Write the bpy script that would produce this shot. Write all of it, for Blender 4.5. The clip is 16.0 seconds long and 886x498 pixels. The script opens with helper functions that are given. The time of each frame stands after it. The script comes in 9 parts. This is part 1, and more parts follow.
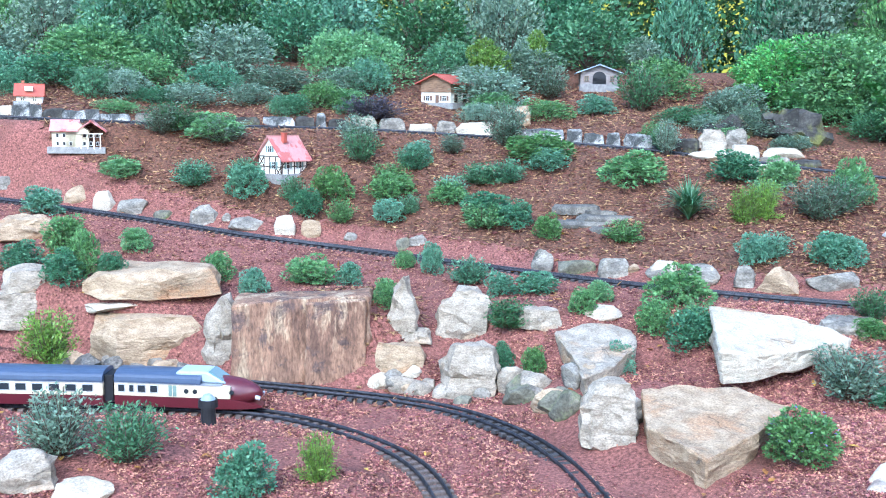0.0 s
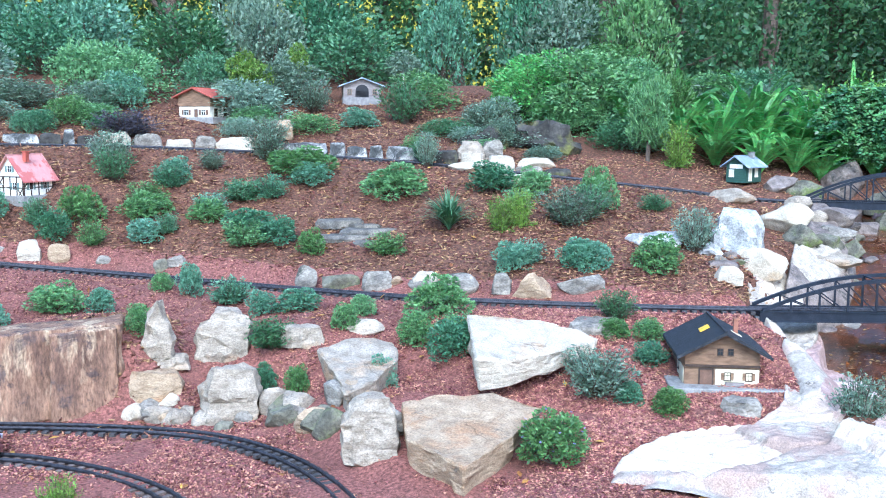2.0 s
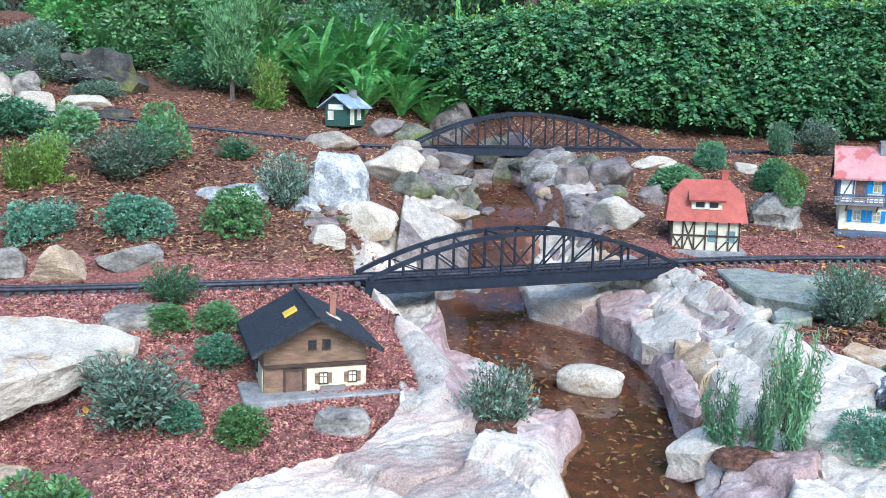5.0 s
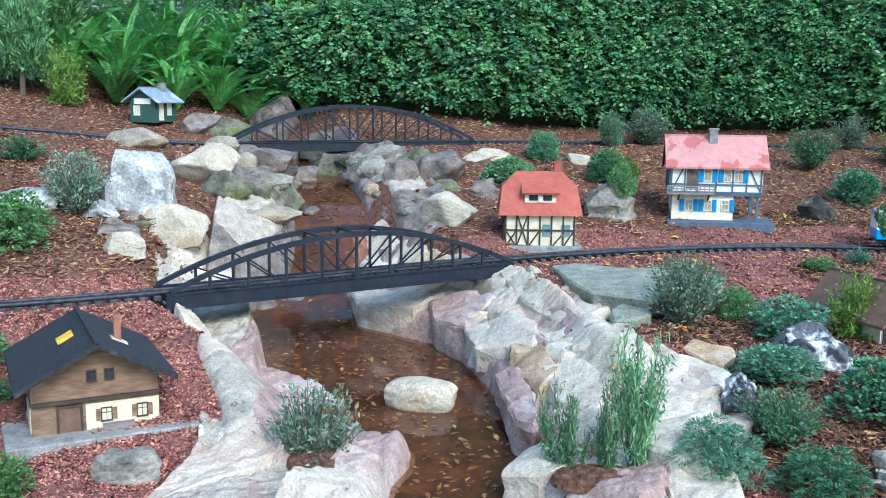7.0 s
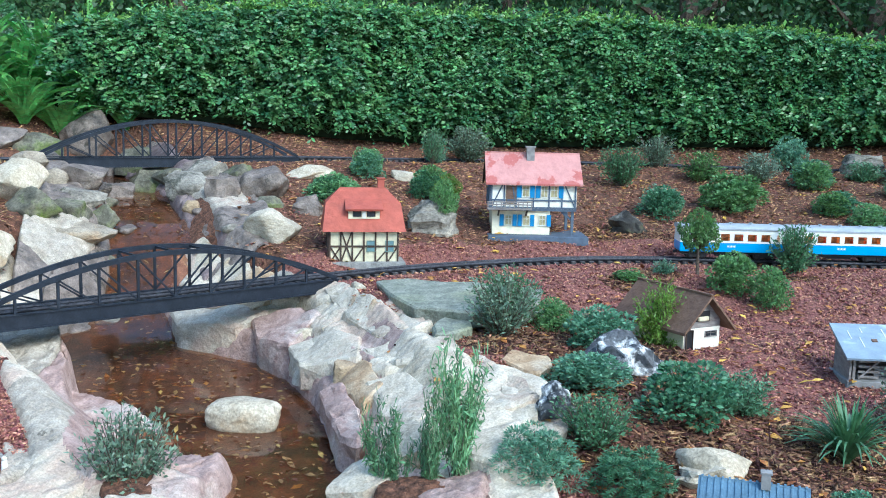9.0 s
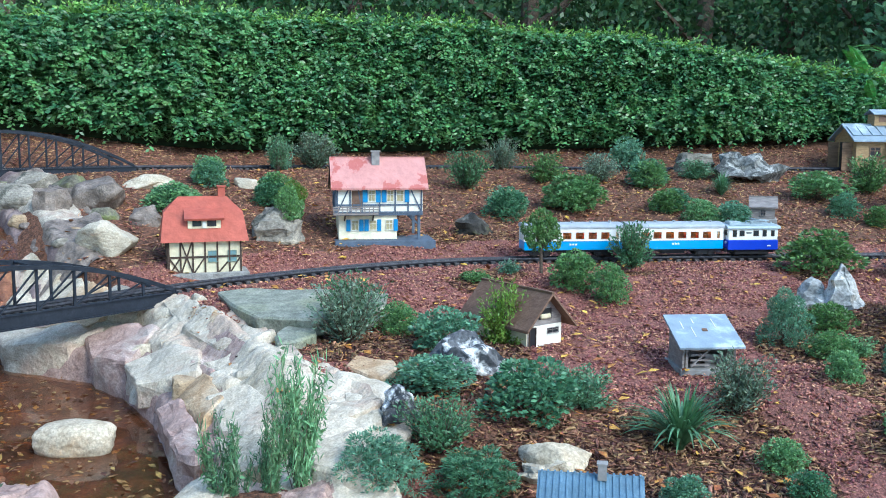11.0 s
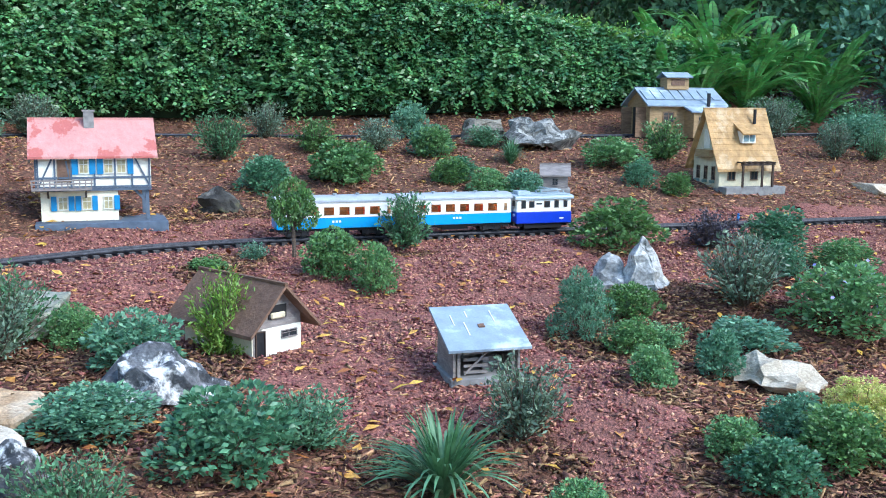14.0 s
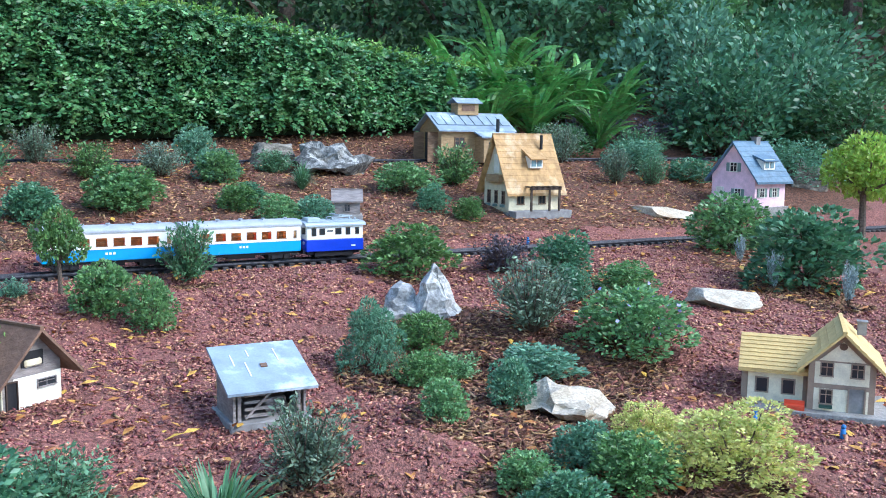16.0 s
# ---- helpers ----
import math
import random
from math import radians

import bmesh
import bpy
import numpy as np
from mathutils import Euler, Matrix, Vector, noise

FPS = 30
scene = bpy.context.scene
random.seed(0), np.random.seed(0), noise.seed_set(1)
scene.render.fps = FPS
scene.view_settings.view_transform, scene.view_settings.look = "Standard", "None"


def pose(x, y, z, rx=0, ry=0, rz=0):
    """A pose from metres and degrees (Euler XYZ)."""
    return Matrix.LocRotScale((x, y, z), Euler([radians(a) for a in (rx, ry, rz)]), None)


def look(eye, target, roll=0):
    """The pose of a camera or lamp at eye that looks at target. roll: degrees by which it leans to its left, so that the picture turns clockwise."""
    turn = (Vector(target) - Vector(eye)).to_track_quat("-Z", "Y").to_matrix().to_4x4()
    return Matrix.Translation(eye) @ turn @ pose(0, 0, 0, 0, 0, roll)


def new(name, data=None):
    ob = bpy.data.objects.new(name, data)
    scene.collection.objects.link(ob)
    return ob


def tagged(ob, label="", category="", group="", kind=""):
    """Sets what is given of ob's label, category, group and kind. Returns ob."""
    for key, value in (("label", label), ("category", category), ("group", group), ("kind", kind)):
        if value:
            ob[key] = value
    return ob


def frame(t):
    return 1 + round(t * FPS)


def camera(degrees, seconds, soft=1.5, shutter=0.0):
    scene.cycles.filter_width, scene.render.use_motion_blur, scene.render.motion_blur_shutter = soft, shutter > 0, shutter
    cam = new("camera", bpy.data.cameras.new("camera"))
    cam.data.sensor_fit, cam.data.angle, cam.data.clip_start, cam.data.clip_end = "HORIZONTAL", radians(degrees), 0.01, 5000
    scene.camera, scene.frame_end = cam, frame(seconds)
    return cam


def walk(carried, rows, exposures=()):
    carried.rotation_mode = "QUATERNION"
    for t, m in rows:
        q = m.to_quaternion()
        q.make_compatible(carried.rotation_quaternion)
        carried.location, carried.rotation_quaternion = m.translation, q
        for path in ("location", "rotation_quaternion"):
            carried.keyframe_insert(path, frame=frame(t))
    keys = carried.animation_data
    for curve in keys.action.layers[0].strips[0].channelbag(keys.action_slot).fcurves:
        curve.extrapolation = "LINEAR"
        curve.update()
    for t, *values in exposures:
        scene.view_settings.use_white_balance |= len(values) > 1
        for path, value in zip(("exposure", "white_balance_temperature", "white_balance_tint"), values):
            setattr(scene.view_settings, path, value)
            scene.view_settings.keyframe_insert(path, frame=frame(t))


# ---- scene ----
cam = camera(49.0, 16.0, 1.0)
# seconds, eye, target, roll
PATH = [
    (0, (-0.619, -0.92, 1.475), (-0.34, 1.041, 1.199), 1.0),
    (0.5, (-0.607, -0.922, 1.47), (-0.239, 1.025, 1.201), 0.8),
    (1, (-0.608, -0.897, 1.477), (-0.122, 1.026, 1.22), 0.8),
    (1.5, (-0.575, -0.896, 1.479), (0.013, 0.998, 1.223), 0.5),
    (2, (-0.535, -0.915, 1.494), (0.179, 0.936, 1.245), 0.4),
    (2.5, (-0.527, -0.95, 1.497), (0.353, 0.827, 1.235), 0.7),
    (3, (-0.367, -0.691, 1.467), (0.622, 1.024, 1.187), 0.9),
    (3.5, (-0.195, -0.451, 1.43), (0.892, 1.204, 1.143), 1.1),
    (4, (0.016, -0.225, 1.375), (1.195, 1.364, 1.079), 1.0),
    (4.5, (0.121, -0.103, 1.34), (1.398, 1.406, 1.039), 1.1),
    (5, (0.19, -0.078, 1.336), (1.55, 1.355, 1.025), 1.1),
    (5.2, (0.245, -0.039, 1.336), (1.649, 1.349, 1.017), 1.4),
    (7.3, (0.452, 0.061, 1.304), (2.052, 1.223, 1.004), 0.5),
    (7.5, (0.455, 0.061, 1.303), (2.078, 1.194, 1.012), 0.6),
    (8, (0.46, 0.06, 1.304), (2.133, 1.121, 1.027), 0.8),
    (8.5, (0.456, 0.048, 1.305), (2.168, 1.045, 1.033), 0.8),
    (9, (0.448, 0.042, 1.307), (2.212, 0.944, 1.035), 1.2),
    (9.2, (0.459, 0.036, 1.302), (2.238, 0.909, 1.031), 1.0),
    (11.3, (0.5, -0.002, 1.3), (2.383, 0.619, 1.044), 0.3),
    (11.5, (0.517, -0.039, 1.302), (2.403, 0.576, 1.044), 0.2),
    (12, (0.513, -0.042, 1.302), (2.43, 0.469, 1.049), 0.3),
    (12.5, (0.493, -0.026, 1.296), (2.423, 0.424, 1.032), 0.4),
    (13, (0.745, -0.023, 1.265), (2.688, 0.366, 0.993), 0.2),
    (13.5, (1.017, -0.011, 1.229), (2.97, 0.307, 0.934), 0.3),
    (14, (1.187, -0.007, 1.204), (3.15, 0.243, 0.913), 0.4),
    (14.5, (1.347, -0.003, 1.186), (3.322, 0.144, 0.913), 0.0),
    (15, (1.346, -0.008, 1.187), (3.329, 0.042, 0.927), 0.1),
    (15.5, (1.347, -0.01, 1.189), (3.33, -0.081, 0.939), 0.6),
    (16, (1.292, -0.035, 1.207), (3.272, -0.193, 0.968), 0.8),
]
# seconds, stops
EXPOSURES = [(0.0, 2.4, 5080, 7), (2.0, 2.33, 5100, 8), (3.0, 2.1, 5220, 9), (4.0, 2.17, 5320, 10), (5.0, 2.0, 5400, 9), (8.0, 1.9, 5460, 0), (12.0, 1.95, 5620, 2), (16.0, 2.15, 5600, 9)]
walk(cam, [(t, look(eye, target, roll)) for t, eye, target, roll in PATH], EXPOSURES)

# ---- light ----
world = bpy.data.worlds.new("world")
scene.world = world
world.use_nodes = True
_nt = world.node_tree
_sky = _nt.nodes.new("ShaderNodeTexSky")
_sky.sky_type = "NISHITA"
_sky.sun_disc = False
_sky.sun_elevation = radians(32)
_sky.sun_rotation = radians(150)
_nt.links.new(_sky.outputs[0], _nt.nodes["Background"].inputs[0])
_nt.nodes["Background"].inputs[1].default_value = 0.14
sun = new("sun", bpy.data.lights.new("sun", "SUN"))
sun.data.energy, sun.data.angle, sun.data.color = 1.1, radians(25), (1.0, 0.94, 0.85)
sun.rotation_euler = (radians(50), 0, radians(-30))


# ---- materials ----
def rgba(c):
    return (c[0], c[1], c[2], 1.0)


def material(name, dark, light, rough=0.8, scale=30.0, detail=6.0, bump=0.3, bump_scale=None, metal=0.0, stain=None, stain_scale=3.0,
             stain_low=0.5, stain_high=0.65, per_piece=0.0, spec=0.3, stretch=(1, 1, 1), crack=0.0, fine=0.35, transl=0.0, lichen=None, lichen_scale=5.0, lichen_at=0.6, hue=0.0):
    """Two noise scales of colour, a stain layer, fine relief, and a shift for each piece."""
    m = bpy.data.materials.new(name)
    m.use_nodes = True
    nt = m.node_tree
    n, ln = nt.nodes, nt.links
    bsdf = n["Principled BSDF"]
    co = n.new("ShaderNodeTexCoord")
    mp = n.new("ShaderNodeMapping")
    mp.inputs["Scale"].default_value = stretch
    ln.new(co.outputs["Object"], mp.inputs[0])
    nz = n.new("ShaderNodeTexNoise")
    nz.inputs["Scale"].default_value = scale
    nz.inputs["Detail"].default_value = detail
    ln.new(mp.outputs[0], nz.inputs["Vector"])
    ramp = n.new("ShaderNodeValToRGB")
    ramp.color_ramp.elements[0].position, ramp.color_ramp.elements[1].position = 0.32, 0.68
    ramp.color_ramp.elements[0].color, ramp.color_ramp.elements[1].color = rgba(dark), rgba(light)
    ln.new(nz.outputs[0], ramp.inputs[0])
    col = ramp.outputs[0]
    if stain:
        nz2 = n.new("ShaderNodeTexNoise")
        nz2.inputs["Scale"].default_value = stain_scale
        nz2.inputs["Detail"].default_value = 7.0
        nz2.inputs["Roughness"].default_value = 0.65
        ln.new(mp.outputs[0], nz2.inputs["Vector"])
        r2 = n.new("ShaderNodeValToRGB")
        r2.color_ramp.elements[0].position, r2.color_ramp.elements[1].position = stain_low, stain_high
        ln.new(nz2.outputs[0], r2.inputs[0])
        mx = n.new("ShaderNodeMix")
        mx.data_type = "RGBA"
        ln.new(r2.outputs[0], mx.inputs[0])
        ln.new(col, mx.inputs[6])
        mx.inputs[7].default_value = rgba(stain)
        col = mx.outputs[2]
    if lichen:
        nl = n.new("ShaderNodeTexNoise")
        nl.inputs["Scale"].default_value = lichen_scale
        nl.inputs["Detail"].default_value = 10.0
        nl.inputs["Roughness"].default_value = 0.72
        nl.inputs["Distortion"].default_value = 0.6
        ml2 = n.new("ShaderNodeMapping")
        ml2.inputs["Location"].default_value = (3.7, 1.3, 8.1)
        ln.new(co.outputs["Object"], ml2.inputs[0])
        ln.new(ml2.outputs[0], nl.inputs["Vector"])
        rl = n.new("ShaderNodeMapRange")
        rl.inputs[1].default_value, rl.inputs[2].default_value, rl.inputs[4].default_value = lichen_at, lichen_at + 0.07, 0.85
        ln.new(nl.outputs[0], rl.inputs[0])
        xl = n.new("ShaderNodeMix")
        xl.data_type = "RGBA"
        ln.new(rl.outputs[0], xl.inputs[0])
        ln.new(col, xl.inputs[6])
        xl.inputs[7].default_value = rgba(lichen)
        col = xl.outputs[2]
    if fine:
        nf = n.new("ShaderNodeTexNoise")
        nf.inputs["Scale"].default_value = scale * 7.0
        nf.inputs["Detail"].default_value = 4.0
        nf.inputs["Roughness"].default_value = 0.7
        ln.new(mp.outputs[0], nf.inputs["Vector"])
        mf = n.new("ShaderNodeMapRange")
        mf.inputs[1].default_value, mf.inputs[2].default_value = 0.3, 0.7
        mf.inputs[3].default_value, mf.inputs[4].default_value = 1.0 - fine, 1.0 + fine
        ln.new(nf.outputs[0], mf.inputs[0])
        hf = n.new("ShaderNodeHueSaturation")
        ln.new(mf.outputs[0], hf.inputs["Value"])
        ln.new(col, hf.inputs["Color"])
        col = hf.outputs[0]
    if crack:
        nd = n.new("ShaderNodeTexNoise")
        nd.inputs["Scale"].default_value = crack * 1.7
        nd.inputs["Detail"].default_value = 5.0
        ln.new(mp.outputs[0], nd.inputs["Vector"])
        md = n.new("ShaderNodeMix")
        md.data_type = "RGBA"
        md.inputs[0].default_value = 0.12
        ln.new(mp.outputs[0], md.inputs[6])
        ln.new(nd.outputs["Color"], md.inputs[7])
        vo = n.new("ShaderNodeTexVoronoi")
        vo.feature = "DISTANCE_TO_EDGE"
        vo.inputs["Scale"].default_value = crack
        ln.new(md.outputs[2], vo.inputs["Vector"])
        rc = n.new("ShaderNodeValToRGB")
        rc.color_ramp.elements[0].position, rc.color_ramp.elements[1].position = 0.0, 0.014
        rc.color_ramp.elements[0].color = (0.32, 0.28, 0.25, 1)
        ln.new(vo.outputs["Distance"], rc.inputs[0])
        mc = n.new("ShaderNodeMix")
        mc.data_type, mc.blend_type = "RGBA", "MULTIPLY"
        mk = n.new("ShaderNodeMapRange")
        mk.inputs[1].default_value, mk.inputs[2].default_value, mk.inputs[4].default_value = 0.5, 0.66, 0.7
        nk = n.new("ShaderNodeTexNoise")
        nk.inputs["Scale"].default_value = crack * 0.8
        nk.inputs["Detail"].default_value = 2.0
        ln.new(mp.outputs[0], nk.inputs["Vector"])
        ln.new(nk.outputs[0], mk.inputs[0])
        ln.new(mk.outputs[0], mc.inputs[0])
        ln.new(col, mc.inputs[6])
        ln.new(rc.outputs[0], mc.inputs[7])
        col = mc.outputs[2]
    if per_piece:
        inf = n.new("ShaderNodeObjectInfo")
        geo = n.new("ShaderNodeNewGeometry")
        add = n.new("ShaderNodeMath")
        add.operation = "ADD"
        ln.new(inf.outputs["Random"], add.inputs[0])
        ln.new(geo.outputs["Random Per Island"], add.inputs[1])
        mr = n.new("ShaderNodeMapRange")
        mr.inputs[1].default_value, mr.inputs[2].default_value = 0.0, 2.0
        mr.inputs[3].default_value, mr.inputs[4].default_value = 1.0 - per_piece, 1.0 + per_piece
        ln.new(add.outputs[0], mr.inputs[0])
        hsv = n.new("ShaderNodeHueSaturation")
        ln.new(mr.outputs[0], hsv.inputs["Value"])
        mr2 = n.new("ShaderNodeMapRange")
        mr2.inputs[3].default_value, mr2.inputs[4].default_value = 0.5 - 0.04 * per_piece, 0.5 + 0.04 * per_piece
        if hue:
            mr2.inputs[3].default_value, mr2.inputs[4].default_value = 0.5 - hue, 0.5 + 0.2 * hue
            ms_ = n.new("ShaderNodeMapRange")
            ms_.inputs[3].default_value, ms_.inputs[4].default_value = 1.1, 0.88
            ln.new(inf.outputs["Random"], ms_.inputs[0])
            ln.new(ms_.outputs[0], hsv.inputs["Saturation"])
            mix = n.new("ShaderNodeMix")
            mix.inputs[0].default_value = 0.3
            ln.new(inf.outputs["Random"], mix.inputs[2])
            ln.new(geo.outputs["Random Per Island"], mix.inputs[3])
            ln.new(mix.outputs[0], mr2.inputs[0])
        else:
            ln.new(geo.outputs["Random Per Island"], mr2.inputs[0])
        ln.new(mr2.outputs[0], hsv.inputs["Hue"])
        ln.new(col, hsv.inputs["Color"])
        col = hsv.outputs[0]
    ln.new(col, bsdf.inputs["Base Color"])
    bsdf.inputs["Roughness"].default_value = rough
    bsdf.inputs["Metallic"].default_value = metal
    bsdf.inputs["Specular IOR Level"].default_value = spec
    if bump:
        nz3 = n.new("ShaderNodeTexNoise")
        nz3.inputs["Scale"].default_value = bump_scale or scale * 2
        nz3.inputs["Detail"].default_value = 8.0
        ln.new(mp.outputs[0], nz3.inputs["Vector"])
        bp = n.new("ShaderNodeBump")
        bp.inputs["Strength"].default_value = bump
        bp.inputs["Distance"].default_value = 0.01
        ln.new(nz3.outputs[0], bp.inputs["Height"])
        ln.new(bp.outputs[0], bsdf.inputs["Normal"])
    if transl:
        tr = n.new("ShaderNodeBsdfTranslucent")
        ln.new(col, tr.inputs[0])
        ms = n.new("ShaderNodeMixShader")
        ms.inputs[0].default_value = transl
        ln.new(bsdf.outputs[0], ms.inputs[1])
        ln.new(tr.outputs[0], ms.inputs[2])
        ln.new(ms.outputs[0], n["Material Output"].inputs[0])
    return m


def leafy(name, dark, light, rough=0.45, transl=0.25, hue=0.0):
    return material(name, dark, light, rough=rough, scale=9.0, detail=3.0, bump=0.0, fine=0.0, per_piece=0.55, spec=0.45, transl=transl, hue=hue)


M_GRAVEL = material("red_gravel", (0.105, 0.040, 0.031), (0.36, 0.145, 0.11), 0.85, 100, 9, 0.9, 180, stain=(0.15, 0.068, 0.05), stain_scale=2.2, stain_low=0.5, stain_high=0.72, fine=0.6)
M_SOIL = material("dark_soil", (0.048, 0.023, 0.014), (0.20, 0.092, 0.054), 0.9, 70, 9, 1.0, 120, fine=0.6)
M_CHIP = material("gravel_chip", (0.205, 0.073, 0.056), (0.670, 0.286, 0.221), 0.75, 40, 4, 0.3, per_piece=0.8)
M_MULCH = material("bark_chip", (0.10, 0.045, 0.027), (0.50, 0.25, 0.15), 0.85, 60, 5, 0.4, per_piece=0.95)
M_LEAFLITTER = material("fallen_leaf", (0.30, 0.11, 0.025), (0.62, 0.33, 0.07), 0.6, 50, 4, 0.1, per_piece=0.7)
M_RAIL = material("rail_dark", (0.02, 0.02, 0.024), (0.06, 0.06, 0.07), 0.5, 60, 4, 0.1, metal=0.4)
M_SLEEPER = material("sleeper", (0.03, 0.028, 0.028), (0.075, 0.068, 0.066), 0.75, 80, 4, 0.3, per_piece=0.3)
M_SLEEPER_BROWN = material("sleeper_brown", (0.075, 0.056, 0.048), (0.15, 0.115, 0.10), 0.8, 80, 4, 0.3, per_piece=0.3)
M_STEEL = material("bridge_steel", (0.008, 0.011, 0.018), (0.02, 0.025, 0.036), 0.55, 25, 5, 0.1, spec=0.25)
M_ROCK_PALE = material("pale_rock", (0.36, 0.305, 0.225), (0.50, 0.44, 0.34), 0.85, 22, 12, 0.9, 40, stain=(0.37, 0.25, 0.14), stain_scale=4, stain_low=0.56, stain_high=0.66, stretch=(1, 1, 1.8), crack=4, fine=0.35, lichen=(0.15, 0.13, 0.10), lichen_scale=17, lichen_at=0.64)
M_ROCK_TAN = material("tan_rock", (0.25, 0.175, 0.105), (0.42, 0.315, 0.20), 0.85, 20, 12, 0.9, 40, stain=(0.34, 0.185, 0.09), stain_scale=3.5, stain_low=0.52, stain_high=0.66, stretch=(1, 1, 2.2), crack=4, fine=0.4, lichen=(0.13, 0.105, 0.08), lichen_scale=13, lichen_at=0.61)
M_ROCK_RUST = material("rust_rock", (0.12, 0.068, 0.046), (0.31, 0.18, 0.11), 0.8, 9, 14, 1.0, 34, stain=(0.40, 0.30, 0.19), stain_scale=4, stain_low=0.50, stain_high=0.62, stretch=(2.2, 2.2, 0.6), crack=3.5, fine=0.5, lichen=(0.085, 0.06, 0.055), lichen_scale=9, lichen_at=0.55)
M_ROCK_GREY = material("grey_rock", (0.125, 0.11, 0.09), (0.33, 0.295, 0.235), 0.85, 12, 14, 1.0, 30, stain=(0.40, 0.345, 0.265), stain_scale=6, stain_low=0.54, stain_high=0.68, stretch=(1, 1, 1.6), fine=0.5, lichen=(0.06, 0.06, 0.045), lichen_scale=8, lichen_at=0.56)
M_ROCK_WHITE = material("lichen_rock", (0.19, 0.19, 0.18), (0.55, 0.54, 0.51), 0.85, 14, 12, 0.9, 34, stain=(0.62, 0.61, 0.58), stain_scale=5, stain_low=0.52, stain_high=0.64, fine=0.5, lichen=(0.07, 0.072, 0.072), lichen_scale=18, lichen_at=0.58)
M_ROCK_MOSS = material("mossy_rock", (0.075, 0.07, 0.05), (0.24, 0.22, 0.16), 0.9, 12, 12, 0.9, 30, stain=(0.11, 0.14, 0.03), stain_scale=5, stain_low=0.48, stain_high=0.62, fine=0.5)
M_ROCK_DARK = material("dark_rock", (0.018, 0.017, 0.015), (0.085, 0.078, 0.066), 0.85, 10, 12, 0.9, 30, stain=(0.12, 0.12, 0.03), stain_scale=3, stain_low=0.5, stain_high=0.62, fine=0.5, lichen=(0.16, 0.15, 0.14), lichen_scale=8, lichen_at=0.6)
M_CREAM = material("cream_boulder", (0.36, 0.295, 0.205), (0.54, 0.465, 0.35), 0.8, 22, 10, 0.6, 44, stain=(0.40, 0.27, 0.15), stain_scale=4, stain_low=0.56, stain_high=0.68, fine=0.4, lichen=(0.12, 0.10, 0.07), lichen_scale=16, lichen_at=0.66)
M_BANK = material("bank_plaster", (0.42, 0.35, 0.26), (0.60, 0.52, 0.405), 0.88, 26, 10, 0.8, 48, stain=(0.49, 0.365, 0.275), stain_scale=2.4, stain_low=0.55, stain_high=0.63, fine=0.3, lichen=(0.10, 0.085, 0.06), lichen_scale=12, lichen_at=0.615)
M_BANK_WORN = material("worn_bank_plaster", (0.29, 0.245, 0.19), (0.46, 0.40, 0.32), 0.88, 30, 10, 0.9, 50, stain=(0.34, 0.245, 0.19), stain_scale=2.8, stain_low=0.55, stain_high=0.62, fine=0.4, lichen=(0.09, 0.075, 0.055), lichen_scale=13, lichen_at=0.62)
M_CONCRETE = material("base_plate", (0.19, 0.18, 0.165), (0.31, 0.30, 0.275), 0.8, 30, 6, 0.3)
M_WATERBED = material("stream_bed", (0.048, 0.021, 0.011), (0.19, 0.080, 0.040), 0.7, 22, 10, 0.6, stain=(0.03, 0.016, 0.010), stain_scale=7, fine=0.6)
M_SLATEROCK = material("slate_rock", (0.06, 0.055, 0.046), (0.165, 0.15, 0.125), 0.85, 18, 12, 0.9, 36, stain=(0.22, 0.19, 0.145), stain_scale=6, stain_low=0.54, stain_high=0.68, fine=0.5, lichen=(0.045, 0.045, 0.032), lichen_scale=9, lichen_at=0.57)
M_GREENSLAB = material("greenish_slab", (0.15, 0.16, 0.12), (0.31, 0.31, 0.25), 0.85, 18, 12, 0.7, 36, stain=(0.24, 0.25, 0.16), stain_scale=4, stain_low=0.5, stain_high=0.64, fine=0.45, lichen=(0.12, 0.11, 0.09), lichen_scale=9, lichen_at=0.62)
M_GREEN = leafy("leaf_green", (0.065, 0.165, 0.062), (0.180, 0.370, 0.122), hue=0.03)
M_GREEN_B = leafy("leaf_blue_green", (0.062, 0.160, 0.098), (0.165, 0.340, 0.200), hue=0.03)
M_GREEN_Y = leafy("leaf_yellow_green", (0.105, 0.182, 0.028), (0.224, 0.350, 0.056))
M_GREEN_G = leafy("leaf_grey_green", (0.095, 0.158, 0.105), (0.225, 0.325, 0.215), hue=0.03)
M_GREEN_D = leafy("leaf_dark_green", (0.047, 0.128, 0.062), (0.125, 0.275, 0.125), hue=0.03)
M_HEDGE = leafy("hedge_leaf", (0.045, 0.150, 0.062), (0.190, 0.400, 0.131), rough=0.36)
M_HEDGE_TOP = leafy("hedge_young_leaf", (0.12, 0.27, 0.05), (0.33, 0.54, 0.12), rough=0.4, transl=0.35)
M_FERN = leafy("fern_leaf", (0.075, 0.235, 0.055), (0.20, 0.43, 0.11), rough=0.42, transl=0.35)
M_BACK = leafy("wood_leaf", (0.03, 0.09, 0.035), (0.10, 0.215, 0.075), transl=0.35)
# near-black green that carries the shade between the hedge leaves
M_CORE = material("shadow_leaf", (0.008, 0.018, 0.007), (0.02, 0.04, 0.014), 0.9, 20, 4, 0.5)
# variegated leaf, brightened and yellowed to carry the sun patch
M_SUNLEAF = leafy("variegated_leaf", (0.26, 0.33, 0.06), (0.84, 0.78, 0.30), transl=0.45)
M_SILVER = leafy("silver_leaf", (0.20, 0.27, 0.27), (0.42, 0.52, 0.52))
M_BARK = material("twig_bark", (0.06, 0.045, 0.035), (0.16, 0.12, 0.09), 0.9, 60, 5, 0.5)
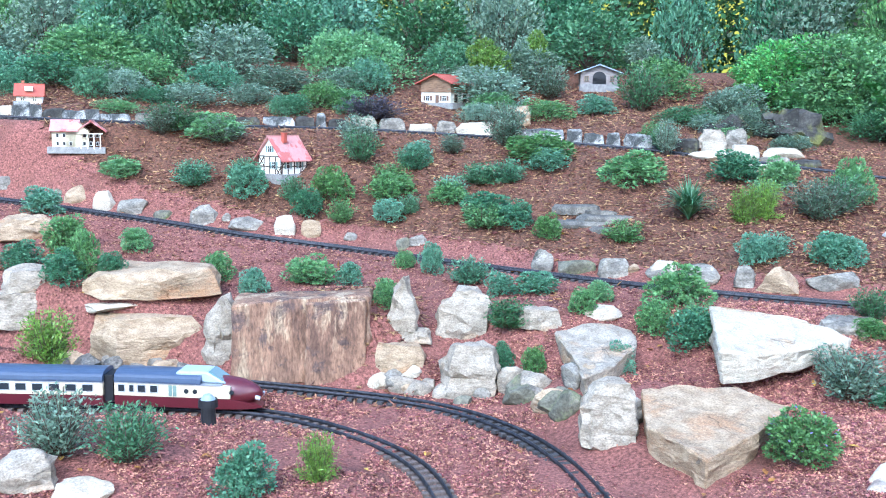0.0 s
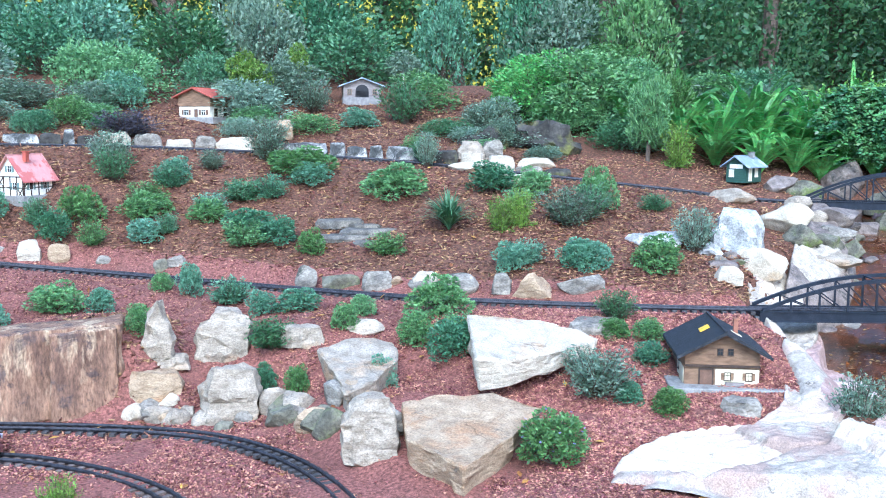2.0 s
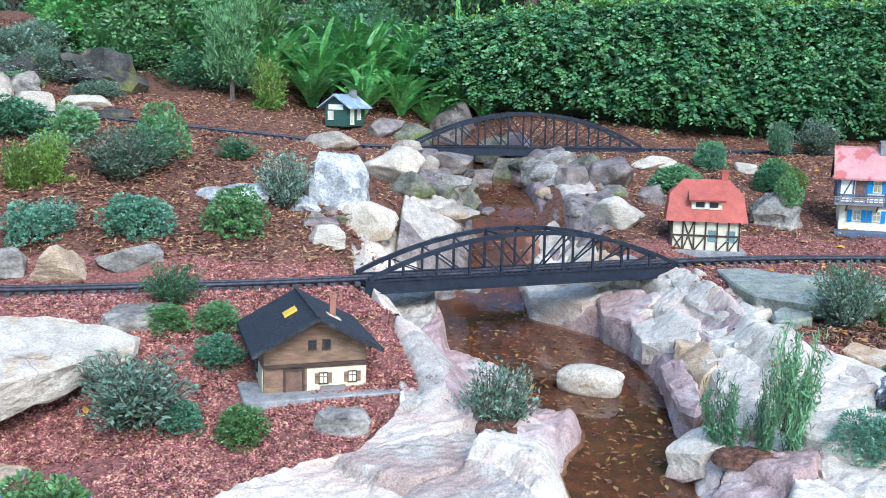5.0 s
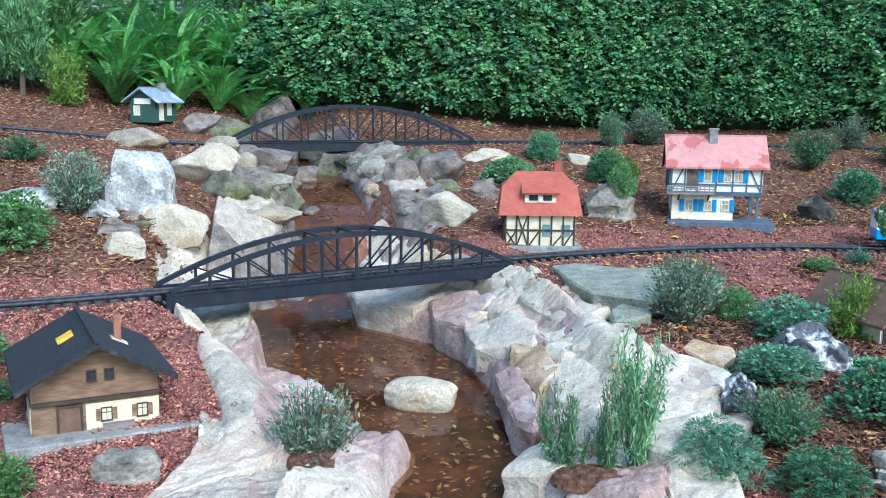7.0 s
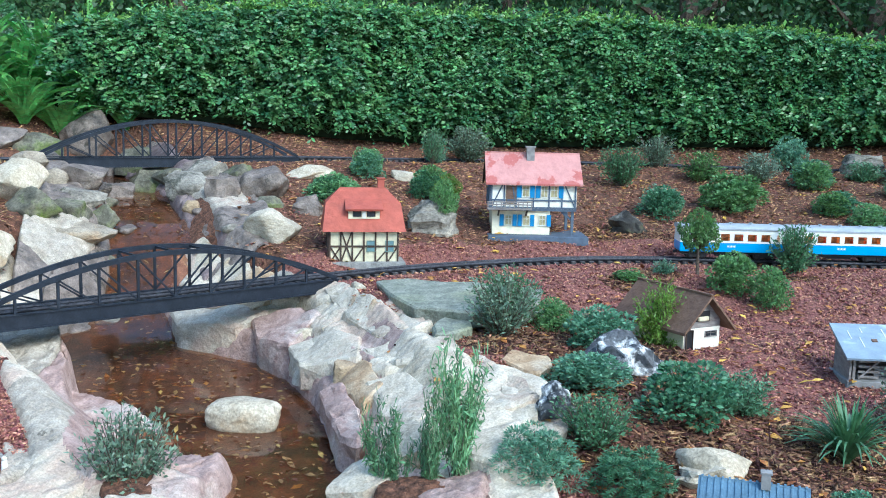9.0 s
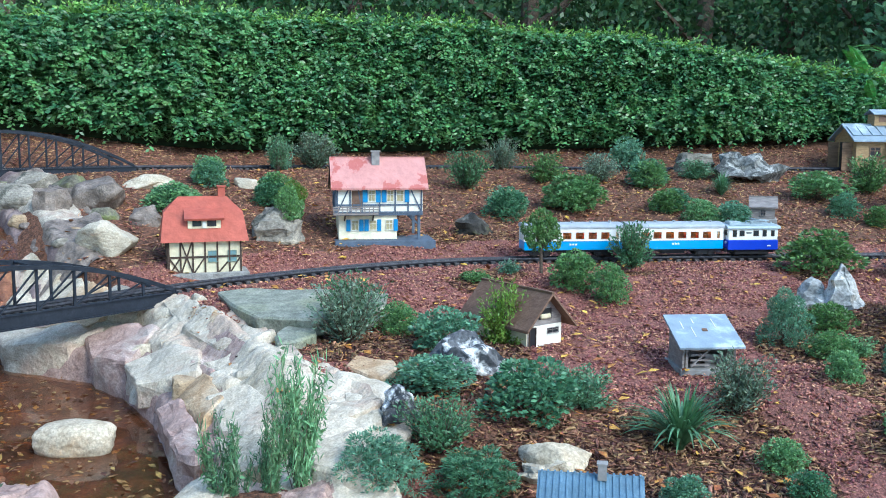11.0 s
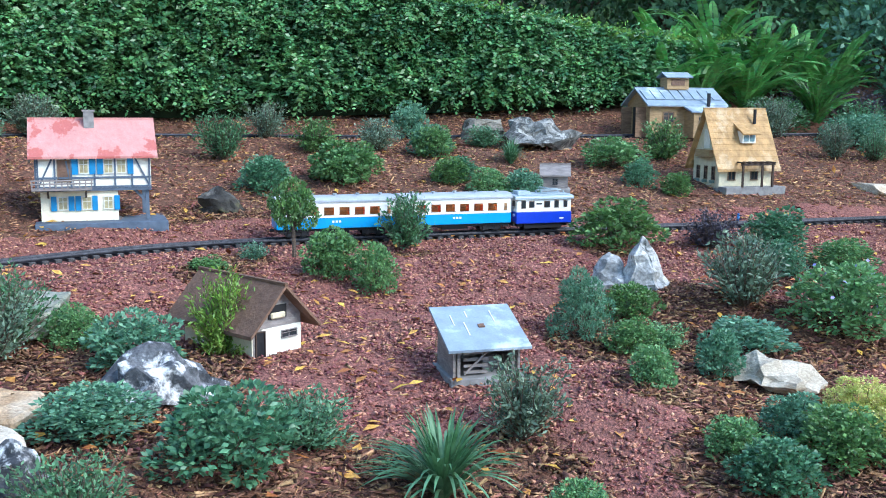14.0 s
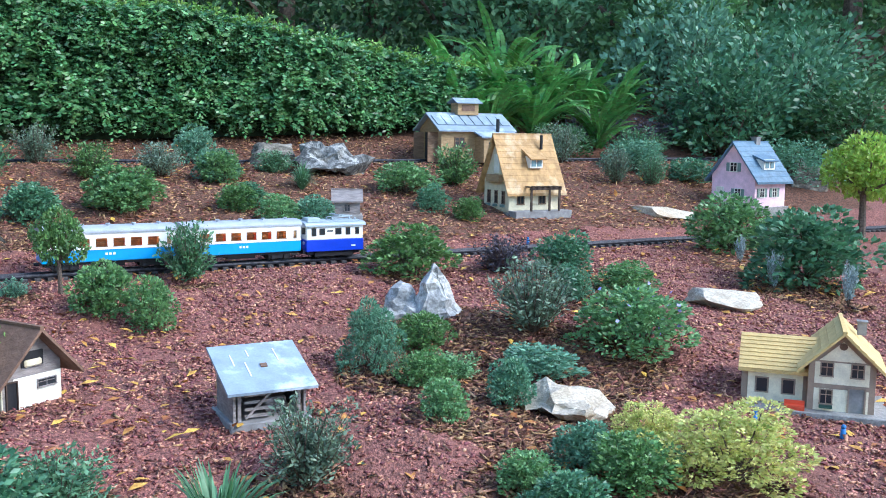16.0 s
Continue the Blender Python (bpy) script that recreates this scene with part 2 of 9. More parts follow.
M_PURPLE = leafy("purple_leaf", (0.045, 0.04, 0.055), (0.11, 0.10, 0.13))
M_BLOSSOM = material("blossom", (0.22, 0.20, 0.50), (0.40, 0.36, 0.70), 0.6, 30, 2, 0.0)
M_WALLSTONE = material("wall_stone", (0.10, 0.10, 0.095), (0.42, 0.41, 0.37), 0.88, 16, 12, 0.9, 40, stain=(0.60, 0.58, 0.52), stain_scale=9, stain_low=0.54, stain_high=0.64, fine=0.5, lichen=(0.04, 0.042, 0.04), lichen_scale=12, lichen_at=0.48)
M_CRAG = material("crag_rock", (0.03, 0.034, 0.04), (0.16, 0.16, 0.165), 0.85, 14, 14, 1.0, 34, stain=(0.60, 0.60, 0.59), stain_scale=22, stain_low=0.50, stain_high=0.60, fine=0.5, lichen=(0.02, 0.022, 0.025), lichen_scale=9, lichen_at=0.54)
M_ROSEMARY = leafy("rosemary_leaf", (0.100, 0.221, 0.099), (0.250, 0.430, 0.209))
M_PINKROCK = material("pink_rock", (0.27, 0.175, 0.145), (0.43, 0.305, 0.26), 0.8, 26, 10, 0.8, 44, stain=(0.47, 0.38, 0.32), stain_scale=3.5, stain_low=0.54, stain_high=0.64, fine=0.35, lichen=(0.12, 0.09, 0.075), lichen_scale=13, lichen_at=0.64)
M_BIRCH = material("birch_bark", (0.45, 0.43, 0.39), (0.70, 0.68, 0.62), 0.8, 40, 6, 0.3, stain=(0.10, 0.09, 0.08), stain_scale=14, stain_low=0.6, stain_high=0.66)
M_WETLEAF = material("wet_leaf", (0.10, 0.045, 0.018), (0.34, 0.18, 0.055), 0.5, 50, 4, 0.1, per_piece=0.8)
M_WETROCK = material("wet_grey_rock", (0.095, 0.074, 0.060), (0.25, 0.20, 0.165), 0.6, 24, 12, 0.9, 44, stain=(0.33, 0.27, 0.22), stain_scale=3.5, stain_low=0.56, stain_high=0.66, fine=0.4, lichen=(0.035, 0.032, 0.022), lichen_scale=9, lichen_at=0.56, spec=0.4)
M_MAUVE = material("mauve_wet_rock", (0.115, 0.082, 0.076), (0.225, 0.165, 0.155), 0.6, 24, 12, 0.7, 44, stain=(0.28, 0.215, 0.19), stain_scale=3.0, stain_low=0.56, stain_high=0.66, fine=0.35, lichen=(0.05, 0.042, 0.034), lichen_scale=10, lichen_at=0.6, spec=0.4)
M_ROCK_BEIGE = material("beige_rock", (0.21, 0.172, 0.125), (0.385, 0.325, 0.245), 0.85, 20, 12, 0.9, 40, stain=(0.37, 0.245, 0.14), stain_scale=4, stain_low=0.54, stain_high=0.66, stretch=(1, 1, 1.6), crack=4, fine=0.4, lichen=(0.11, 0.10, 0.075), lichen_scale=12, lichen_at=0.60)
M_OCHRE = material("ochre_rock", (0.32, 0.20, 0.105), (0.52, 0.375, 0.23), 0.85, 24, 10, 0.7, 40, stain=(0.50, 0.42, 0.31), stain_scale=5, stain_low=0.5, stain_high=0.66, fine=0.4)
M_MOSS = material("dark_moss", (0.015, 0.018, 0.008), (0.06, 0.065, 0.025), 0.95, 60, 8, 1.0, 90, fine=0.6)
M_LIME = leafy("lime_leaf", (0.18, 0.30, 0.04), (0.42, 0.58, 0.10), transl=0.4)


# ---- ground ----
RAIL_Z = 0.75


def spline(pts, step=0.02):
    """A smooth line (Catmull-Rom) through a few points, evenly stepped."""
    p = np.array(pts, float)
    p = np.vstack([2 * p[0] - p[1], p, 2 * p[-1] - p[-2]])
    out = []
    for i in range(1, len(p) - 2):
        n = max(2, int(np.linalg.norm(p[i + 1] - p[i]) / 0.01))
        t = np.linspace(0, 1, n, endpoint=False)[:, None]
        a, b, c, d = p[i - 1], p[i], p[i + 1], p[i + 2]
        out.append(0.5 * (2 * b + (c - a) * t + (2 * a - 5 * b + 4 * c - d) * t**2 + (3 * b - a - 3 * c + d) * t**3))
    q = np.vstack(out + [p[-2][None]])
    s = np.r_[0, np.cumsum(np.linalg.norm(np.diff(q, axis=0), axis=1))]
    at = np.arange(0, s[-1], step)
    return np.stack([np.interp(at, s, q[:, k]) for k in range(q.shape[1])], 1)


MAIN = spline([(-3.6, 5.5, 1.04), (-2.25, 4.78, 0.96), (-1.48, 4.42, 0.9), (-0.88, 4.15, 0.84), (-0.30, 3.95, 0.79), (0.36, 3.5, 0.76), (0.95, 3.05, 0.75), (1.5, 2.7, 0.75),
               (2.12, 2.38, 0.75), (3.33, 1.9, 0.75), (3.93, 1.54, 0.75), (4.30, 1.16, 0.75), (4.64, 0.5, 0.75), (5.08, -0.42, 0.75), (5.5, -1.3, 0.75), (6.05, -2.5, 0.75), (6.7, -3.8, 0.75)])
UPPER = spline([(-4.0, 5.9, 1.46), (-2.35, 5.15, 1.42), (-1.4, 5.25, 1.39), (-0.1, 5.25, 1.37), (1.25, 4.85, 1.30), (2.1, 4.3, 1.22), (2.75, 3.9, 1.15), (3.35, 3.6, 1.09),
                (4.43, 2.98, 1.09), (5.1, 2.75, 1.07), (5.75, 2.25, 1.06), (6.2, 1.35, 1.05), (6.5, 0.4, 1.05), (6.9, -0.8, 1.06), (7.4, -2.2, 1.07), (8.0, -3.8, 1.1)])
LOW_A = spline([(-3.2, 3.35, 0.46), (-1.83, 3.05, 0.46), (-1.14, 2.83, 0.46), (-0.3, 2.46, 0.46), (0.04, 2.1, 0.46), (0.16, 1.6, 0.46), (0.1, 1.0, 0.46), (-0.2, 0.6, 0.46)])
LOW_B = spline([(-3.0, 2.75, 0.46), (-1.67, 2.52, 0.46), (-1.09, 2.43, 0.46), (-0.70, 2.30, 0.46), (-0.37, 1.95, 0.46), (-0.26, 1.58, 0.46), (-0.3, 1.1, 0.46), (-0.6, 0.7, 0.46)])
# stream: x, y, water level, half width
STREAM = spline([(3.95, 3.75, 0.98, 0.08), (3.62, 3.2, 0.92, 0.10), (3.36, 2.86, 0.84, 0.12), (3.12, 2.64, 0.66, 0.16), (2.88, 2.40, 0.53, 0.30), (2.62, 2.08, 0.50, 0.33),
                 (2.42, 1.72, 0.50, 0.27), (2.16, 1.40, 0.49, 0.24), (1.85, 1.05, 0.48, 0.26), (1.4, 0.6, 0.47, 0.3)])
# heights of the ground in front of the main line
LOWLAND = [(-3.0, 2.0, 0.43), (-1.2, 1.2, 0.42), (-0.5, 2.2, 0.44), (0.3, 1.3, 0.43), (0.0, 2.45, 0.45), (-1.2, 2.72, 0.45), (-2.6, 2.9, 0.45), (-2.6, 3.7, 0.84), (-1.45, 3.25, 0.77), (-0.5, 2.98, 0.745),
           (0.35, 2.85, 0.73), (0.55, 2.3, 0.56), (0.7, 1.8, 0.47), (1.0, 2.65, 0.73), (1.15, 1.75, 0.53), (1.55, 1.98, 0.60), (1.35, 1.3, 0.45), (1.9, 2.25, 0.68), (2.75, 1.2, 0.70),
           (3.1, 1.55, 0.73), (2.6, 0.75, 0.66), (3.35, 0.65, 0.66), (3.25, 0.1, 0.64), (2.6, -0.1, 0.55), (3.3, -0.6, 0.60), (3.1, -1.2, 0.58), (4.2, -0.6, 0.70), (4.2, -1.6, 0.67), (2.0, -1.0, 0.45), (2.2, 0.5, 0.55)]


def nearest(line, x, y):
    """Distance to a line, the index of the nearest point, and the side (positive: behind, seen from the path)."""
    d = np.full(x.shape, 1e9)
    k = np.zeros(x.shape, int)
    for i in range(0, len(line), 3):
        e = (x - line[i, 0]) ** 2 + (y - line[i, 1]) ** 2
        m = e < d
        d[m], k[m] = e[m], i
    t = np.gradient(line[:, :2], axis=0)
    side = t[k, 0] * (y - line[k, 1]) - t[k, 1] * (x - line[k, 0])
    return np.sqrt(d), k, np.sign(side)


def smooth(a, b, v):
    u = np.clip((v - a) / (b - a), 0, 1)
    return u * u * (3 - 2 * u)


def ground_height(x, y):
    x, y = np.atleast_1d(np.asarray(x, float)), np.atleast_1d(np.asarray(y, float))
    dm, km, sm = nearest(MAIN, x, y)
    du, ku, su = nearest(UPPER, x, y)
    zm, zu = MAIN[km, 2] - 0.022, UPPER[ku, 2] - 0.022
    hill = zm + (zu - zm) * smooth(-0.15, 1.1, dm / (dm + du + 1e-6)) ** 1.0
    back = zu + 0.26 * np.minimum(du, 2.2)
    w, s = np.zeros_like(x), np.zeros_like(x)
    for cx, cy, cz in LOWLAND:
        q = 1.0 / ((x - cx) ** 2 + (y - cy) ** 2 + 0.01) ** 1.6
        w, s = w + q, s + q * cz
    q = 1.3 / (dm**2 + 0.01) ** 1.6
    w, s = w + q, s + q * zm
    front = s / w
    z = np.where(sm > 0, np.where(su > 0, back, hill), front)
    flat = 1 - smooth(0.07, 0.22, dm)
    z = z * (1 - flat) + zm * flat
    flat = 1 - smooth(0.07, 0.22, du)
    z = z * (1 - flat) + zu * flat
    for low in (LOW_A, LOW_B):
        dl, kl, _ = nearest(low, x, y)
        flat = 1 - smooth(0.10, 0.25, dl)
        z = z * (1 - flat) + (low[kl, 2] - 0.022) * flat
    ds, ks, _ = nearest(STREAM, x, y)
    bed = STREAM[ks, 2] - 0.025 + np.maximum(0, ds - STREAM[ks, 3]) * 0.95
    z = np.minimum(z, bed)
    return z


def gz(x, y):
    return float(ground_height(x, y)[0])


def mulched(x, y, dm, sm):
    """Where bark mulch covers the ground: on the hillside and round the shrubs, not beside the track."""
    g = np.array([noise.noise((a * 1.3, b * 1.3, 8.0)) + 0.3 * noise.noise((a * 5, b * 5, 2.0)) for a, b in zip(x, y)])
    hill = (sm > 0) & (dm > 0.24 + 0.1 * g)
    beds = np.zeros_like(x)
    for row in BEDS:
        beds += np.exp(-((x - row[0]) ** 2 + (y - row[1]) ** 2) / (0.55 * row[2] + 0.07) ** 2)
    return hill | ((sm < 0) & (dm > 0.2) & (x > 2.3) & (beds > 0.72 - 0.5 * g)) | ((g < -0.26) & (dm > 0.3) & (x < 2.3))


# ---- end of ground ----


# ---- builders ----
def link_mesh(name, bm, mat_, parent=None, shade=False, bevel=0.0):
    if bevel:
        bmesh.ops.bevel(bm, geom=[e for e in bm.edges if len(e.link_faces) == 2 and e.calc_face_angle(0) > 0.6], offset=bevel, segments=1, affect="EDGES")
    me = bpy.data.meshes.new(name)
    bm.to_mesh(me)
    bm.free()
    me.materials.append(mat_)
    if shade:
        for p in me.polygons:
            p.use_smooth = True
    ob = new(name, me)
    if parent is not None:
        ob.parent = parent
    return ob


def part(name, bm, mat_, parent, label="", bevel=0.0, shade=False):
    ob = link_mesh(name, bm, mat_, parent, shade, bevel)
    if label:
        tagged(ob, label)
    return ob


def thing(name, x, y, z, rz, label, category, group=""):
    ob = new(name)
    ob.empty_display_size = 0.05
    ob.matrix_basis = pose(x, y, z, 0, 0, rz)
    return tagged(ob, label, category, group)


def box(bm, c, s, rot=None):
    """A box of size s round c, turned by rot about its centre."""
    m = Matrix.Translation(c) @ (rot.to_4x4() if rot is not None else Matrix()) @ Matrix.Diagonal((*s, 1))
    bmesh.ops.create_cube(bm, size=1.0, matrix=m)
    return bm


def boxes(*items):
    bm = bmesh.new()
    for it in items:
        box(bm, *it)
    return bm


def beam(bm, a, b, w, h):
    """A square bar from a to b."""
    a, b = Vector(a), Vector(b)
    d = b - a
    q = d.to_track_quat("X", "Z").to_matrix()
    return box(bm, (a + b) / 2, (d.length, w, h), q)


def rod(bm, a, b, r, r2=None, n=8):
    a, b = Vector(a), Vector(b)
    d = b - a
    m = Matrix.Translation((a + b) / 2) @ d.to_track_quat("Z", "Y").to_matrix().to_4x4()
    bmesh.ops.create_cone(bm, cap_ends=True, segments=n, radius1=r, radius2=r if r2 is None else r2, depth=d.length, matrix=m)
    return bm


def prism(pts, y0, y1):
    """A closed outline in x and z, pushed from y0 to y1."""
    bm = bmesh.new()
    a = [bm.verts.new((x, y0, z)) for x, z in pts]
    b = [bm.verts.new((x, y1, z)) for x, z in pts]
    bm.faces.new(a)
    bm.faces.new(b[::-1])
    for i in range(len(pts)):
        j = (i + 1) % len(pts)
        bm.faces.new((a[i], b[i], b[j], a[j]))
    bmesh.ops.recalc_face_normals(bm, faces=bm.faces)
    return bm


def from_arrays(name, verts, faces, mat_, parent=None):
    me = bpy.data.meshes.new(name)
    verts, faces = np.asarray(verts, np.float32), np.asarray(faces, np.int32)
    k = faces.shape[1]
    me.vertices.add(len(verts))
    me.vertices.foreach_set("co", verts.ravel())
    me.loops.add(faces.size)
    me.loops.foreach_set("vertex_index", faces.ravel())
    me.polygons.add(len(faces))
    me.polygons.foreach_set("loop_start", np.arange(0, faces.size, k, dtype=np.int32))
    me.polygons.foreach_set("loop_total", np.full(len(faces), k, np.int32))
    me.update(calc_edges=True)
    me.materials.append(mat_)
    ob = new(name, me)
    if parent is not None:
        ob.parent = parent
    return ob




# ---- where things stand: x, y, width, height, turn ----
ROCK_TAN = [(-1.24, 3.12, 0.570, 0.131, 8), (-1.25, 3.02, 0.464, 0.197, 9), (-0.27, 2.65, 0.209, 0.104, -5), (0.36, 2.20, 0.114, 0.076, -17), (2.60, 1.42, 0.089, 0.104, -57)]
ROCK_PALE = [(-0.95, 2.93, 0.168, 0.270, 4), (-0.33, 2.61, 0.124, 0.062, -4), (-0.23, 2.62, 0.083, 0.052, -6), (-0.03, 2.47, 0.240, 0.200, -9), (0.53, 2.69, 0.154, 0.055, -17), (-1.97, 4.00, 0.282, 0.119, 15), (-1.36, 1.69, 0.173, 0.102, 15), (-1.20, 1.63, 0.152, 0.046, 12), (-1.37, 3.12, 0.287, 0.036, 10), (4.20, 2.65, 0.197, 0.070, -55), (4.62, 2.41, 0.112, 0.056, -60), (2.42, 0.42, 0.152, 0.058, -79), (4.16, -1.13, 0.223, 0.061, -110), (5.98, -1.47, 0.342, 0.051, -107), (0.77, 5.40, 0.166, 0.130, -10), (1.83, 4.74, 0.177, 0.123, -22), (1.97, 4.72, 0.144, 0.123, -23), (1.72, 4.45, 0.297, 0.058, -22)]
ROCK_PALE_B = [(1.88, 4.24, 0.227, 0.044, -24), (2.16, 4.47, 0.227, 0.073, -26)]
ROCK_GREY = [(-0.25, 2.75, 0.139, 0.236, -5), (-0.00, 2.79, 0.240, 0.197, -9), (0.30, 1.85, 0.204, 0.212, -18), (-1.78, 3.21, 0.274, 0.150, 15), (-1.76, 3.25, 0.226, 0.126, 15), (1.37, 2.37, 0.224, 0.067, -31), (-0.21, 2.74, 0.150, 0.054, -6), (0.27, 2.65, 0.171, 0.086, -13), (1.51, 1.64, 0.139, 0.063, -37), (4.02, 1.92, 0.226, 0.151, -62), (2.94, 1.25, 0.142, 0.053, -64), (6.35, 0.45, 0.236, 0.118, -84), (6.86, -2.64, 0.250, 0.179, -115)]
ROCK_MOSS = [(0.13, 2.31, 0.135, 0.077, -13), (0.21, 2.16, 0.121, 0.074, -15), (2.00, 4.89, 0.435, 0.193, -20), (2.35, 4.71, 0.462, 0.262, -24), (4.68, 1.28, 0.192, 0.128, -73)]
ROCK_WHITE = [(2.49, 2.95, 0.270, 0.225, -37), (2.15, 3.16, 0.290, 0.070, -31), (2.35, 2.97, 0.152, 0.065, -35), (3.97, -0.24, 0.162, 0.162, -93), (4.01, -0.14, 0.153, 0.106, -91)]
ROCK_KERB = [(-2.31, 4.94, 0.124, 0.071, 16), (-2.01, 4.79, 0.085, 0.068, 13), (-1.88, 4.73, 0.151, 0.101, 12), (-1.72, 4.63, 0.132, 0.115, 11), (-1.56, 4.57, 0.162, 0.081, 9), (-1.38, 4.49, 0.111, 0.048, 8), (-1.16, 4.39, 0.155, 0.109, 5), (-1.04, 4.39, 0.056, 0.037, 4), (-0.92, 4.30, 0.213, 0.067, 3), (-0.73, 4.23, 0.120, 0.105, 1), (-0.59, 4.20, 0.104, 0.089, 0), (-0.38, 4.14, 0.088, 0.044, -2), (-0.05, 3.99, 0.101, 0.052, -6), (-0.12, 4.00, 0.086, 0.057, -5), (0.87, 3.32, 0.052, 0.039, -19), (0.98, 3.23, 0.129, 0.072, -21), (0.48, 3.48, 0.104, 0.116, -9), (0.63, 3.42, 0.173, 0.074, -12)]
ROCK_KERB_B = [(0.78, 3.33, 0.147, 0.086, -14), (0.96, 3.23, 0.123, 0.056, -17), (1.10, 3.11, 0.176, 0.088, -20), (2.23, 2.67, 0.138, 0.080, -37), (1.38, 2.92, 0.188, 0.113, -21), (1.58, 2.85, 0.207, 0.075, -25), (1.27, 3.02, 0.095, 0.086, -19)]
ROCK_CREAM = [(2.90, 3.09, 0.267, 0.168, -38), (2.55, 2.82, 0.237, 0.145, -37), (2.96, 2.88, 0.362, 0.099, -41), (3.41, 2.28, 0.214, 0.133, -53), (3.18, 3.19, 0.121, 0.077, -41), (4.18, 2.66, 0.211, 0.053, -55), (2.96, 3.61, 0.265, 0.091, -35), (3.28, 3.44, 0.154, 0.077, -39), (2.89, 1.77, 0.136, 0.097, -55)]
ROCK_BGREY = [(3.79, 2.61, 0.224, 0.141, -52), (3.70, 2.52, 0.130, 0.057, -52), (3.15, 3.02, 0.221, 0.074, -42), (3.58, 3.25, 0.156, 0.083, -44), (2.89, 2.96, 0.187, 0.114, -39), (3.77, 2.38, 0.141, 0.089, -54), (3.27, 3.14, 0.230, 0.092, -42), (3.78, 3.23, 0.227, 0.112, -46), (3.62, 2.89, 0.185, 0.123, -48), (3.62, 2.70, 0.155, 0.100, -50), (3.81, 2.77, 0.163, 0.105, -51), (4.02, 3.66, 0.250, 0.082, -44), (3.44, 3.78, 0.20, 0.10, -38), (3.54, 3.70, 0.236, 0.089, -40), (2.36, 2.90, 0.060, 0.030, -33), (2.43, 2.92, 0.071, 0.030, -34), (2.45, 2.88, 0.064, 0.024, -35), (2.32, 2.82, 0.155, 0.039, -34)]
ROCK_BGREY_B = [(4.02, 3.90, 0.259, 0.274, -42), (4.01, 3.54, 0.260, 0.116, -45), (3.77, 2.92, 0.203, 0.089, -49)]
ROCK_BMOSS = [(3.02, 2.94, 0.179, 0.121, -41), (3.19, 2.93, 0.124, 0.097, -43), (2.94, 2.95, 0.137, 0.071, -40), (3.77, 3.12, 0.157, 0.079, -47)]
ROCK_CRAG = [(6.19, 0.13, 0.428, 0.177, -88), (3.29, -0.46, 0.226, 0.069, -102), (2.81, 0.71, 0.257, 0.103, -74), (2.38, 0.43, 0.141, 0.045, -76)]
ROCK_SLATE = [(0.79, 4.01, 0.268, 0.062, -13), (0.90, 3.87, 0.316, 0.050, -15), (0.78, 3.85, 0.354, 0.044, -14), (0.92, 3.74, 0.322, 0.038, -16), (0.90, 3.94, 0.195, 0.039, -15)]
BUSH_ROUND = [(-1.61, 3.19, 0.160, 0.135, 13), (-1.73, 3.80, 0.197, 0.169, 13), (-1.54, 3.29, 0.125, 0.176, 12), (-1.43, 3.27, 0.112, 0.099, 10), (-1.88, 3.59, 0.163, 0.123, 15), (-1.42, 3.81, 0.140, 0.112, 9), (-1.01, 3.44, 0.140, 0.114, 5), (-0.84, 3.20, 0.120, 0.120, 3), (-0.43, 3.31, 0.111, 0.098, -2), (-0.31, 2.85, 0.099, 0.110, -4), (-0.16, 3.57, 0.092, 0.079, -5), (-0.05, 3.45, 0.103, 0.141, -7), (0.20, 3.08, 0.119, 0.095, -11), (0.45, 2.69, 0.109, 0.098, -16), (0.58, 2.90, 0.105, 0.082, -17), (0.48, 2.33, 0.110, 0.110, -18), (0.11, 2.58, 0.094, 0.104, -11), (0.21, 2.47, 0.091, 0.111, -13)]
BUSH_ROUND_B = [(0.69, 2.55, 0.129, 0.118, -20), (0.78, 2.39, 0.167, 0.136, -22), (-0.78, 1.54, 0.143, 0.143, 3), (1.43, 2.32, 0.125, 0.078, -27), (1.56, 2.27, 0.118, 0.079, -30), (1.47, 2.12, 0.118, 0.089, -30), (1.24, 1.89, 0.091, 0.078, -27), (1.31, 1.75, 0.112, 0.087, -31), (1.98, 2.86, 0.200, 0.160, -31), (1.67, 3.03, 0.180, 0.140, -25), (1.38, 3.15, 0.160, 0.130, -20), (4.50, 2.54, 0.147, 0.132, -58), (4.45, 2.16, 0.168, 0.140, -62), (4.47, 2.52, 0.137, 0.123, -58), (4.40, 2.15, 0.156, 0.130, -61), (3.93, 0.67, 0.164, 0.144, -79), (3.87, 0.53, 0.120, 0.130, -81), (5.01, 1.21, 0.192, 0.137, -75)]
BUSH_ROUND_C = [(5.46, 0.48, 0.205, 0.102, -84), (5.87, 0.64, 0.190, 0.143, -83), (3.07, 1.02, 0.114, 0.090, -69), (2.62, 0.75, 0.184, 0.079, -69), (2.30, 0.14, 0.085, 0.074, -84), (3.16, -0.19, 0.093, 0.093, -93), (3.44, -0.17, 0.120, 0.077, -92), (3.33, -0.35, 0.100, 0.108, -96), (2.75, -0.36, 0.146, 0.093, -98), (2.86, -0.49, 0.155, 0.098, -101), (2.63, -0.04, 0.087, 0.074, -90), (2.49, -0.09, 0.081, 0.058, -91), (4.15, -0.66, 0.108, 0.108, -99), (5.41, 0.50, 0.158, 0.115, -83), (5.28, 0.32, 0.167, 0.112, -85), (5.32, 0.18, 0.169, 0.112, -87), (5.66, -0.33, 0.151, 0.120, -93), (5.58, -0.49, 0.134, 0.104, -95)]
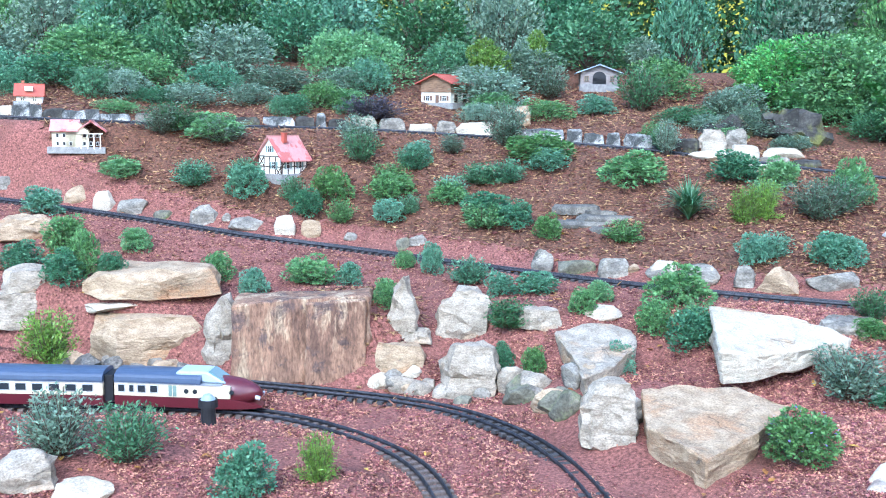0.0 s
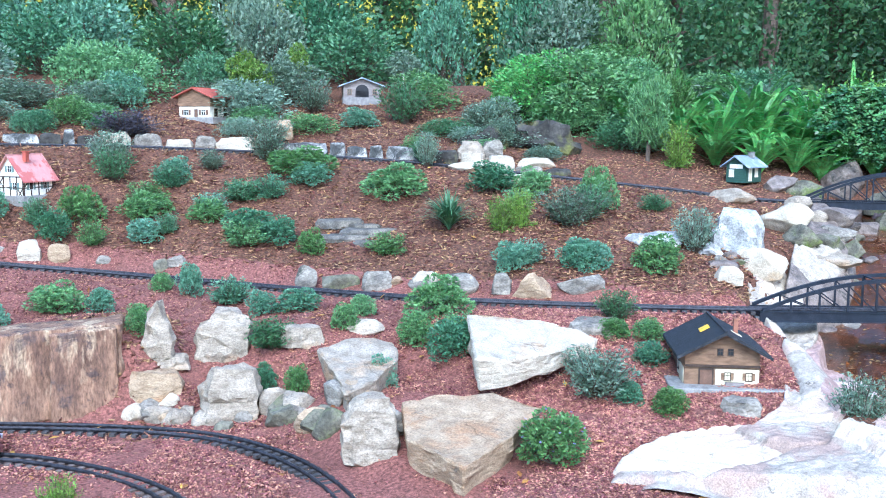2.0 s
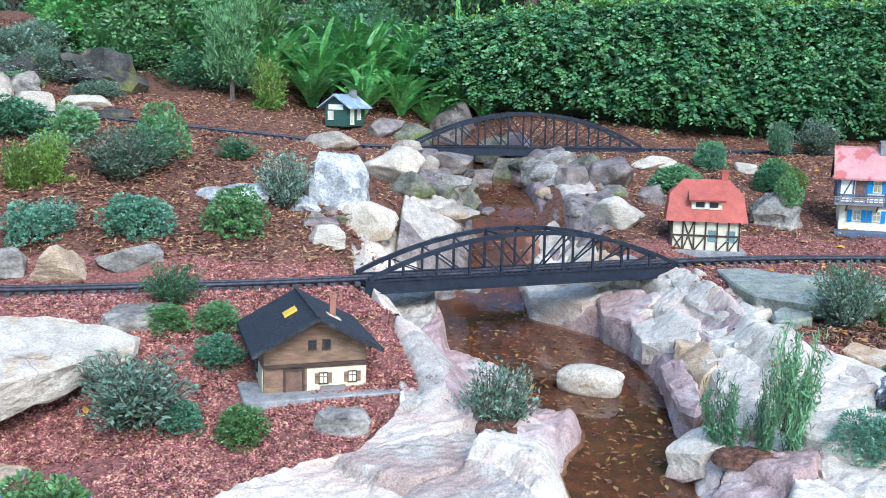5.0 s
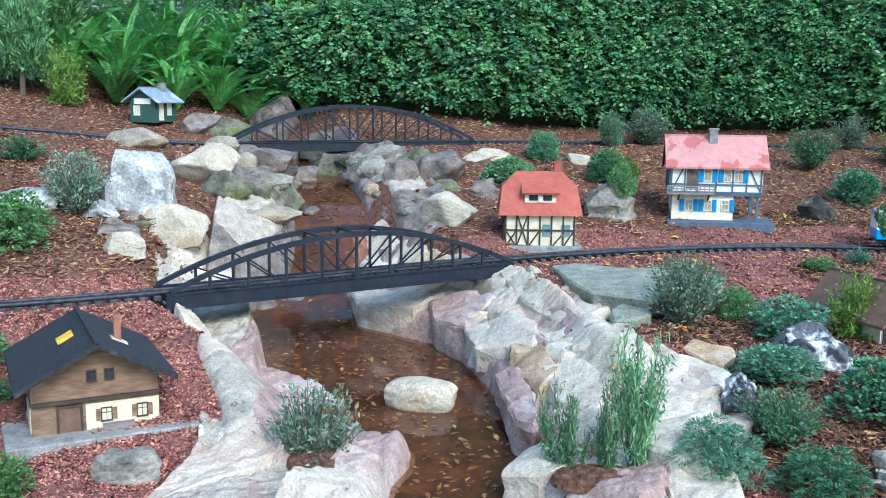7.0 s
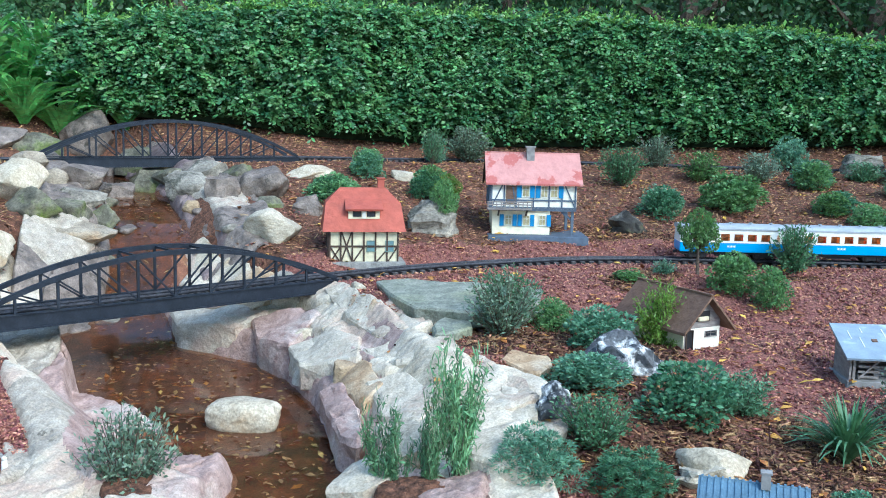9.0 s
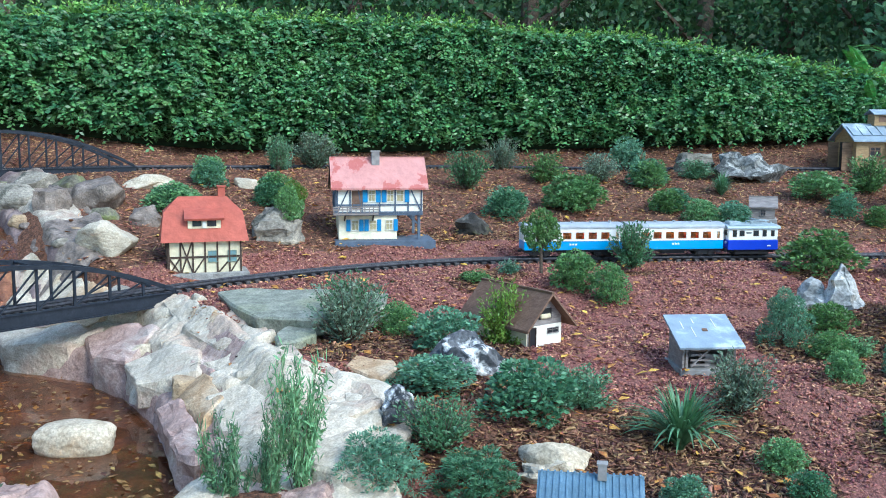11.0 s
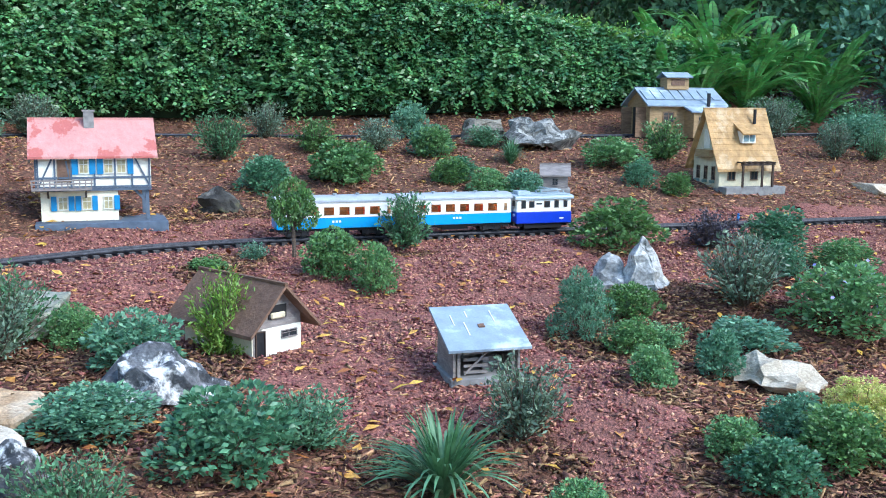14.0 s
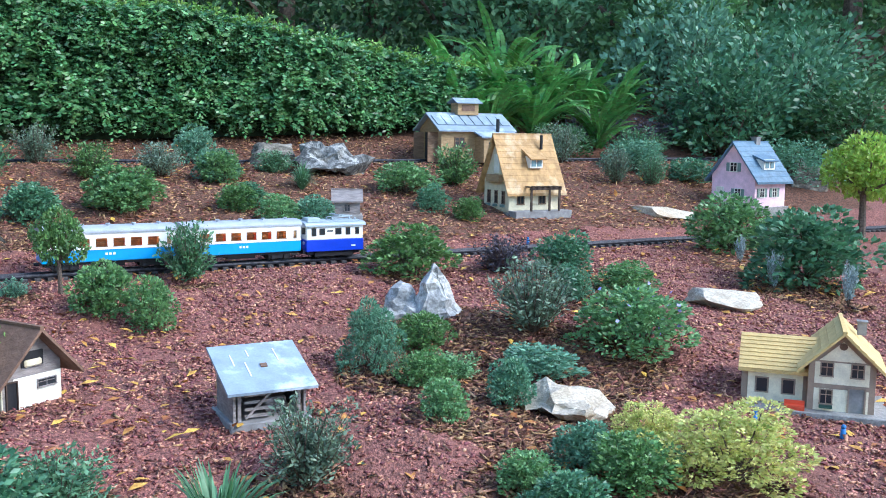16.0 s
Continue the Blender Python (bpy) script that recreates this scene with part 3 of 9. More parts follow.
BUSH_ROUND_D = [(5.17, -1.53, 0.314, 0.217, -111), (4.50, -1.56, 0.392, 0.268, -115), (2.98, -0.43, 0.111, 0.081, -103), (2.88, -0.31, 0.103, 0.075, -99), (4.36, -0.88, 0.185, 0.092, -105), (4.17, -0.64, 0.085, 0.085, -101), (1.35, 5.58, 0.227, 0.128, -15), (0.50, 6.09, 0.239, 0.159, -7)]
BUSH_SPREAD = [(-0.60, 3.35, 0.199, 0.124, 0), (0.10, 3.26, 0.185, 0.123, -9), (0.35, 3.04, 0.166, 0.095, -13), (0.15, 2.67, 0.192, 0.118, -12), (0.84, 2.70, 0.216, 0.170, -21), (0.83, 2.49, 0.129, 0.086, -23), (-1.98, 4.36, 0.190, 0.143, 14), (-1.64, 4.72, 0.200, 0.117, 10), (-1.24, 4.61, 0.226, 0.145, 6), (-0.94, 4.49, 0.189, 0.173, 3), (-0.69, 4.43, 0.156, 0.140, 0), (-0.48, 4.42, 0.186, 0.186, -1), (-0.43, 4.22, 0.150, 0.120, -2), (-0.61, 4.30, 0.152, 0.137, 0), (-0.16, 4.39, 0.217, 0.139, -4), (-0.01, 4.66, 0.196, 0.130, -6), (-0.19, 4.20, 0.149, 0.119, -4)]
BUSH_SPREAD_B = [(-0.07, 4.25, 0.136, 0.106, -6), (0.15, 4.27, 0.183, 0.122, -8), (0.28, 3.96, 0.231, 0.130, -10), (0.45, 3.93, 0.173, 0.130, -12), (0.57, 3.76, 0.126, 0.126, -14), (0.50, 4.38, 0.189, 0.142, -11), (0.75, 4.48, 0.194, 0.130, -14), (0.34, 4.40, 0.236, 0.126, -10), (1.14, 4.16, 0.297, 0.187, -19), (0.90, 3.58, 0.193, 0.110, -18), (1.67, 4.05, 0.254, 0.159, -24), (1.86, 3.92, 0.190, 0.158, -27), (1.47, 3.19, 0.174, 0.120, -26), (1.72, 3.01, 0.160, 0.133, -30), (2.39, 3.52, 0.172, 0.098, -31), (2.12, 3.65, 0.171, 0.220, -27), (1.69, 3.74, 0.167, 0.119, -21), (3.99, 2.41, 0.158, 0.106, -56)]
BUSH_SPREAD_C = [(3.98, 2.39, 0.197, 0.123, -56), (5.23, 2.55, 0.141, 0.157, -62), (2.96, 0.84, 0.168, 0.122, -72), (4.40, 0.53, 0.173, 0.185, -83), (5.28, 0.93, 0.257, 0.171, -79), (5.78, 1.21, 0.222, 0.159, -77), (6.30, 0.83, 0.189, 0.189, -82), (3.88, 1.03, 0.104, 0.052, -74), (4.06, 0.95, 0.087, 0.065, -75), (2.54, 0.49, 0.184, 0.135, -75), (2.69, 0.41, 0.143, 0.104, -78), (4.55, -0.18, 0.260, 0.165, -92), (3.52, -0.25, 0.106, 0.062, -94), (3.53, -0.45, 0.196, 0.080, -97), (5.25, 0.94, 0.254, 0.169, -78), (5.06, 1.24, 0.193, 0.138, -74), (5.93, 0.67, 0.175, 0.143, -82), (6.16, 0.42, 0.198, 0.116, -85)]
BUSH_SPREAD_D = [(5.93, -0.22, 0.253, 0.142, -92), (6.14, -0.48, 0.231, 0.198, -94), (4.63, -0.73, 0.195, 0.146, -99), (3.74, -0.18, 0.132, 0.095, -92), (6.86, -1.62, 0.269, 0.151, -105), (6.66, -1.85, 0.230, 0.138, -108), (7.89, -3.11, 0.466, 0.212, -114), (7.59, -2.24, 0.349, 0.174, -109), (-0.14, 4.50, 0.221, 0.126, -4), (0.03, 4.74, 0.165, 0.125, -6), (0.71, 4.59, 0.361, 0.157, -13), (0.17, 4.33, 0.184, 0.123, -8), (0.31, 4.04, 0.234, 0.140, -10), (-0.96, 4.62, 0.193, 0.135, 3), (-1.16, 4.98, 0.309, 0.158, 5)]
BUSH_LOOSE = [(-1.30, 1.81, 0.246, 0.196, 13), (-1.11, 1.77, 0.239, 0.175, 10), (-1.10, 4.95, 0.308, 0.154, 4), (-1.45, 4.99, 0.312, 0.173, 7), (-0.30, 4.75, 0.248, 0.182, -3), (0.57, 4.84, 0.274, 0.205, -11), (0.24, 4.81, 0.185, 0.118, -8), (1.98, 3.50, 0.268, 0.194, -30), (1.13, 1.93, 0.291, 0.175, -31), (1.48, 4.57, 0.171, 0.205, -20), (1.50, 2.42, 0.172, 0.131, -27), (1.17, 2.01, 0.201, 0.134, -25), (1.80, 1.43, 0.205, 0.195, -46), (2.95, 1.11, 0.209, 0.175, -66), (1.83, 3.44, 0.316, 0.203, -25), (5.40, 2.42, 0.269, 0.202, -64), (5.18, 2.54, 0.131, 0.197, -62), (2.85, 1.08, 0.198, 0.183, -66)]
BUSH_LOOSE_B = [(5.42, 2.43, 0.240, 0.176, -64), (5.39, 1.53, 0.270, 0.225, -73), (5.95, 1.50, 0.215, 0.199, -75), (5.87, 0.92, 0.255, 0.160, -80), (2.33, 0.64, 0.170, 0.125, -69), (2.86, 0.06, 0.179, 0.151, -87), (3.78, -0.48, 0.251, 0.193, -97), (7.89, -2.66, 0.371, 0.248, -111), (7.74, -2.21, 0.474, 0.277, -108), (8.97, -3.83, 0.399, 0.299, -116), (7.06, -1.67, 0.384, 0.209, -105), (6.87, -1.15, 0.231, 0.231, -101), (6.48, -1.39, 0.187, 0.187, -104), (6.50, -1.59, 0.174, 0.174, -106), (0.73, 6.03, 0.277, 0.178, -9), (1.13, 5.99, 0.299, 0.219, -12), (1.67, 5.56, 0.363, 0.306, -18), (2.11, 5.29, 0.245, 0.170, -22)]
BUSH_LOOSE_C = [(2.27, 2.97, 0.235, 0.215, -34), (2.50, 5.34, 0.350, 0.241, -25), (0.44, 6.17, 0.321, 0.201, -6), (-0.32, 4.91, 0.270, 0.196, -2), (-1.38, 5.02, 0.312, 0.180, 7), (0.65, 5.21, 0.254, 0.189, -11)]
BUSH_FLOWER = [(0.78, 1.57, 0.196, 0.157, -25), (3.66, -0.71, 0.272, 0.172, -105)]
BUSH_STRAP = [(1.26, 3.66, 0.34, 0.235, -22), (2.59, 0.17, 0.257, 0.171, -84), (5.82, 0.26, 0.186, 0.155, -86), (1.48, 4.67, 0.247, 0.205, -19)]
BUSH_SUCCULENT = [(2.18, 0.71, 0.150, 0.107, -66), (2.26, 0.54, 0.151, 0.086, -72), (3.53, -0.05, 0.124, 0.159, -90)]
BUSH_ROSEMARY = [(2.08, 0.99, 0.11, 0.20, -60), (2.13, 0.865, 0.115, 0.235, -64), (2.10, 0.91, 0.07, 0.20, -62)]
BUSH_SPRIG = [(-0.59, 1.61, 0.110, 0.140, 0), (1.62, 3.58, 0.161, 0.190, -26), (-1.55, 2.71, 0.207, 0.207, 14), (3.03, 4.25, 0.211, 0.271, -33), (1.51, 3.57, 0.158, 0.181, -19), (3.17, 0.73, 0.139, 0.179, -75)]
BUSH_TREE = [(4.08, 1.90, 0.119, 0.213, -62), (4.09, 0.83, 0.141, 0.249, -77), (4.23, 1.96, 0.118, 0.197, -63)]
BUSH_PURPLE = [(7.44, -1.45, 0.403, 0.202, -102), (7.47, -1.75, 0.410, 0.179, -105), (7.66, -2.07, 0.311, 0.155, -107), (8.42, -2.95, 0.403, 0.201, -112), (-0.19, 5.40, 0.440, 0.165, -3), (4.61, -0.51, 0.217, 0.133, -96)]
BUSH_SUNLIT = [(3.02, -0.56, 0.126, 0.099, -106), (2.87, -0.67, 0.227, 0.133, -111)]
BUSH_LAUREL = [(2.78, 5.05, 0.775, 0.506, -27), (2.68, 5.84, 0.452, 0.263, -23), (3.28, 5.19, 0.466, 0.430, -30), (3.54, 5.96, 0.647, 0.405, -29), (2.61, 5.29, 0.607, 0.445, -26), (2.99, 5.01, 0.521, 0.401, -30)]
BUSH_SILVER = [(4.49, -1.43, 0.069, 0.138, -113), (4.22, -1.56, 0.073, 0.138, -117), (4.95, -1.49, 0.060, 0.110, -111), (4.70, -1.56, 0.056, 0.087, -114)]
BUSH_CONIFER = [(2.90, 4.39, 0.304, 0.456, -31), (3.24, 4.70, 0.396, 0.432, -33)]
BUSH_BIRCH = [(0.68, 6.18, 0.242, 0.384, -8), (0.98, 6.32, 0.183, 0.349, -10), (1.11, 6.40, 0.169, 0.400, -11), (0.86, 6.35, 0.141, 0.266, -9), (1.98, 6.52, 0.265, 0.317, -18)]
BUSH_LIME = [(5.69, -2.37, 0.376, 0.477, -117)]


# shrubs in front of the main line that stand in beds of mulch
BEDS = [r for r in BUSH_ROUND_C + BUSH_ROUND_D + BUSH_SPREAD_C + BUSH_SPREAD_D + BUSH_LOOSE + BUSH_LOOSE_B + BUSH_FLOWER + BUSH_STRAP + BUSH_SUCCULENT + BUSH_ROSEMARY + BUSH_SPRIG + BUSH_SILVER + BUSH_SUNLIT + ROCK_WHITE + ROCK_CRAG if r[0] > 2.0 and r[1] < 2.0]


# ---- ground sheet ----
def build_ground():
    fine_x, fine_y = np.arange(-3.4, 8.2, 0.04), np.arange(-2.6, 7.2, 0.04)
    far = np.array([0.3, 0.8, 1.6, 3, 6, 12, 30, 90])
    xs = np.r_[fine_x[0] - far[::-1], fine_x, fine_x[-1] + far]
    ys = np.r_[fine_y[0] - far[::-1], fine_y, fine_y[-1] + far]
    gx, gy = np.meshgrid(xs, ys)
    x, y = gx.ravel(), gy.ravel()
    z = ground_height(x, y)
    dm, _, _ = nearest(MAIN, x, y)
    du, _, _ = nearest(UPPER, x, y)
    ds, ks, _ = nearest(STREAM, x, y)
    rough = np.minimum(smooth(0.06, 0.16, dm), smooth(0.06, 0.16, du))
    z = z + rough * np.array([0.022 * noise.noise((a * 3.1, b * 3.1, 0.0)) + 0.008 * noise.noise((a * 11, b * 11, 3.0)) for a, b in zip(x, y)])
    far_off = smooth(1.5, 9.0, np.maximum(np.maximum(-3.4 - x, x - 8.2), np.maximum(-2.6 - y, y - 7.2)))
    z = z * (1 - far_off) + 0.4 * far_off
    n, m = len(ys), len(xs)
    i = np.arange(n * m).reshape(n, m)
    faces = np.stack([i[:-1, :-1], i[:-1, 1:], i[1:, 1:], i[1:, :-1]], -1).reshape(-1, 4)
    ob = from_arrays("ground", np.stack([x, y, z], 1), faces, M_GRAVEL)
    ob.data.materials.append(M_WATERBED)
    ob.data.materials.append(M_SOIL)
    _, _, sm = nearest(MAIN, x, y)
    soil = (mulched(x, y, dm, sm) & ((sm > 0) | (x > 2.3)))[faces].all(1)
    c = faces.mean(1).astype(int)
    inbed = (ds < STREAM[ks, 3] + 0.02)[faces].all(1)
    ob.data.polygons.foreach_set("material_index", np.where(inbed, 1, np.where(soil, 2, 0)).astype(np.int32))
    ob.data.polygons.foreach_set("use_smooth", np.ones(len(faces), bool))
    tagged(ob, "red lava gravel and bark mulch slope with a stream bed", "ground", kind="structure")
    return ob


ground = build_ground()


def water_material():
    m = bpy.data.materials.new("stream_water")
    m.use_nodes = True
    nt = m.node_tree
    b = nt.nodes["Principled BSDF"]
    b.inputs["Base Color"].default_value = (0.36, 0.19, 0.11, 1)
    b.inputs["Roughness"].default_value = 0.06
    b.inputs["Transmission Weight"].default_value = 0.9
    b.inputs["IOR"].default_value = 1.33
    nz = nt.nodes.new("ShaderNodeTexNoise")
    nz.inputs["Scale"].default_value = 14.0
    bp = nt.nodes.new("ShaderNodeBump")
    bp.inputs["Strength"].default_value = 0.25
    bp.inputs["Distance"].default_value = 0.01
    nt.links.new(nz.outputs[0], bp.inputs["Height"])
    nt.links.new(bp.outputs[0], b.inputs["Normal"])
    return m


M_WATER = water_material()


def build_water():
    line = STREAM[::3]
    t = np.gradient(line[:, :2], axis=0)
    t /= np.linalg.norm(t, axis=1)[:, None]
    nrm = np.stack([-t[:, 1], t[:, 0]], 1)
    w = line[:, 3] + 0.03
    k = 7
    v, fcs = [], []
    for j in range(k):
        u = (j / (k - 1) * 2 - 1)
        v.append(np.c_[line[:, :2] + nrm * (w * u)[:, None], line[:, 2]])
    v = np.concatenate(v)
    n = len(line)
    for j in range(k - 1):
        a = j * n + np.arange(n - 1)
        fcs.append(np.stack([a, a + 1, a + n + 1, a + n], 1))
    ob = from_arrays("water", v, np.concatenate(fcs), M_WATER)
    ob.data.polygons.foreach_set("use_smooth", np.ones(len(ob.data.polygons), bool))
    ob.visible_shadow = False
    tagged(ob, "shallow brown stream water running between rocks", "water", kind="structure")


build_water()


# ---- railway tracks ----
def sweep(line, off, w, h, dz, mat_, parent, name):
    t = np.gradient(line[:, :2], axis=0)
    t /= np.linalg.norm(t, axis=1)[:, None]
    nrm = np.stack([-t[:, 1], t[:, 0]], 1)
    c = [(-w / 2, 0), (w / 2, 0), (w / 2, h), (-w / 2, h)]
    n = len(line)
    v = np.concatenate([np.c_[line[:, :2] + nrm * (off + a), line[:, 2] + dz + b] for a, b in c])
    fcs = []
    for j in range(4):
        k = (j + 1) % 4
        i = np.arange(n - 1)
        fcs.append(np.stack([j * n + i, j * n + i + 1, k * n + i + 1, k * n + i], 1))
    return from_arrays(name, v, np.concatenate(fcs), mat_, parent)


def box_cloud(name, centers, angle, size, mat_, parent):
    """Many flat boxes in one mesh."""
    n = len(centers)
    u = np.array([(-1, -1, -1), (1, -1, -1), (1, 1, -1), (-1, 1, -1), (-1, -1, 1), (1, -1, 1), (1, 1, 1), (-1, 1, 1)]) * np.array(size) / 2
    fc = np.array([(0, 3, 2, 1), (4, 5, 6, 7), (0, 1, 5, 4), (1, 2, 6, 5), (2, 3, 7, 6), (3, 0, 4, 7)])
    ca, sa = np.cos(angle)[:, None], np.sin(angle)[:, None]
    v = np.stack([centers[:, 0:1] + u[:, 0] * ca - u[:, 1] * sa, centers[:, 1:2] + u[:, 0] * sa + u[:, 1] * ca, centers[:, 2:3] + u[:, 2] + 0 * ca], -1).reshape(-1, 3)
    f_ = (fc[None] + 8 * np.arange(n)[:, None, None]).reshape(-1, 4)
    return from_arrays(name, v, f_, mat_, parent)


def build_track(line, label, sleeper_mat=None):
    root = tagged(new("railway_track"), label, "railway track", "garden railway tracks")
    sub = line[::2]
    for s in (-1, 1):
        sweep(sub, s * 0.0235, 0.005, 0.013, -0.013, M_RAIL, root, "rail")
    at = line[:: 2]
    t = np.gradient(at[:, :2], axis=0)
    ang = np.arctan2(t[:, 1], t[:, 0])
    c = at.copy()
    c[:, 2] -= 0.018
    mat_ = sleeper_mat or M_SLEEPER
    bm = boxes(((0, 0, 0), (0.020, 0.088, 0.012)))
    me = bpy.data.meshes.new("sleeper")
    bm.to_mesh(me)
    bm.free()
    me.materials.append(mat_)
    # the nearest stretch piece by piece, the far ends joined
    order = np.argsort(np.hypot(c[:, 0] - 2.2, c[:, 1] - 1.6))
    near = np.zeros(len(c), bool)
    near[order[:290]] = True
    for p, a in zip(c[near], ang[near]):
        ob = new("sleeper", me)
        ob.parent = root
        ob.matrix_basis = pose(p[0], p[1], p[2], 0, 0, math.degrees(a))
    if (~near).any():
        tagged(box_cloud("sleeper_bed", c[~near], ang[~near], (0.020, 0.088, 0.012), mat_, root), kind="stuff")
    return root


build_track(MAIN, "dark narrow railway track running along the terrace")
build_track(UPPER, "dark narrow railway track along the upper hillside")
build_track(LOW_A, "black railway track curving over the lower gravel")
build_track(LOW_B, "brown-sleepered railway track curving over the lower gravel", M_SLEEPER_BROWN)


# ---- bridges ----
def build_bridge(a, b, z, rise, label):
    a, b = Vector(a), Vector(b)
    c, d = (a + b) / 2, b - a
    L = d.length
    root = thing("arch_bridge", c.x, c.y, z, math.degrees(math.atan2(d.y, d.x)), label, "bridge", "steel arch bridges")
    half, wid = L / 2, 0.072

    def arch_z(x):
        return 0.030 + rise * (1 - (x / half) ** 2)

    n = 10
    for s in (-1, 1):
        y = s * wid
        girder = part("girder", boxes(((0, y, -0.010), (L + 0.02, 0.006, 0.036))), M_STEEL, root)
        part("flange", boxes(((0, y, 0.010), (L + 0.02, 0.016, 0.004))), M_STEEL, girder)
        part("flange", boxes(((0, y, -0.030), (L + 0.02, 0.018, 0.004))), M_STEEL, girder)
        xs = [-half + i * L / 28 for i in range(29)]
        low = [(x, arch_z(x) - 0.022) for x in xs]
        high = [(x, arch_z(x) - 0.008) for x in xs[::-1]]
        part("arch", prism(low + high, y - 0.008, y + 0.008), M_STEEL, root)
        for i in range(1, n):
            x = -half + i * L / n
            bm = bmesh.new()
            beam(bm, (x, y, 0.010), (x, y, arch_z(x) - 0.018), 0.006, 0.008)
            part("post", bm, M_STEEL, root)
            if abs(x) > 0.01:
                bm = bmesh.new()
                x2 = x + (L / n if x < 0 else -L / n)
                beam(bm, (x, y, arch_z(x) - 0.020), (x2, y, 0.012), 0.004, 0.005)
                part("diagonal", bm, M_STEEL, root)
    for i in range(4, n - 3):
        x = -half + i * L / n
        bm = bmesh.new()
        beam(bm, (x, -wid, arch_z(x) - 0.014), (x, wid, arch_z(x) - 0.014), 0.006, 0.006)
        part("cross_brace", bm, M_STEEL, root)
    part("deck", boxes(((0, 0, -0.014), (L, 2 * wid - 0.01, 0.008))), M_STEEL, root)
    for i in range(int(L / 0.026)):
        part("deck_tie", boxes(((-half + 0.013 + i * 0.026, 0, -0.001), (0.013, 2 * wid - 0.016, 0.006))), M_SLEEPER, root)
    for s in (-1, 1):
        part("stringer", boxes(((0, s * 0.055, -0.004), (L, 0.010, 0.012))), M_STEEL, root)
    return root


build_bridge((2.14, 2.355), (3.21, 1.915), RAIL_Z - 0.012, 0.132, "dark blue steel arch truss bridge over the stream, nearer line")
build_bridge((3.43, 3.575), (4.44, 2.945), 1.09 - 0.012, 0.162, "dark steel arch truss bridge across the upper stream")


# ---- rocks ----
def fbm(p, scale, seed):
    v = Vector((p[0] * scale + seed * 7.3, p[1] * scale - seed * 3.1, p[2] * scale + seed))
    return noise.noise(v) + 0.5 * noise.noise(v * 2.1) + 0.25 * noise.noise(v * 4.3)


def roughen(bm, seed, size, rough, cuts=3):
    """Breaks flat faces up: subdivides them and pushes the points in and out, more along ledges."""
    bmesh.ops.triangulate(bm, faces=bm.faces)
    for i in range(cuts):
        lim = size * 0.16
        long = [e for e in bm.edges if e.calc_length() > lim]
        if long:
            bmesh.ops.subdivide_edges(bm, edges=long, cuts=1, use_grid_fill=True)
        bmesh.ops.triangulate(bm, faces=[f_ for f_ in bm.faces if len(f_.verts) > 3])
    bm.normal_update()
    moves = []
    for v in bm.verts:
        p = v.co / size
        step = noise.noise((p.x * 1.2 + seed, p.y * 1.2, p.z * 7.0)) * 0.6
        moves.append(v.normal * size * rough * (0.8 * fbm(p, 2.2, seed) + 0.5 * fbm(p, 7.0, seed + 5) + step))
    for v, m in zip(bm.verts, moves):
        v.co += m


def soft_edges(ob, angle=30):
    ob.data.polygons.foreach_set("use_smooth", np.ones(len(ob.data.polygons), bool))
    ob.data.set_sharp_from_angle(angle=math.radians(angle))


def boulder_mesh(w, d, h, seed, sub=4, facets=11):
    """A water-worn boulder: a ball ground down by a few soft facets, lumpy and pitted."""
    rnd = random.Random(seed)
    bm = bmesh.new()
    bmesh.ops.create_icosphere(bm, subdivisions=sub, radius=1.0)
    cuts = []
    for i in range(facets):
        v = Vector((rnd.gauss(0, 1), rnd.gauss(0, 1), rnd.gauss(0, 0.8) + 0.25)).normalized()
        cuts.append((v, rnd.uniform(0.42, 0.8)))
    for v in bm.verts:
        p = v.co.copy()
        for q, far in cuts:
            over = p.dot(q) - far
            if over > 0:
                p -= q * over * 0.93
        g = 1 + 0.12 * fbm(p, 1.1, seed) + 0.05 * fbm(p, 3.6, seed + 3) + 0.02 * fbm(p, 13.0, seed + 5)
        v.co = p * g
    lo = [min(v.co[i] for v in bm.verts) for i in range(3)]
    hi = [max(v.co[i] for v in bm.verts) for i in range(3)]
    for v in bm.verts:
        u = [(v.co[i] - lo[i]) / (hi[i] - lo[i]) for i in range(3)]
        v.co = Vector(((u[0] - 0.5) * w, (u[1] - 0.5) * d, u[2] * h))
    return bm


def boulder(row, mat_, label, group="", deep=0.8, sink=0.35, sub=4, facets=11):
    x, y, w, h, rz = row
    SEED[0] += 1
    d = max(w * deep, 0.02)
    ob = link_mesh("boulder", boulder_mesh(w * 1.04, d, h * (1 + sink), SEED[0], sub, facets), mat_)
    soft_edges(ob, 50)
    a = math.radians(rz)
    bx, by = x - math.sin(a) * d * 0.35, y + math.cos(a) * d * 0.35
    ob.matrix_basis = pose(bx, by, gz(x, y) - h * sink, 0, 0, rz + (SEED[0] * 37 % 25) - 12)
    return tagged(ob, label, "rock", group)


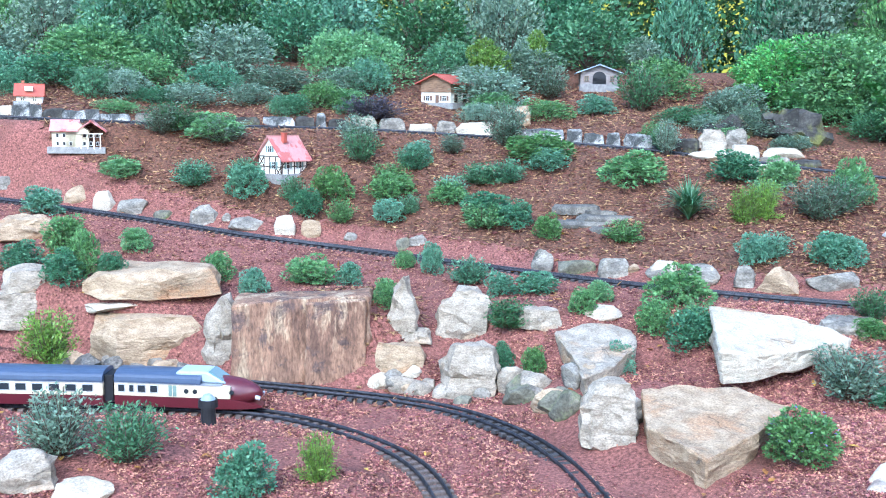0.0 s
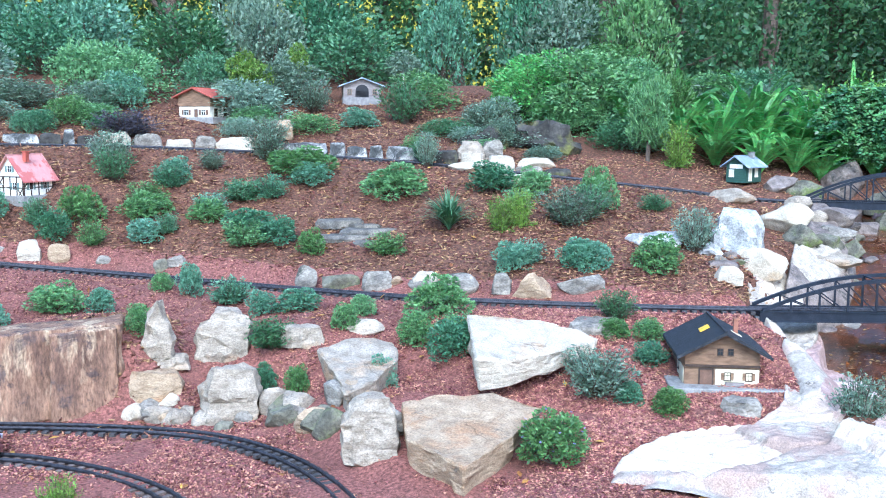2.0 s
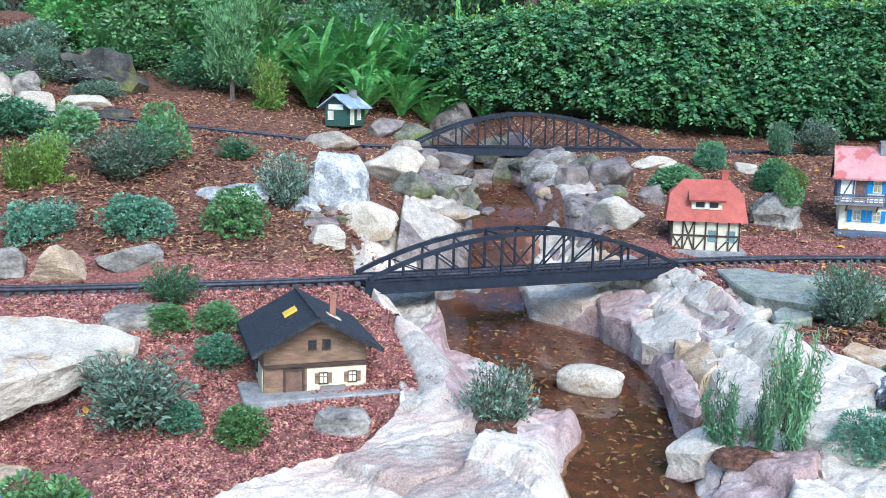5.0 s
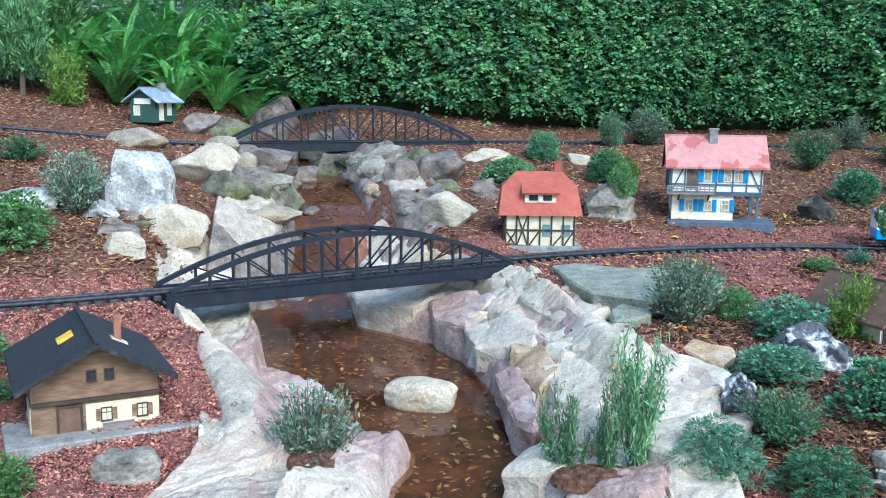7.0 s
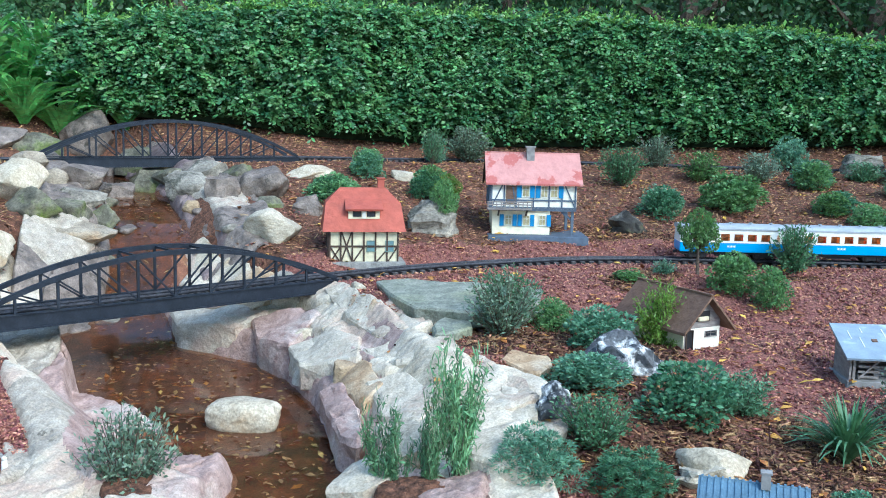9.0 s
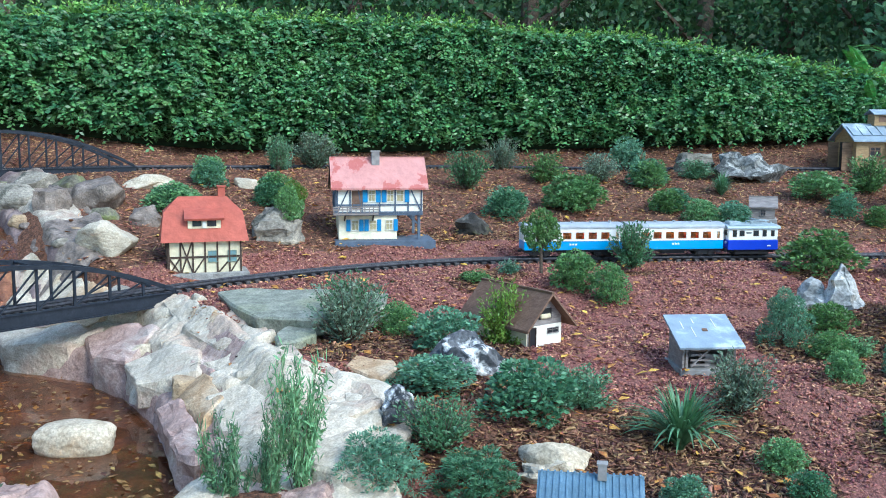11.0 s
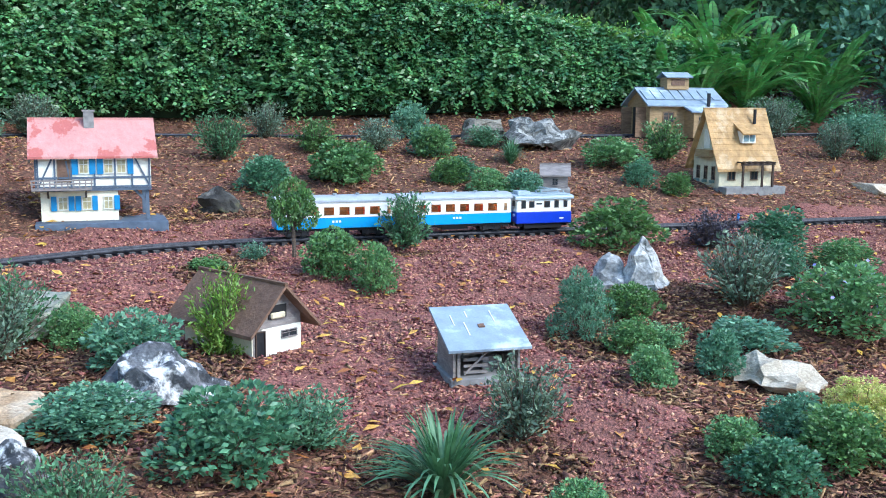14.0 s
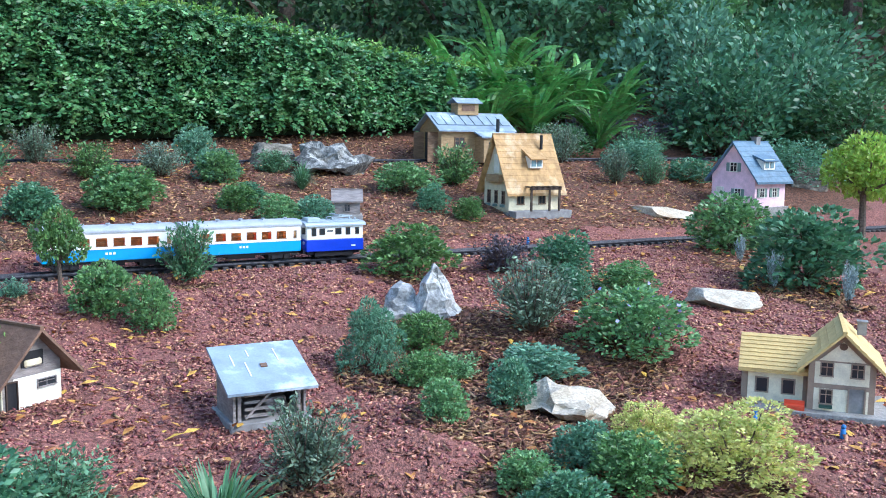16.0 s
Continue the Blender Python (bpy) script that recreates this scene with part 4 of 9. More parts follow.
def rock_mesh(w, d, h, seed, flat_top=False, cuts=9, sub=3, rough=0.06, peak=False):
    """A broken, angular block: a hull of jittered corners with roughened faces."""
    rnd = random.Random(seed)
    bm = bmesh.new()
    top = 0.55 if flat_top else 0.35
    n = 9 if flat_top else 8
    for i in range(n):
        a = 2 * math.pi * (i + rnd.uniform(-0.28, 0.28)) / n
        r = rnd.uniform(0.82, 1.0)
        c, s = math.cos(a), math.sin(a)
        k = r / max(abs(c), abs(s)) ** 0.65
        bm.verts.new((k * c, k * s, 0.0))
        bm.verts.new((k * c * rnd.uniform(0.95, 1.03), k * s * rnd.uniform(0.95, 1.03), rnd.uniform(0.1, 0.3) if peak else rnd.uniform(0.35, 0.65)))
        q = rnd.uniform(0.72, 0.95) if flat_top else rnd.uniform(0.05, 0.6) if peak else rnd.uniform(0.35, 0.8)
        bm.verts.new((k * c * q, k * s * q, rnd.uniform(0.86, 1.0) if flat_top else rnd.uniform(0.55, 1.0) if peak else rnd.uniform(0.7, 1.0)))
    bmesh.ops.convex_hull(bm, input=bm.verts)
    loose = [v for v in bm.verts if not v.link_faces]
    bmesh.ops.delete(bm, geom=loose, context="VERTS")
    for v in bm.verts:
        v.co = Vector((v.co.x * w / 2, v.co.y * d / 2, v.co.z * h))
    roughen(bm, seed, max(w, h), rough * 0.42, sub)
    lo = [min(v.co[i] for v in bm.verts) for i in range(3)]
    hi = [max(v.co[i] for v in bm.verts) for i in range(3)]
    for v in bm.verts:
        u = [(v.co[i] - lo[i]) / (hi[i] - lo[i]) for i in range(3)]
        v.co = Vector(((u[0] - 0.5) * w, (u[1] - 0.5) * d, u[2] * h))
    return bm


def crag_mesh(w, d, h, seed, rough=0.3, peak=1.0, sub=5):
    """A jagged rock: the hull of scattered points in a lopsided dome, its faces broken up."""
    rnd = random.Random(seed * 7 + 1)
    bm = bmesh.new()
    lean = rnd.uniform(-0.35, 0.35)
    for i in range(22):
        a = 2 * math.pi * i / 22 * 2.618 + rnd.uniform(-0.3, 0.3)
        z = (i / 21) ** 0.8
        r = (1 - z ** (1.6 * peak)) ** 0.55 * rnd.uniform(0.72, 1.05) + 0.04
        bm.verts.new((r * math.cos(a) + lean * z, r * math.sin(a), z * rnd.uniform(0.82, 1.0) if z < 0.95 else 1.0))
    bmesh.ops.convex_hull(bm, input=bm.verts)
    bmesh.ops.delete(bm, geom=[v for v in bm.verts if not v.link_faces], context="VERTS")
    for v in bm.verts:
        v.co = Vector((v.co.x * w / 2, v.co.y * d / 2, v.co.z * h))
    roughen(bm, seed, max(w, h), rough * 0.42, sub)
    lo = [min(v.co[i] for v in bm.verts) for i in range(3)]
    hi = [max(v.co[i] for v in bm.verts) for i in range(3)]
    for v in bm.verts:
        u = [(v.co[i] - lo[i]) / (hi[i] - lo[i]) for i in range(3)]
        v.co = Vector(((u[0] - 0.5) * w, (u[1] - 0.5) * d, u[2] * h))
    return bm


def crag(row, mat_, label, group, deep=0.8, sink=0.25, rough=0.3, peak=1.0):
    x, y, w, h, rz = row
    SEED[0] += 1
    d = max(w * deep, 0.03)
    ob = link_mesh("rock", crag_mesh(w, d, h * (1 + sink), SEED[0], rough, peak), mat_)
    soft_edges(ob, 34)
    a = math.radians(rz)
    ob.matrix_basis = pose(x - math.sin(a) * d * 0.4, y + math.cos(a) * d * 0.4, gz(x, y) - h * sink, 0, 0, rz + (SEED[0] * 37 % 13) - 6)
    return tagged(ob, label, "rock", group)


def slab(top, thick, mat_, label, seed, undercut=0.85, rough=0.03, group="retaining rocks"):
    """A broad stone slab: its upper face from a few corners, its sides broken off below."""
    bm = bmesh.new()
    c = sum((Vector(p) for p in top), Vector()) / len(top)
    a = [bm.verts.new(Vector(p) - c) for p in top]
    low = []
    for i, p in enumerate(top):
        q = (Vector(p) - c) * undercut
        q.z -= thick[i] if isinstance(thick, (list, tuple)) else thick
        low.append(bm.verts.new(q))
    bm.faces.new(a)
    bm.faces.new(low[::-1])
    for i in range(len(top)):
        j = (i + 1) % len(top)
        bm.faces.new((a[i], low[i], low[j], a[j]))
    bmesh.ops.recalc_face_normals(bm, faces=bm.faces)
    bmesh.ops.bevel(bm, geom=list(bm.edges), offset=0.006, segments=1, affect="EDGES")
    roughen(bm, seed, 0.3, rough, 5)
    ob = link_mesh("rock", bm, mat_)
    soft_edges(ob, 25)
    ob.location = c
    return tagged(ob, label, "rock", group)


SEED = [100]


def rock(row, mat_, label, group="", flat_top=False, deep=0.7, sink=0.12, name="rock", sub=3, cuts=9, rough=0.06, peak=False):
    x, y, w, h, rz = row
    SEED[0] += 1
    d = max(w * deep, 0.03)
    bm = rock_mesh(w, d, h * (1 + sink), SEED[0], flat_top, cuts, sub, rough, peak)
    ob = link_mesh(name, bm, mat_)
    soft_edges(ob)
    a = math.radians(rz)
    bx, by = x - math.sin(a) * d * 0.4, y + math.cos(a) * d * 0.4
    ob.matrix_basis = pose(bx, by, gz(x, y) - h * sink, 0, 0, rz + (SEED[0] * 37 % 13) - 6)
    tagged(ob, label, "rock", group)
    return ob


slab([(0.88, 2.50, 0.78), (1.13, 2.36, 0.765), (1.33, 2.25, 0.70), (1.03, 2.10, 0.70), (0.86, 2.06, 0.695), (0.74, 2.07, 0.71)], (0.11, 0.10, 0.05, 0.08, 0.10, 0.12), M_ROCK_PALE,
     "huge pale flat slab with a broken layered edge", 301, 0.93, 0.055)
slab([(0.44, 1.98, 0.61), (0.56, 1.99, 0.62), (0.75, 1.95, 0.62), (0.88, 1.82, 0.60), (0.70, 1.66, 0.575), (0.46, 1.49, 0.555), (0.37, 1.74, 0.575)], (0.14, 0.12, 0.1, 0.08, 0.10, 0.14, 0.16), M_ROCK_TAN,
     "huge tan sandstone slab with a flat top", 302, 0.86, 0.055)
slab([(0.31, 2.57, 0.67), (0.46, 2.60, 0.70), (0.60, 2.52, 0.69), (0.57, 2.38, 0.665), (0.43, 2.20, 0.635), (0.30, 2.14, 0.61)], (0.16, 0.1, 0.08, 0.10, 0.16, 0.18), M_ROCK_BEIGE,
     "beige-grey wedge-shaped slab leaning on the slope", 303, 0.8, 0.055)
slab([(3.16, 1.68, 0.765), (3.22, 1.62, 0.77), (3.27, 1.38, 0.77), (3.31, 1.14, 0.77), (3.08, 1.07, 0.765), (2.88, 1.19, 0.76), (2.87, 1.37, 0.758), (2.99, 1.52, 0.76)], 0.055, M_GREENSLAB, "flat grey-green paving slab in the gravel", 304, 0.94, 0.02, "loose rocks")
slab([(2.77, 1.256, 0.735), (2.91, 1.29, 0.738), (2.95, 1.23, 0.738), (2.83, 1.16, 0.732), (2.74, 1.18, 0.73), (2.71, 1.217, 0.73)], 0.04, M_GREENSLAB, "small flat grey-green slab beside a larger one", 307, 0.94, 0.02, "loose rocks")
slab([(2.681, 1.014, 0.694), (2.763, 1.018, 0.70), (2.764, 0.909, 0.697), (2.714, 0.882, 0.692), (2.623, 0.884, 0.688), (2.617, 0.911, 0.688)], 0.03, M_OCHRE, "thin flat tan slab lying on bark mulch", 308, 0.96, 0.02, "loose rocks")
slab([(-0.90, 2.76, 0.74), (-0.68, 2.72, 0.775), (-0.38, 2.73, 0.78), (-0.36, 2.95, 0.77), (-0.88, 2.98, 0.75)], 0.33, M_ROCK_RUST, "tall rust-brown rock face streaked with ochre", 305, 1.03, 0.035)
slab([(-0.62, 2.70, 0.76), (-0.40, 2.70, 0.77), (-0.38, 2.85, 0.77), (-0.62, 2.86, 0.76)], 0.32, M_ROCK_RUST, "rust-brown rock slice standing before the wall", 306, 1.05, 0.03)
for r_ in ROCK_TAN:
    rock(r_, M_ROCK_TAN, "tan sandstone block with layered, worn faces", "retaining rocks", True, 0.75, sub=5, rough=0.14)
for k_, r_ in enumerate(ROCK_PALE + ROCK_PALE_B):
    if r_[3] > 0.08:
        rock(r_, (M_ROCK_BEIGE, M_ROCK_GREY, M_ROCK_TAN)[k_ % 3], "rough tan and grey rock standing in the gravel slope", "loose rocks", False, 0.75, sub=5, rough=0.22)
    else:
        boulder(r_, (M_ROCK_PALE, M_CREAM)[k_ % 2], "flat pale cream stone lying on red gravel", "loose rocks", 0.7)
for r_ in ROCK_GREY:
    rock(r_, M_ROCK_BEIGE if r_[1] < 3.5 and r_[0] < 1 else M_ROCK_GREY, "weathered beige-grey stone in the gravel slope", "loose rocks", r_[3] < 0.6 * r_[2], 0.7, sub=5, rough=0.2)
for k_, r_ in enumerate(ROCK_MOSS):
    if r_[2] > 0.3 or r_[0] > 4:
        crag((r_[0], r_[1], r_[2], r_[3] * 0.85, r_[4]), M_ROCK_DARK, "dark craggy rock with yellow moss on the slope", "loose rocks", 0.7, 0.35, 0.36, 1.8)
    else:
        boulder(r_, M_ROCK_MOSS, "dark mossy boulder on the slope", "loose rocks", 0.7, 0.3)
for k_, r_ in enumerate(ROCK_CRAG):
    crag(r_, (M_WALLSTONE, M_ROCK_PALE, M_CRAG, M_ROCK_PALE)[k_], ("long pale rock pitted with black lichen", "low craggy pale layered rock", "low craggy dark rock with white lichen", "low craggy pale layered rock")[k_], "lichen rocks", 0.8, 0.3, 0.45, 1.6)
for k_, r_ in enumerate(ROCK_WHITE):
    if k_ < 2:
        rock(r_, M_ROCK_WHITE, ("big broken white boulder spotted with grey lichen", "low white slab lying on the bark mulch")[k_], "lichen rocks", k_ == 1, 0.75, 0.3, sub=5, cuts=13, rough=0.2)
        continue
    crag(r_, M_ROCK_WHITE, "big white and black lichen-spotted boulder" if k_ < 3 else "white craggy rock spotted with black lichen", "lichen rocks", 0.9, 0.3, 0.34 if k_ < 3 else 0.26, 1.3 if k_ < 3 else 0.7)
for k_, r_ in enumerate(ROCK_KERB + ROCK_KERB_B):
    if k_ % 3:
        boulder(r_, (M_ROCK_GREY, M_ROCK_MOSS, M_ROCK_TAN, M_ROCK_GREY)[k_ % 4], "rounded stone of the low wall behind the track", "trackside wall stones", 0.6, 0.3, 3)
    else:
        rock(r_, (M_ROCK_GREY, M_ROCK_PALE)[k_ % 2], "grey stone of the low wall behind the track", "trackside wall stones", False, 0.6, rough=0.1)
for k_, r_ in enumerate(ROCK_CREAM):
    boulder(r_, M_ROCK_BEIGE if k_ in (2, 4, 6, 7) else M_ROCK_PALE if k_ == 3 else M_CREAM, "weathered tan boulder beside the stream" if k_ in (2, 4, 6, 7) else "smooth cream boulder beside the stream", "stream boulders", 0.75, 0.18, facets=8)


def log_stone(x, y, z, length, wide, tall, rz, mat_, label, seed):
    """A long water-worn stone, squarish in section with one blunt and one narrower end."""
    bm = bmesh.new()
    bmesh.ops.create_icosphere(bm, subdivisions=5, radius=1.0)
    for v in bm.verts:
        p = v.co.copy()
        k = (abs(p.x) ** 4.2 + abs(p.y) ** 3 + abs(p.z) ** 3) ** (-1 / 3.4)
        p *= k
        slim = 1 - 0.16 * smooth(0.1, -1.0, p.x) - 0.04 * p.x
        p = Vector((p.x, p.y * slim, p.z * slim + 0.05 * p.x))
        p *= 1 + 0.07 * fbm(p, 1.3, seed) + 0.03 * fbm(p, 4.0, seed + 2) + 0.012 * fbm(p, 14.0, seed + 4)
        v.co = Vector((p.x * length / 2, p.y * wide / 2, p.z * tall / 2))
    ob = link_mesh("boulder", bm, mat_)
    soft_edges(ob, 60)
    ob.matrix_basis = pose(x, y, z, 0, 3, rz)
    return tagged(ob, label, "rock", "stream boulders")


log_stone(2.385, 1.605, 0.522, 0.185, 0.11, 0.10, -64, M_CREAM, "long smooth cream boulder lying in the stream", 77)
for k_, r_ in enumerate(ROCK_BGREY + ROCK_BGREY_B):
    if k_ % 2:
        rock(r_, (M_WETROCK, M_ROCK_MOSS, M_WETROCK)[k_ % 3], "broken weathered rock at the upper stream", "stream boulders", k_ % 3 == 0, 0.8, 0.3, sub=4, rough=0.16)
    else:
        boulder(r_, (M_WETROCK, M_ROCK_MOSS, M_ROCK_GREY)[k_ % 3], "rounded grey boulder at the upper stream", "stream boulders", 0.8, 0.3)
for r_ in ROCK_SLATE:
    rock((r_[0], r_[1], r_[2], r_[3] * 0.7, r_[4]), M_SLATEROCK, "thin flat grey slate slab stacked on the slope", "slate slabs", True, 0.5, 0.3, rough=0.05)
for r_ in ROCK_BMOSS:
    boulder(r_, M_ROCK_MOSS, "green mossy boulder at the upper stream", "stream boulders", 0.8, 0.3)

# continuous low wall of squarish lichen-covered stones behind the upper line
_rw = random.Random(5)
_s = 20
while _s < 330:
    w_ = _rw.choice((0.08, 0.11, 0.15, 0.19, 0.24)) * _rw.uniform(0.85, 1.15)
    k_ = min(len(UPPER) - 2, _s + int(w_ / 0.04))
    x_, y_, z_ = UPPER[k_]
    tx, ty = UPPER[k_ + 1, :2] - UPPER[k_ - 1, :2]
    ln_ = math.hypot(tx, ty)
    nx, ny = -ty / ln_, tx / ln_
    off_ = _rw.uniform(0.10, 0.13)
    tall_ = _rw.uniform(0.055, 0.105) if x_ < 1.9 else _rw.uniform(0.03, 0.06)
    row_ = (x_ + nx * off_, y_ + ny * off_, w_ * 1.06, tall_, math.degrees(math.atan2(ty, tx)))
    if not 3.0 < x_ < 4.6 and x_ < 5.0:
        rock(row_, (M_WALLSTONE, M_ROCK_GREY, M_WALLSTONE, M_ROCK_PALE, M_WALLSTONE, M_ROCK_DARK)[_rw.randrange(6)], "weathered squarish stone of the low wall along the upper track", "upper wall stones", True, 0.5, 0.2, rough=0.12)
    _s += int(w_ / 0.02 * (1.0 if x_ < 1.9 else _rw.choice((1.0, 1.4, 2.2)))) + 1


# ---- sculpted stream banks ----
def sculpted_bank(rows, name, label, seed, cell, follow, jitter, mats, pink_to, groove):
    """Rock modelled in broad worn blocks between the water and the gravel.
    Rows: water's edge x, y, outer edge x, y, the heights of the water-side rim, the middle and the outer rim,
    and where there is one the share of the width that a low shelf takes along the water."""
    pts = spline(rows, 0.009)
    n, k = len(pts), 80
    us = np.linspace(-0.07, 1.08, k)
    width = float(np.linalg.norm(pts[:, 2:4] - pts[:, :2], axis=1).mean())
    along = np.r_[0, np.cumsum(np.linalg.norm(np.diff((pts[:, :2] + pts[:, 2:4]) / 2, axis=0), axis=1))]
    S, U = np.tile(along, k), np.repeat(us, n)

    def profile(at, u):
        i = np.clip(np.searchsorted(along, at), 0, n - 1)
        a, m, b = pts[i, 4], pts[i, 5], pts[i, 6]
        w = np.clip(u, 0, 1)
        if pts.shape[1] > 7:
            f = pts[i, 7]
            w = np.where(w < f, 0.06 * w / np.maximum(f, 0.01), np.where(w < f + 0.12, (w - f) / 0.12 * 0.5, 0.5 + 0.5 * (w - f - 0.12) / np.maximum(0.88 - f, 0.05)))
        return np.where(w < 0.5, a + (m - a) * smooth(0, 0.5, w), m + (b - m) * smooth(0.5, 1, w))

    p = np.concatenate([pts[:, :2] + (pts[:, 2:4] - pts[:, :2]) * u for u in us])
    rng = np.random.default_rng(seed)
    warp = np.array([(noise.noise((a * 4, b * 4, seed)), noise.noise((a * 4, b * 4, seed + 9))) for a, b in p])
    fray = np.array([(noise.noise((a * 22, b * 22, seed + 3)), noise.noise((a * 22, b * 22, seed + 6))) for a, b in p])
    q = np.c_[S, U * width] + 0.05 * warp + 0.005 * fray
    gx, gy = np.meshgrid(np.arange(-cell, along[-1] + cell, cell), np.arange(-0.05, width + 0.1, cell * 0.62))
    gx = gx + (np.arange(gx.shape[0]) % 2)[:, None] * cell * 0.5
    cs = np.c_[gx.ravel(), gy.ravel()] + rng.uniform(-0.33, 0.33, (gx.size, 2)) * np.array((cell, cell * 0.62))
    d = np.linalg.norm((q[:, None] - cs[None]) * np.array((1, 1.25)), axis=2)
    o = np.argsort(d, axis=1)[:, :2]
    r = np.arange(len(q))
    own = o[:, 0]
    gap = d[r, o[:, 1]] - d[r, own]
    lift, tilt = rng.normal(0, jitter, len(cs)), rng.normal(0, 0.16, (len(cs), 2))
    mid = profile(cs[:, 0], cs[:, 1] / width)
    base = profile(S, U)

    def facet(c):
        return mid[c] + lift[c] + follow * (base - mid[c]) + (tilt[c] * (q - cs[c])).sum(1)

    share = 0.5 + 0.5 * smooth(0.0, 0.03, gap)
    z = share * facet(own) + (1 - share) * facet(o[:, 1])
    z -= groove * (1 - smooth(0.0, 0.013, gap)) + 0.3 * groove * (1 - smooth(0.0, 0.04, gap))
    lump = np.array([0.012 * noise.noise((a * 6, b * 6, seed)) + 0.010 * abs(noise.noise((a * 13, b * 13, seed))) + 0.006 * noise.noise((a * 30, b * 30, seed)) + 0.004 * noise.noise((a * 75, b * 75, seed)) for a, b in p])
    z += lump
    # the rims round off: into the water on one side, under the gravel on the other
    z -= 0.14 * (1 - smooth(-0.06, 0.10, U)) ** 1.6 + 0.22 * (1 - smooth(-0.09, 0.07, 1 - U))
    z -= 0.16 * (1 - smooth(0.0, 0.09, S)) + 0.16 * (1 - smooth(0.0, 0.09, along[-1] - S))
    hold = (ground_height(p[:, 0], p[:, 1]) - 0.30 * (1 - smooth(0.0, 0.35, U)) - 0.2 * (1 - smooth(0.0, 0.22, 1.02 - U))).reshape(k, n)
    for _ in range(12):
        e = np.pad(hold, 1, mode="edge")
        hold = (e[1:-1, 1:-1] + e[:-2, 1:-1] + e[2:, 1:-1] + e[1:-1, :-2] + e[1:-1, 2:]) / 5
    z = np.maximum(z, hold.ravel() + 0.016 + 0.6 * lump)
    i = np.arange(n - 1)
    fcs = np.concatenate([np.stack([j * n + i, j * n + i + 1, (j + 1) * n + i + 1, (j + 1) * n + i], 1) for j in range(k - 1)])
    ob = from_arrays(name, np.c_[p, z], fcs, mats[0])
    for m_ in mats[1:]:
        ob.data.materials.append(m_)
    kind = np.where(cs[:, 1] / width + rng.normal(0, 0.06, len(cs)) < (pink_to if pts.shape[1] < 8 else pts[np.clip(np.searchsorted(along, cs[:, 0]), 0, n - 1), 7] + 0.02), len(mats) - 1, rng.integers(0, len(mats) - 1, len(cs)))
    ob.data.polygons.foreach_set("material_index", kind[own][fcs[:, 0]].astype(np.int32))
    soft_edges(ob, 50)
    tagged(ob, label, "rock bank", kind="structure")


sculpted_bank([(3.22, 2.74, 3.42, 2.56, 0.64, 0.7, 0.78), (3.04, 2.5, 3.3, 2.3, 0.6, 0.67, 0.745), (2.91, 2.26, 3.22, 2.1, 0.585, 0.65, 0.74), (2.89, 1.92, 3.2, 1.84, 0.58, 0.655, 0.745),
               (2.74, 1.7, 3.08, 1.58, 0.575, 0.65, 0.745), (2.56, 1.485, 2.9, 1.34, 0.57, 0.645, 0.735), (2.41, 1.33, 2.76, 1.14, 0.56, 0.64, 0.725), (2.26, 1.18, 2.62, 0.92, 0.55, 0.625, 0.7),
               (2.1, 1.08, 2.46, 0.8, 0.545, 0.605, 0.67), (1.9, 0.95, 2.2, 0.66, 0.535, 0.58, 0.61), (1.6, 0.66, 1.9, 0.4, 0.51, 0.55, 0.55)],
              "stream_bank_right", "pinkish cream sculpted rock bank beside the stream", 9, 0.19, 0.72, 0.010, (M_BANK, M_CREAM, M_BANK, M_BANK, M_OCHRE, M_PINKROCK), 0.42, 0.022)
sculpted_bank([(2.86, 2.88, 2.46, 2.86, 0.62, 0.70, 0.79, 0.0), (2.59, 2.53, 2.24, 2.54, 0.56, 0.65, 0.70, 0.0), (2.41, 2.23, 2.02, 2.12, 0.54, 0.63, 0.655, 0.0), (2.34, 2.09, 1.88, 1.96, 0.52, 0.615, 0.65, 0.2),
               (2.33, 1.87, 1.75, 1.75, 0.515, 0.60, 0.61, 0.45), (2.24, 1.66, 1.66, 1.65, 0.515, 0.59, 0.59, 0.55), (2.157, 1.47, 1.55, 1.60, 0.515, 0.575, 0.56, 0.42), (2.06, 1.37, 1.43, 1.56, 0.53, 0.575, 0.53, 0.15),
               (1.94, 1.32, 1.25, 1.56, 0.55, 0.58, 0.535, 0.0), (1.78, 1.18, 0.98, 1.52, 0.545, 0.58, 0.525, 0.0), (1.50, 0.9, 0.8, 1.4, 0.5, 0.53, 0.5, 0.0)],
              "stream_bank_left", "pinkish white sculpted rock bank beside the stream", 4, 0.42, 0.85, 0.005, (M_BANK_WORN, M_BANK_WORN, M_BANK, M_PINKROCK), 0.22, 0.014)


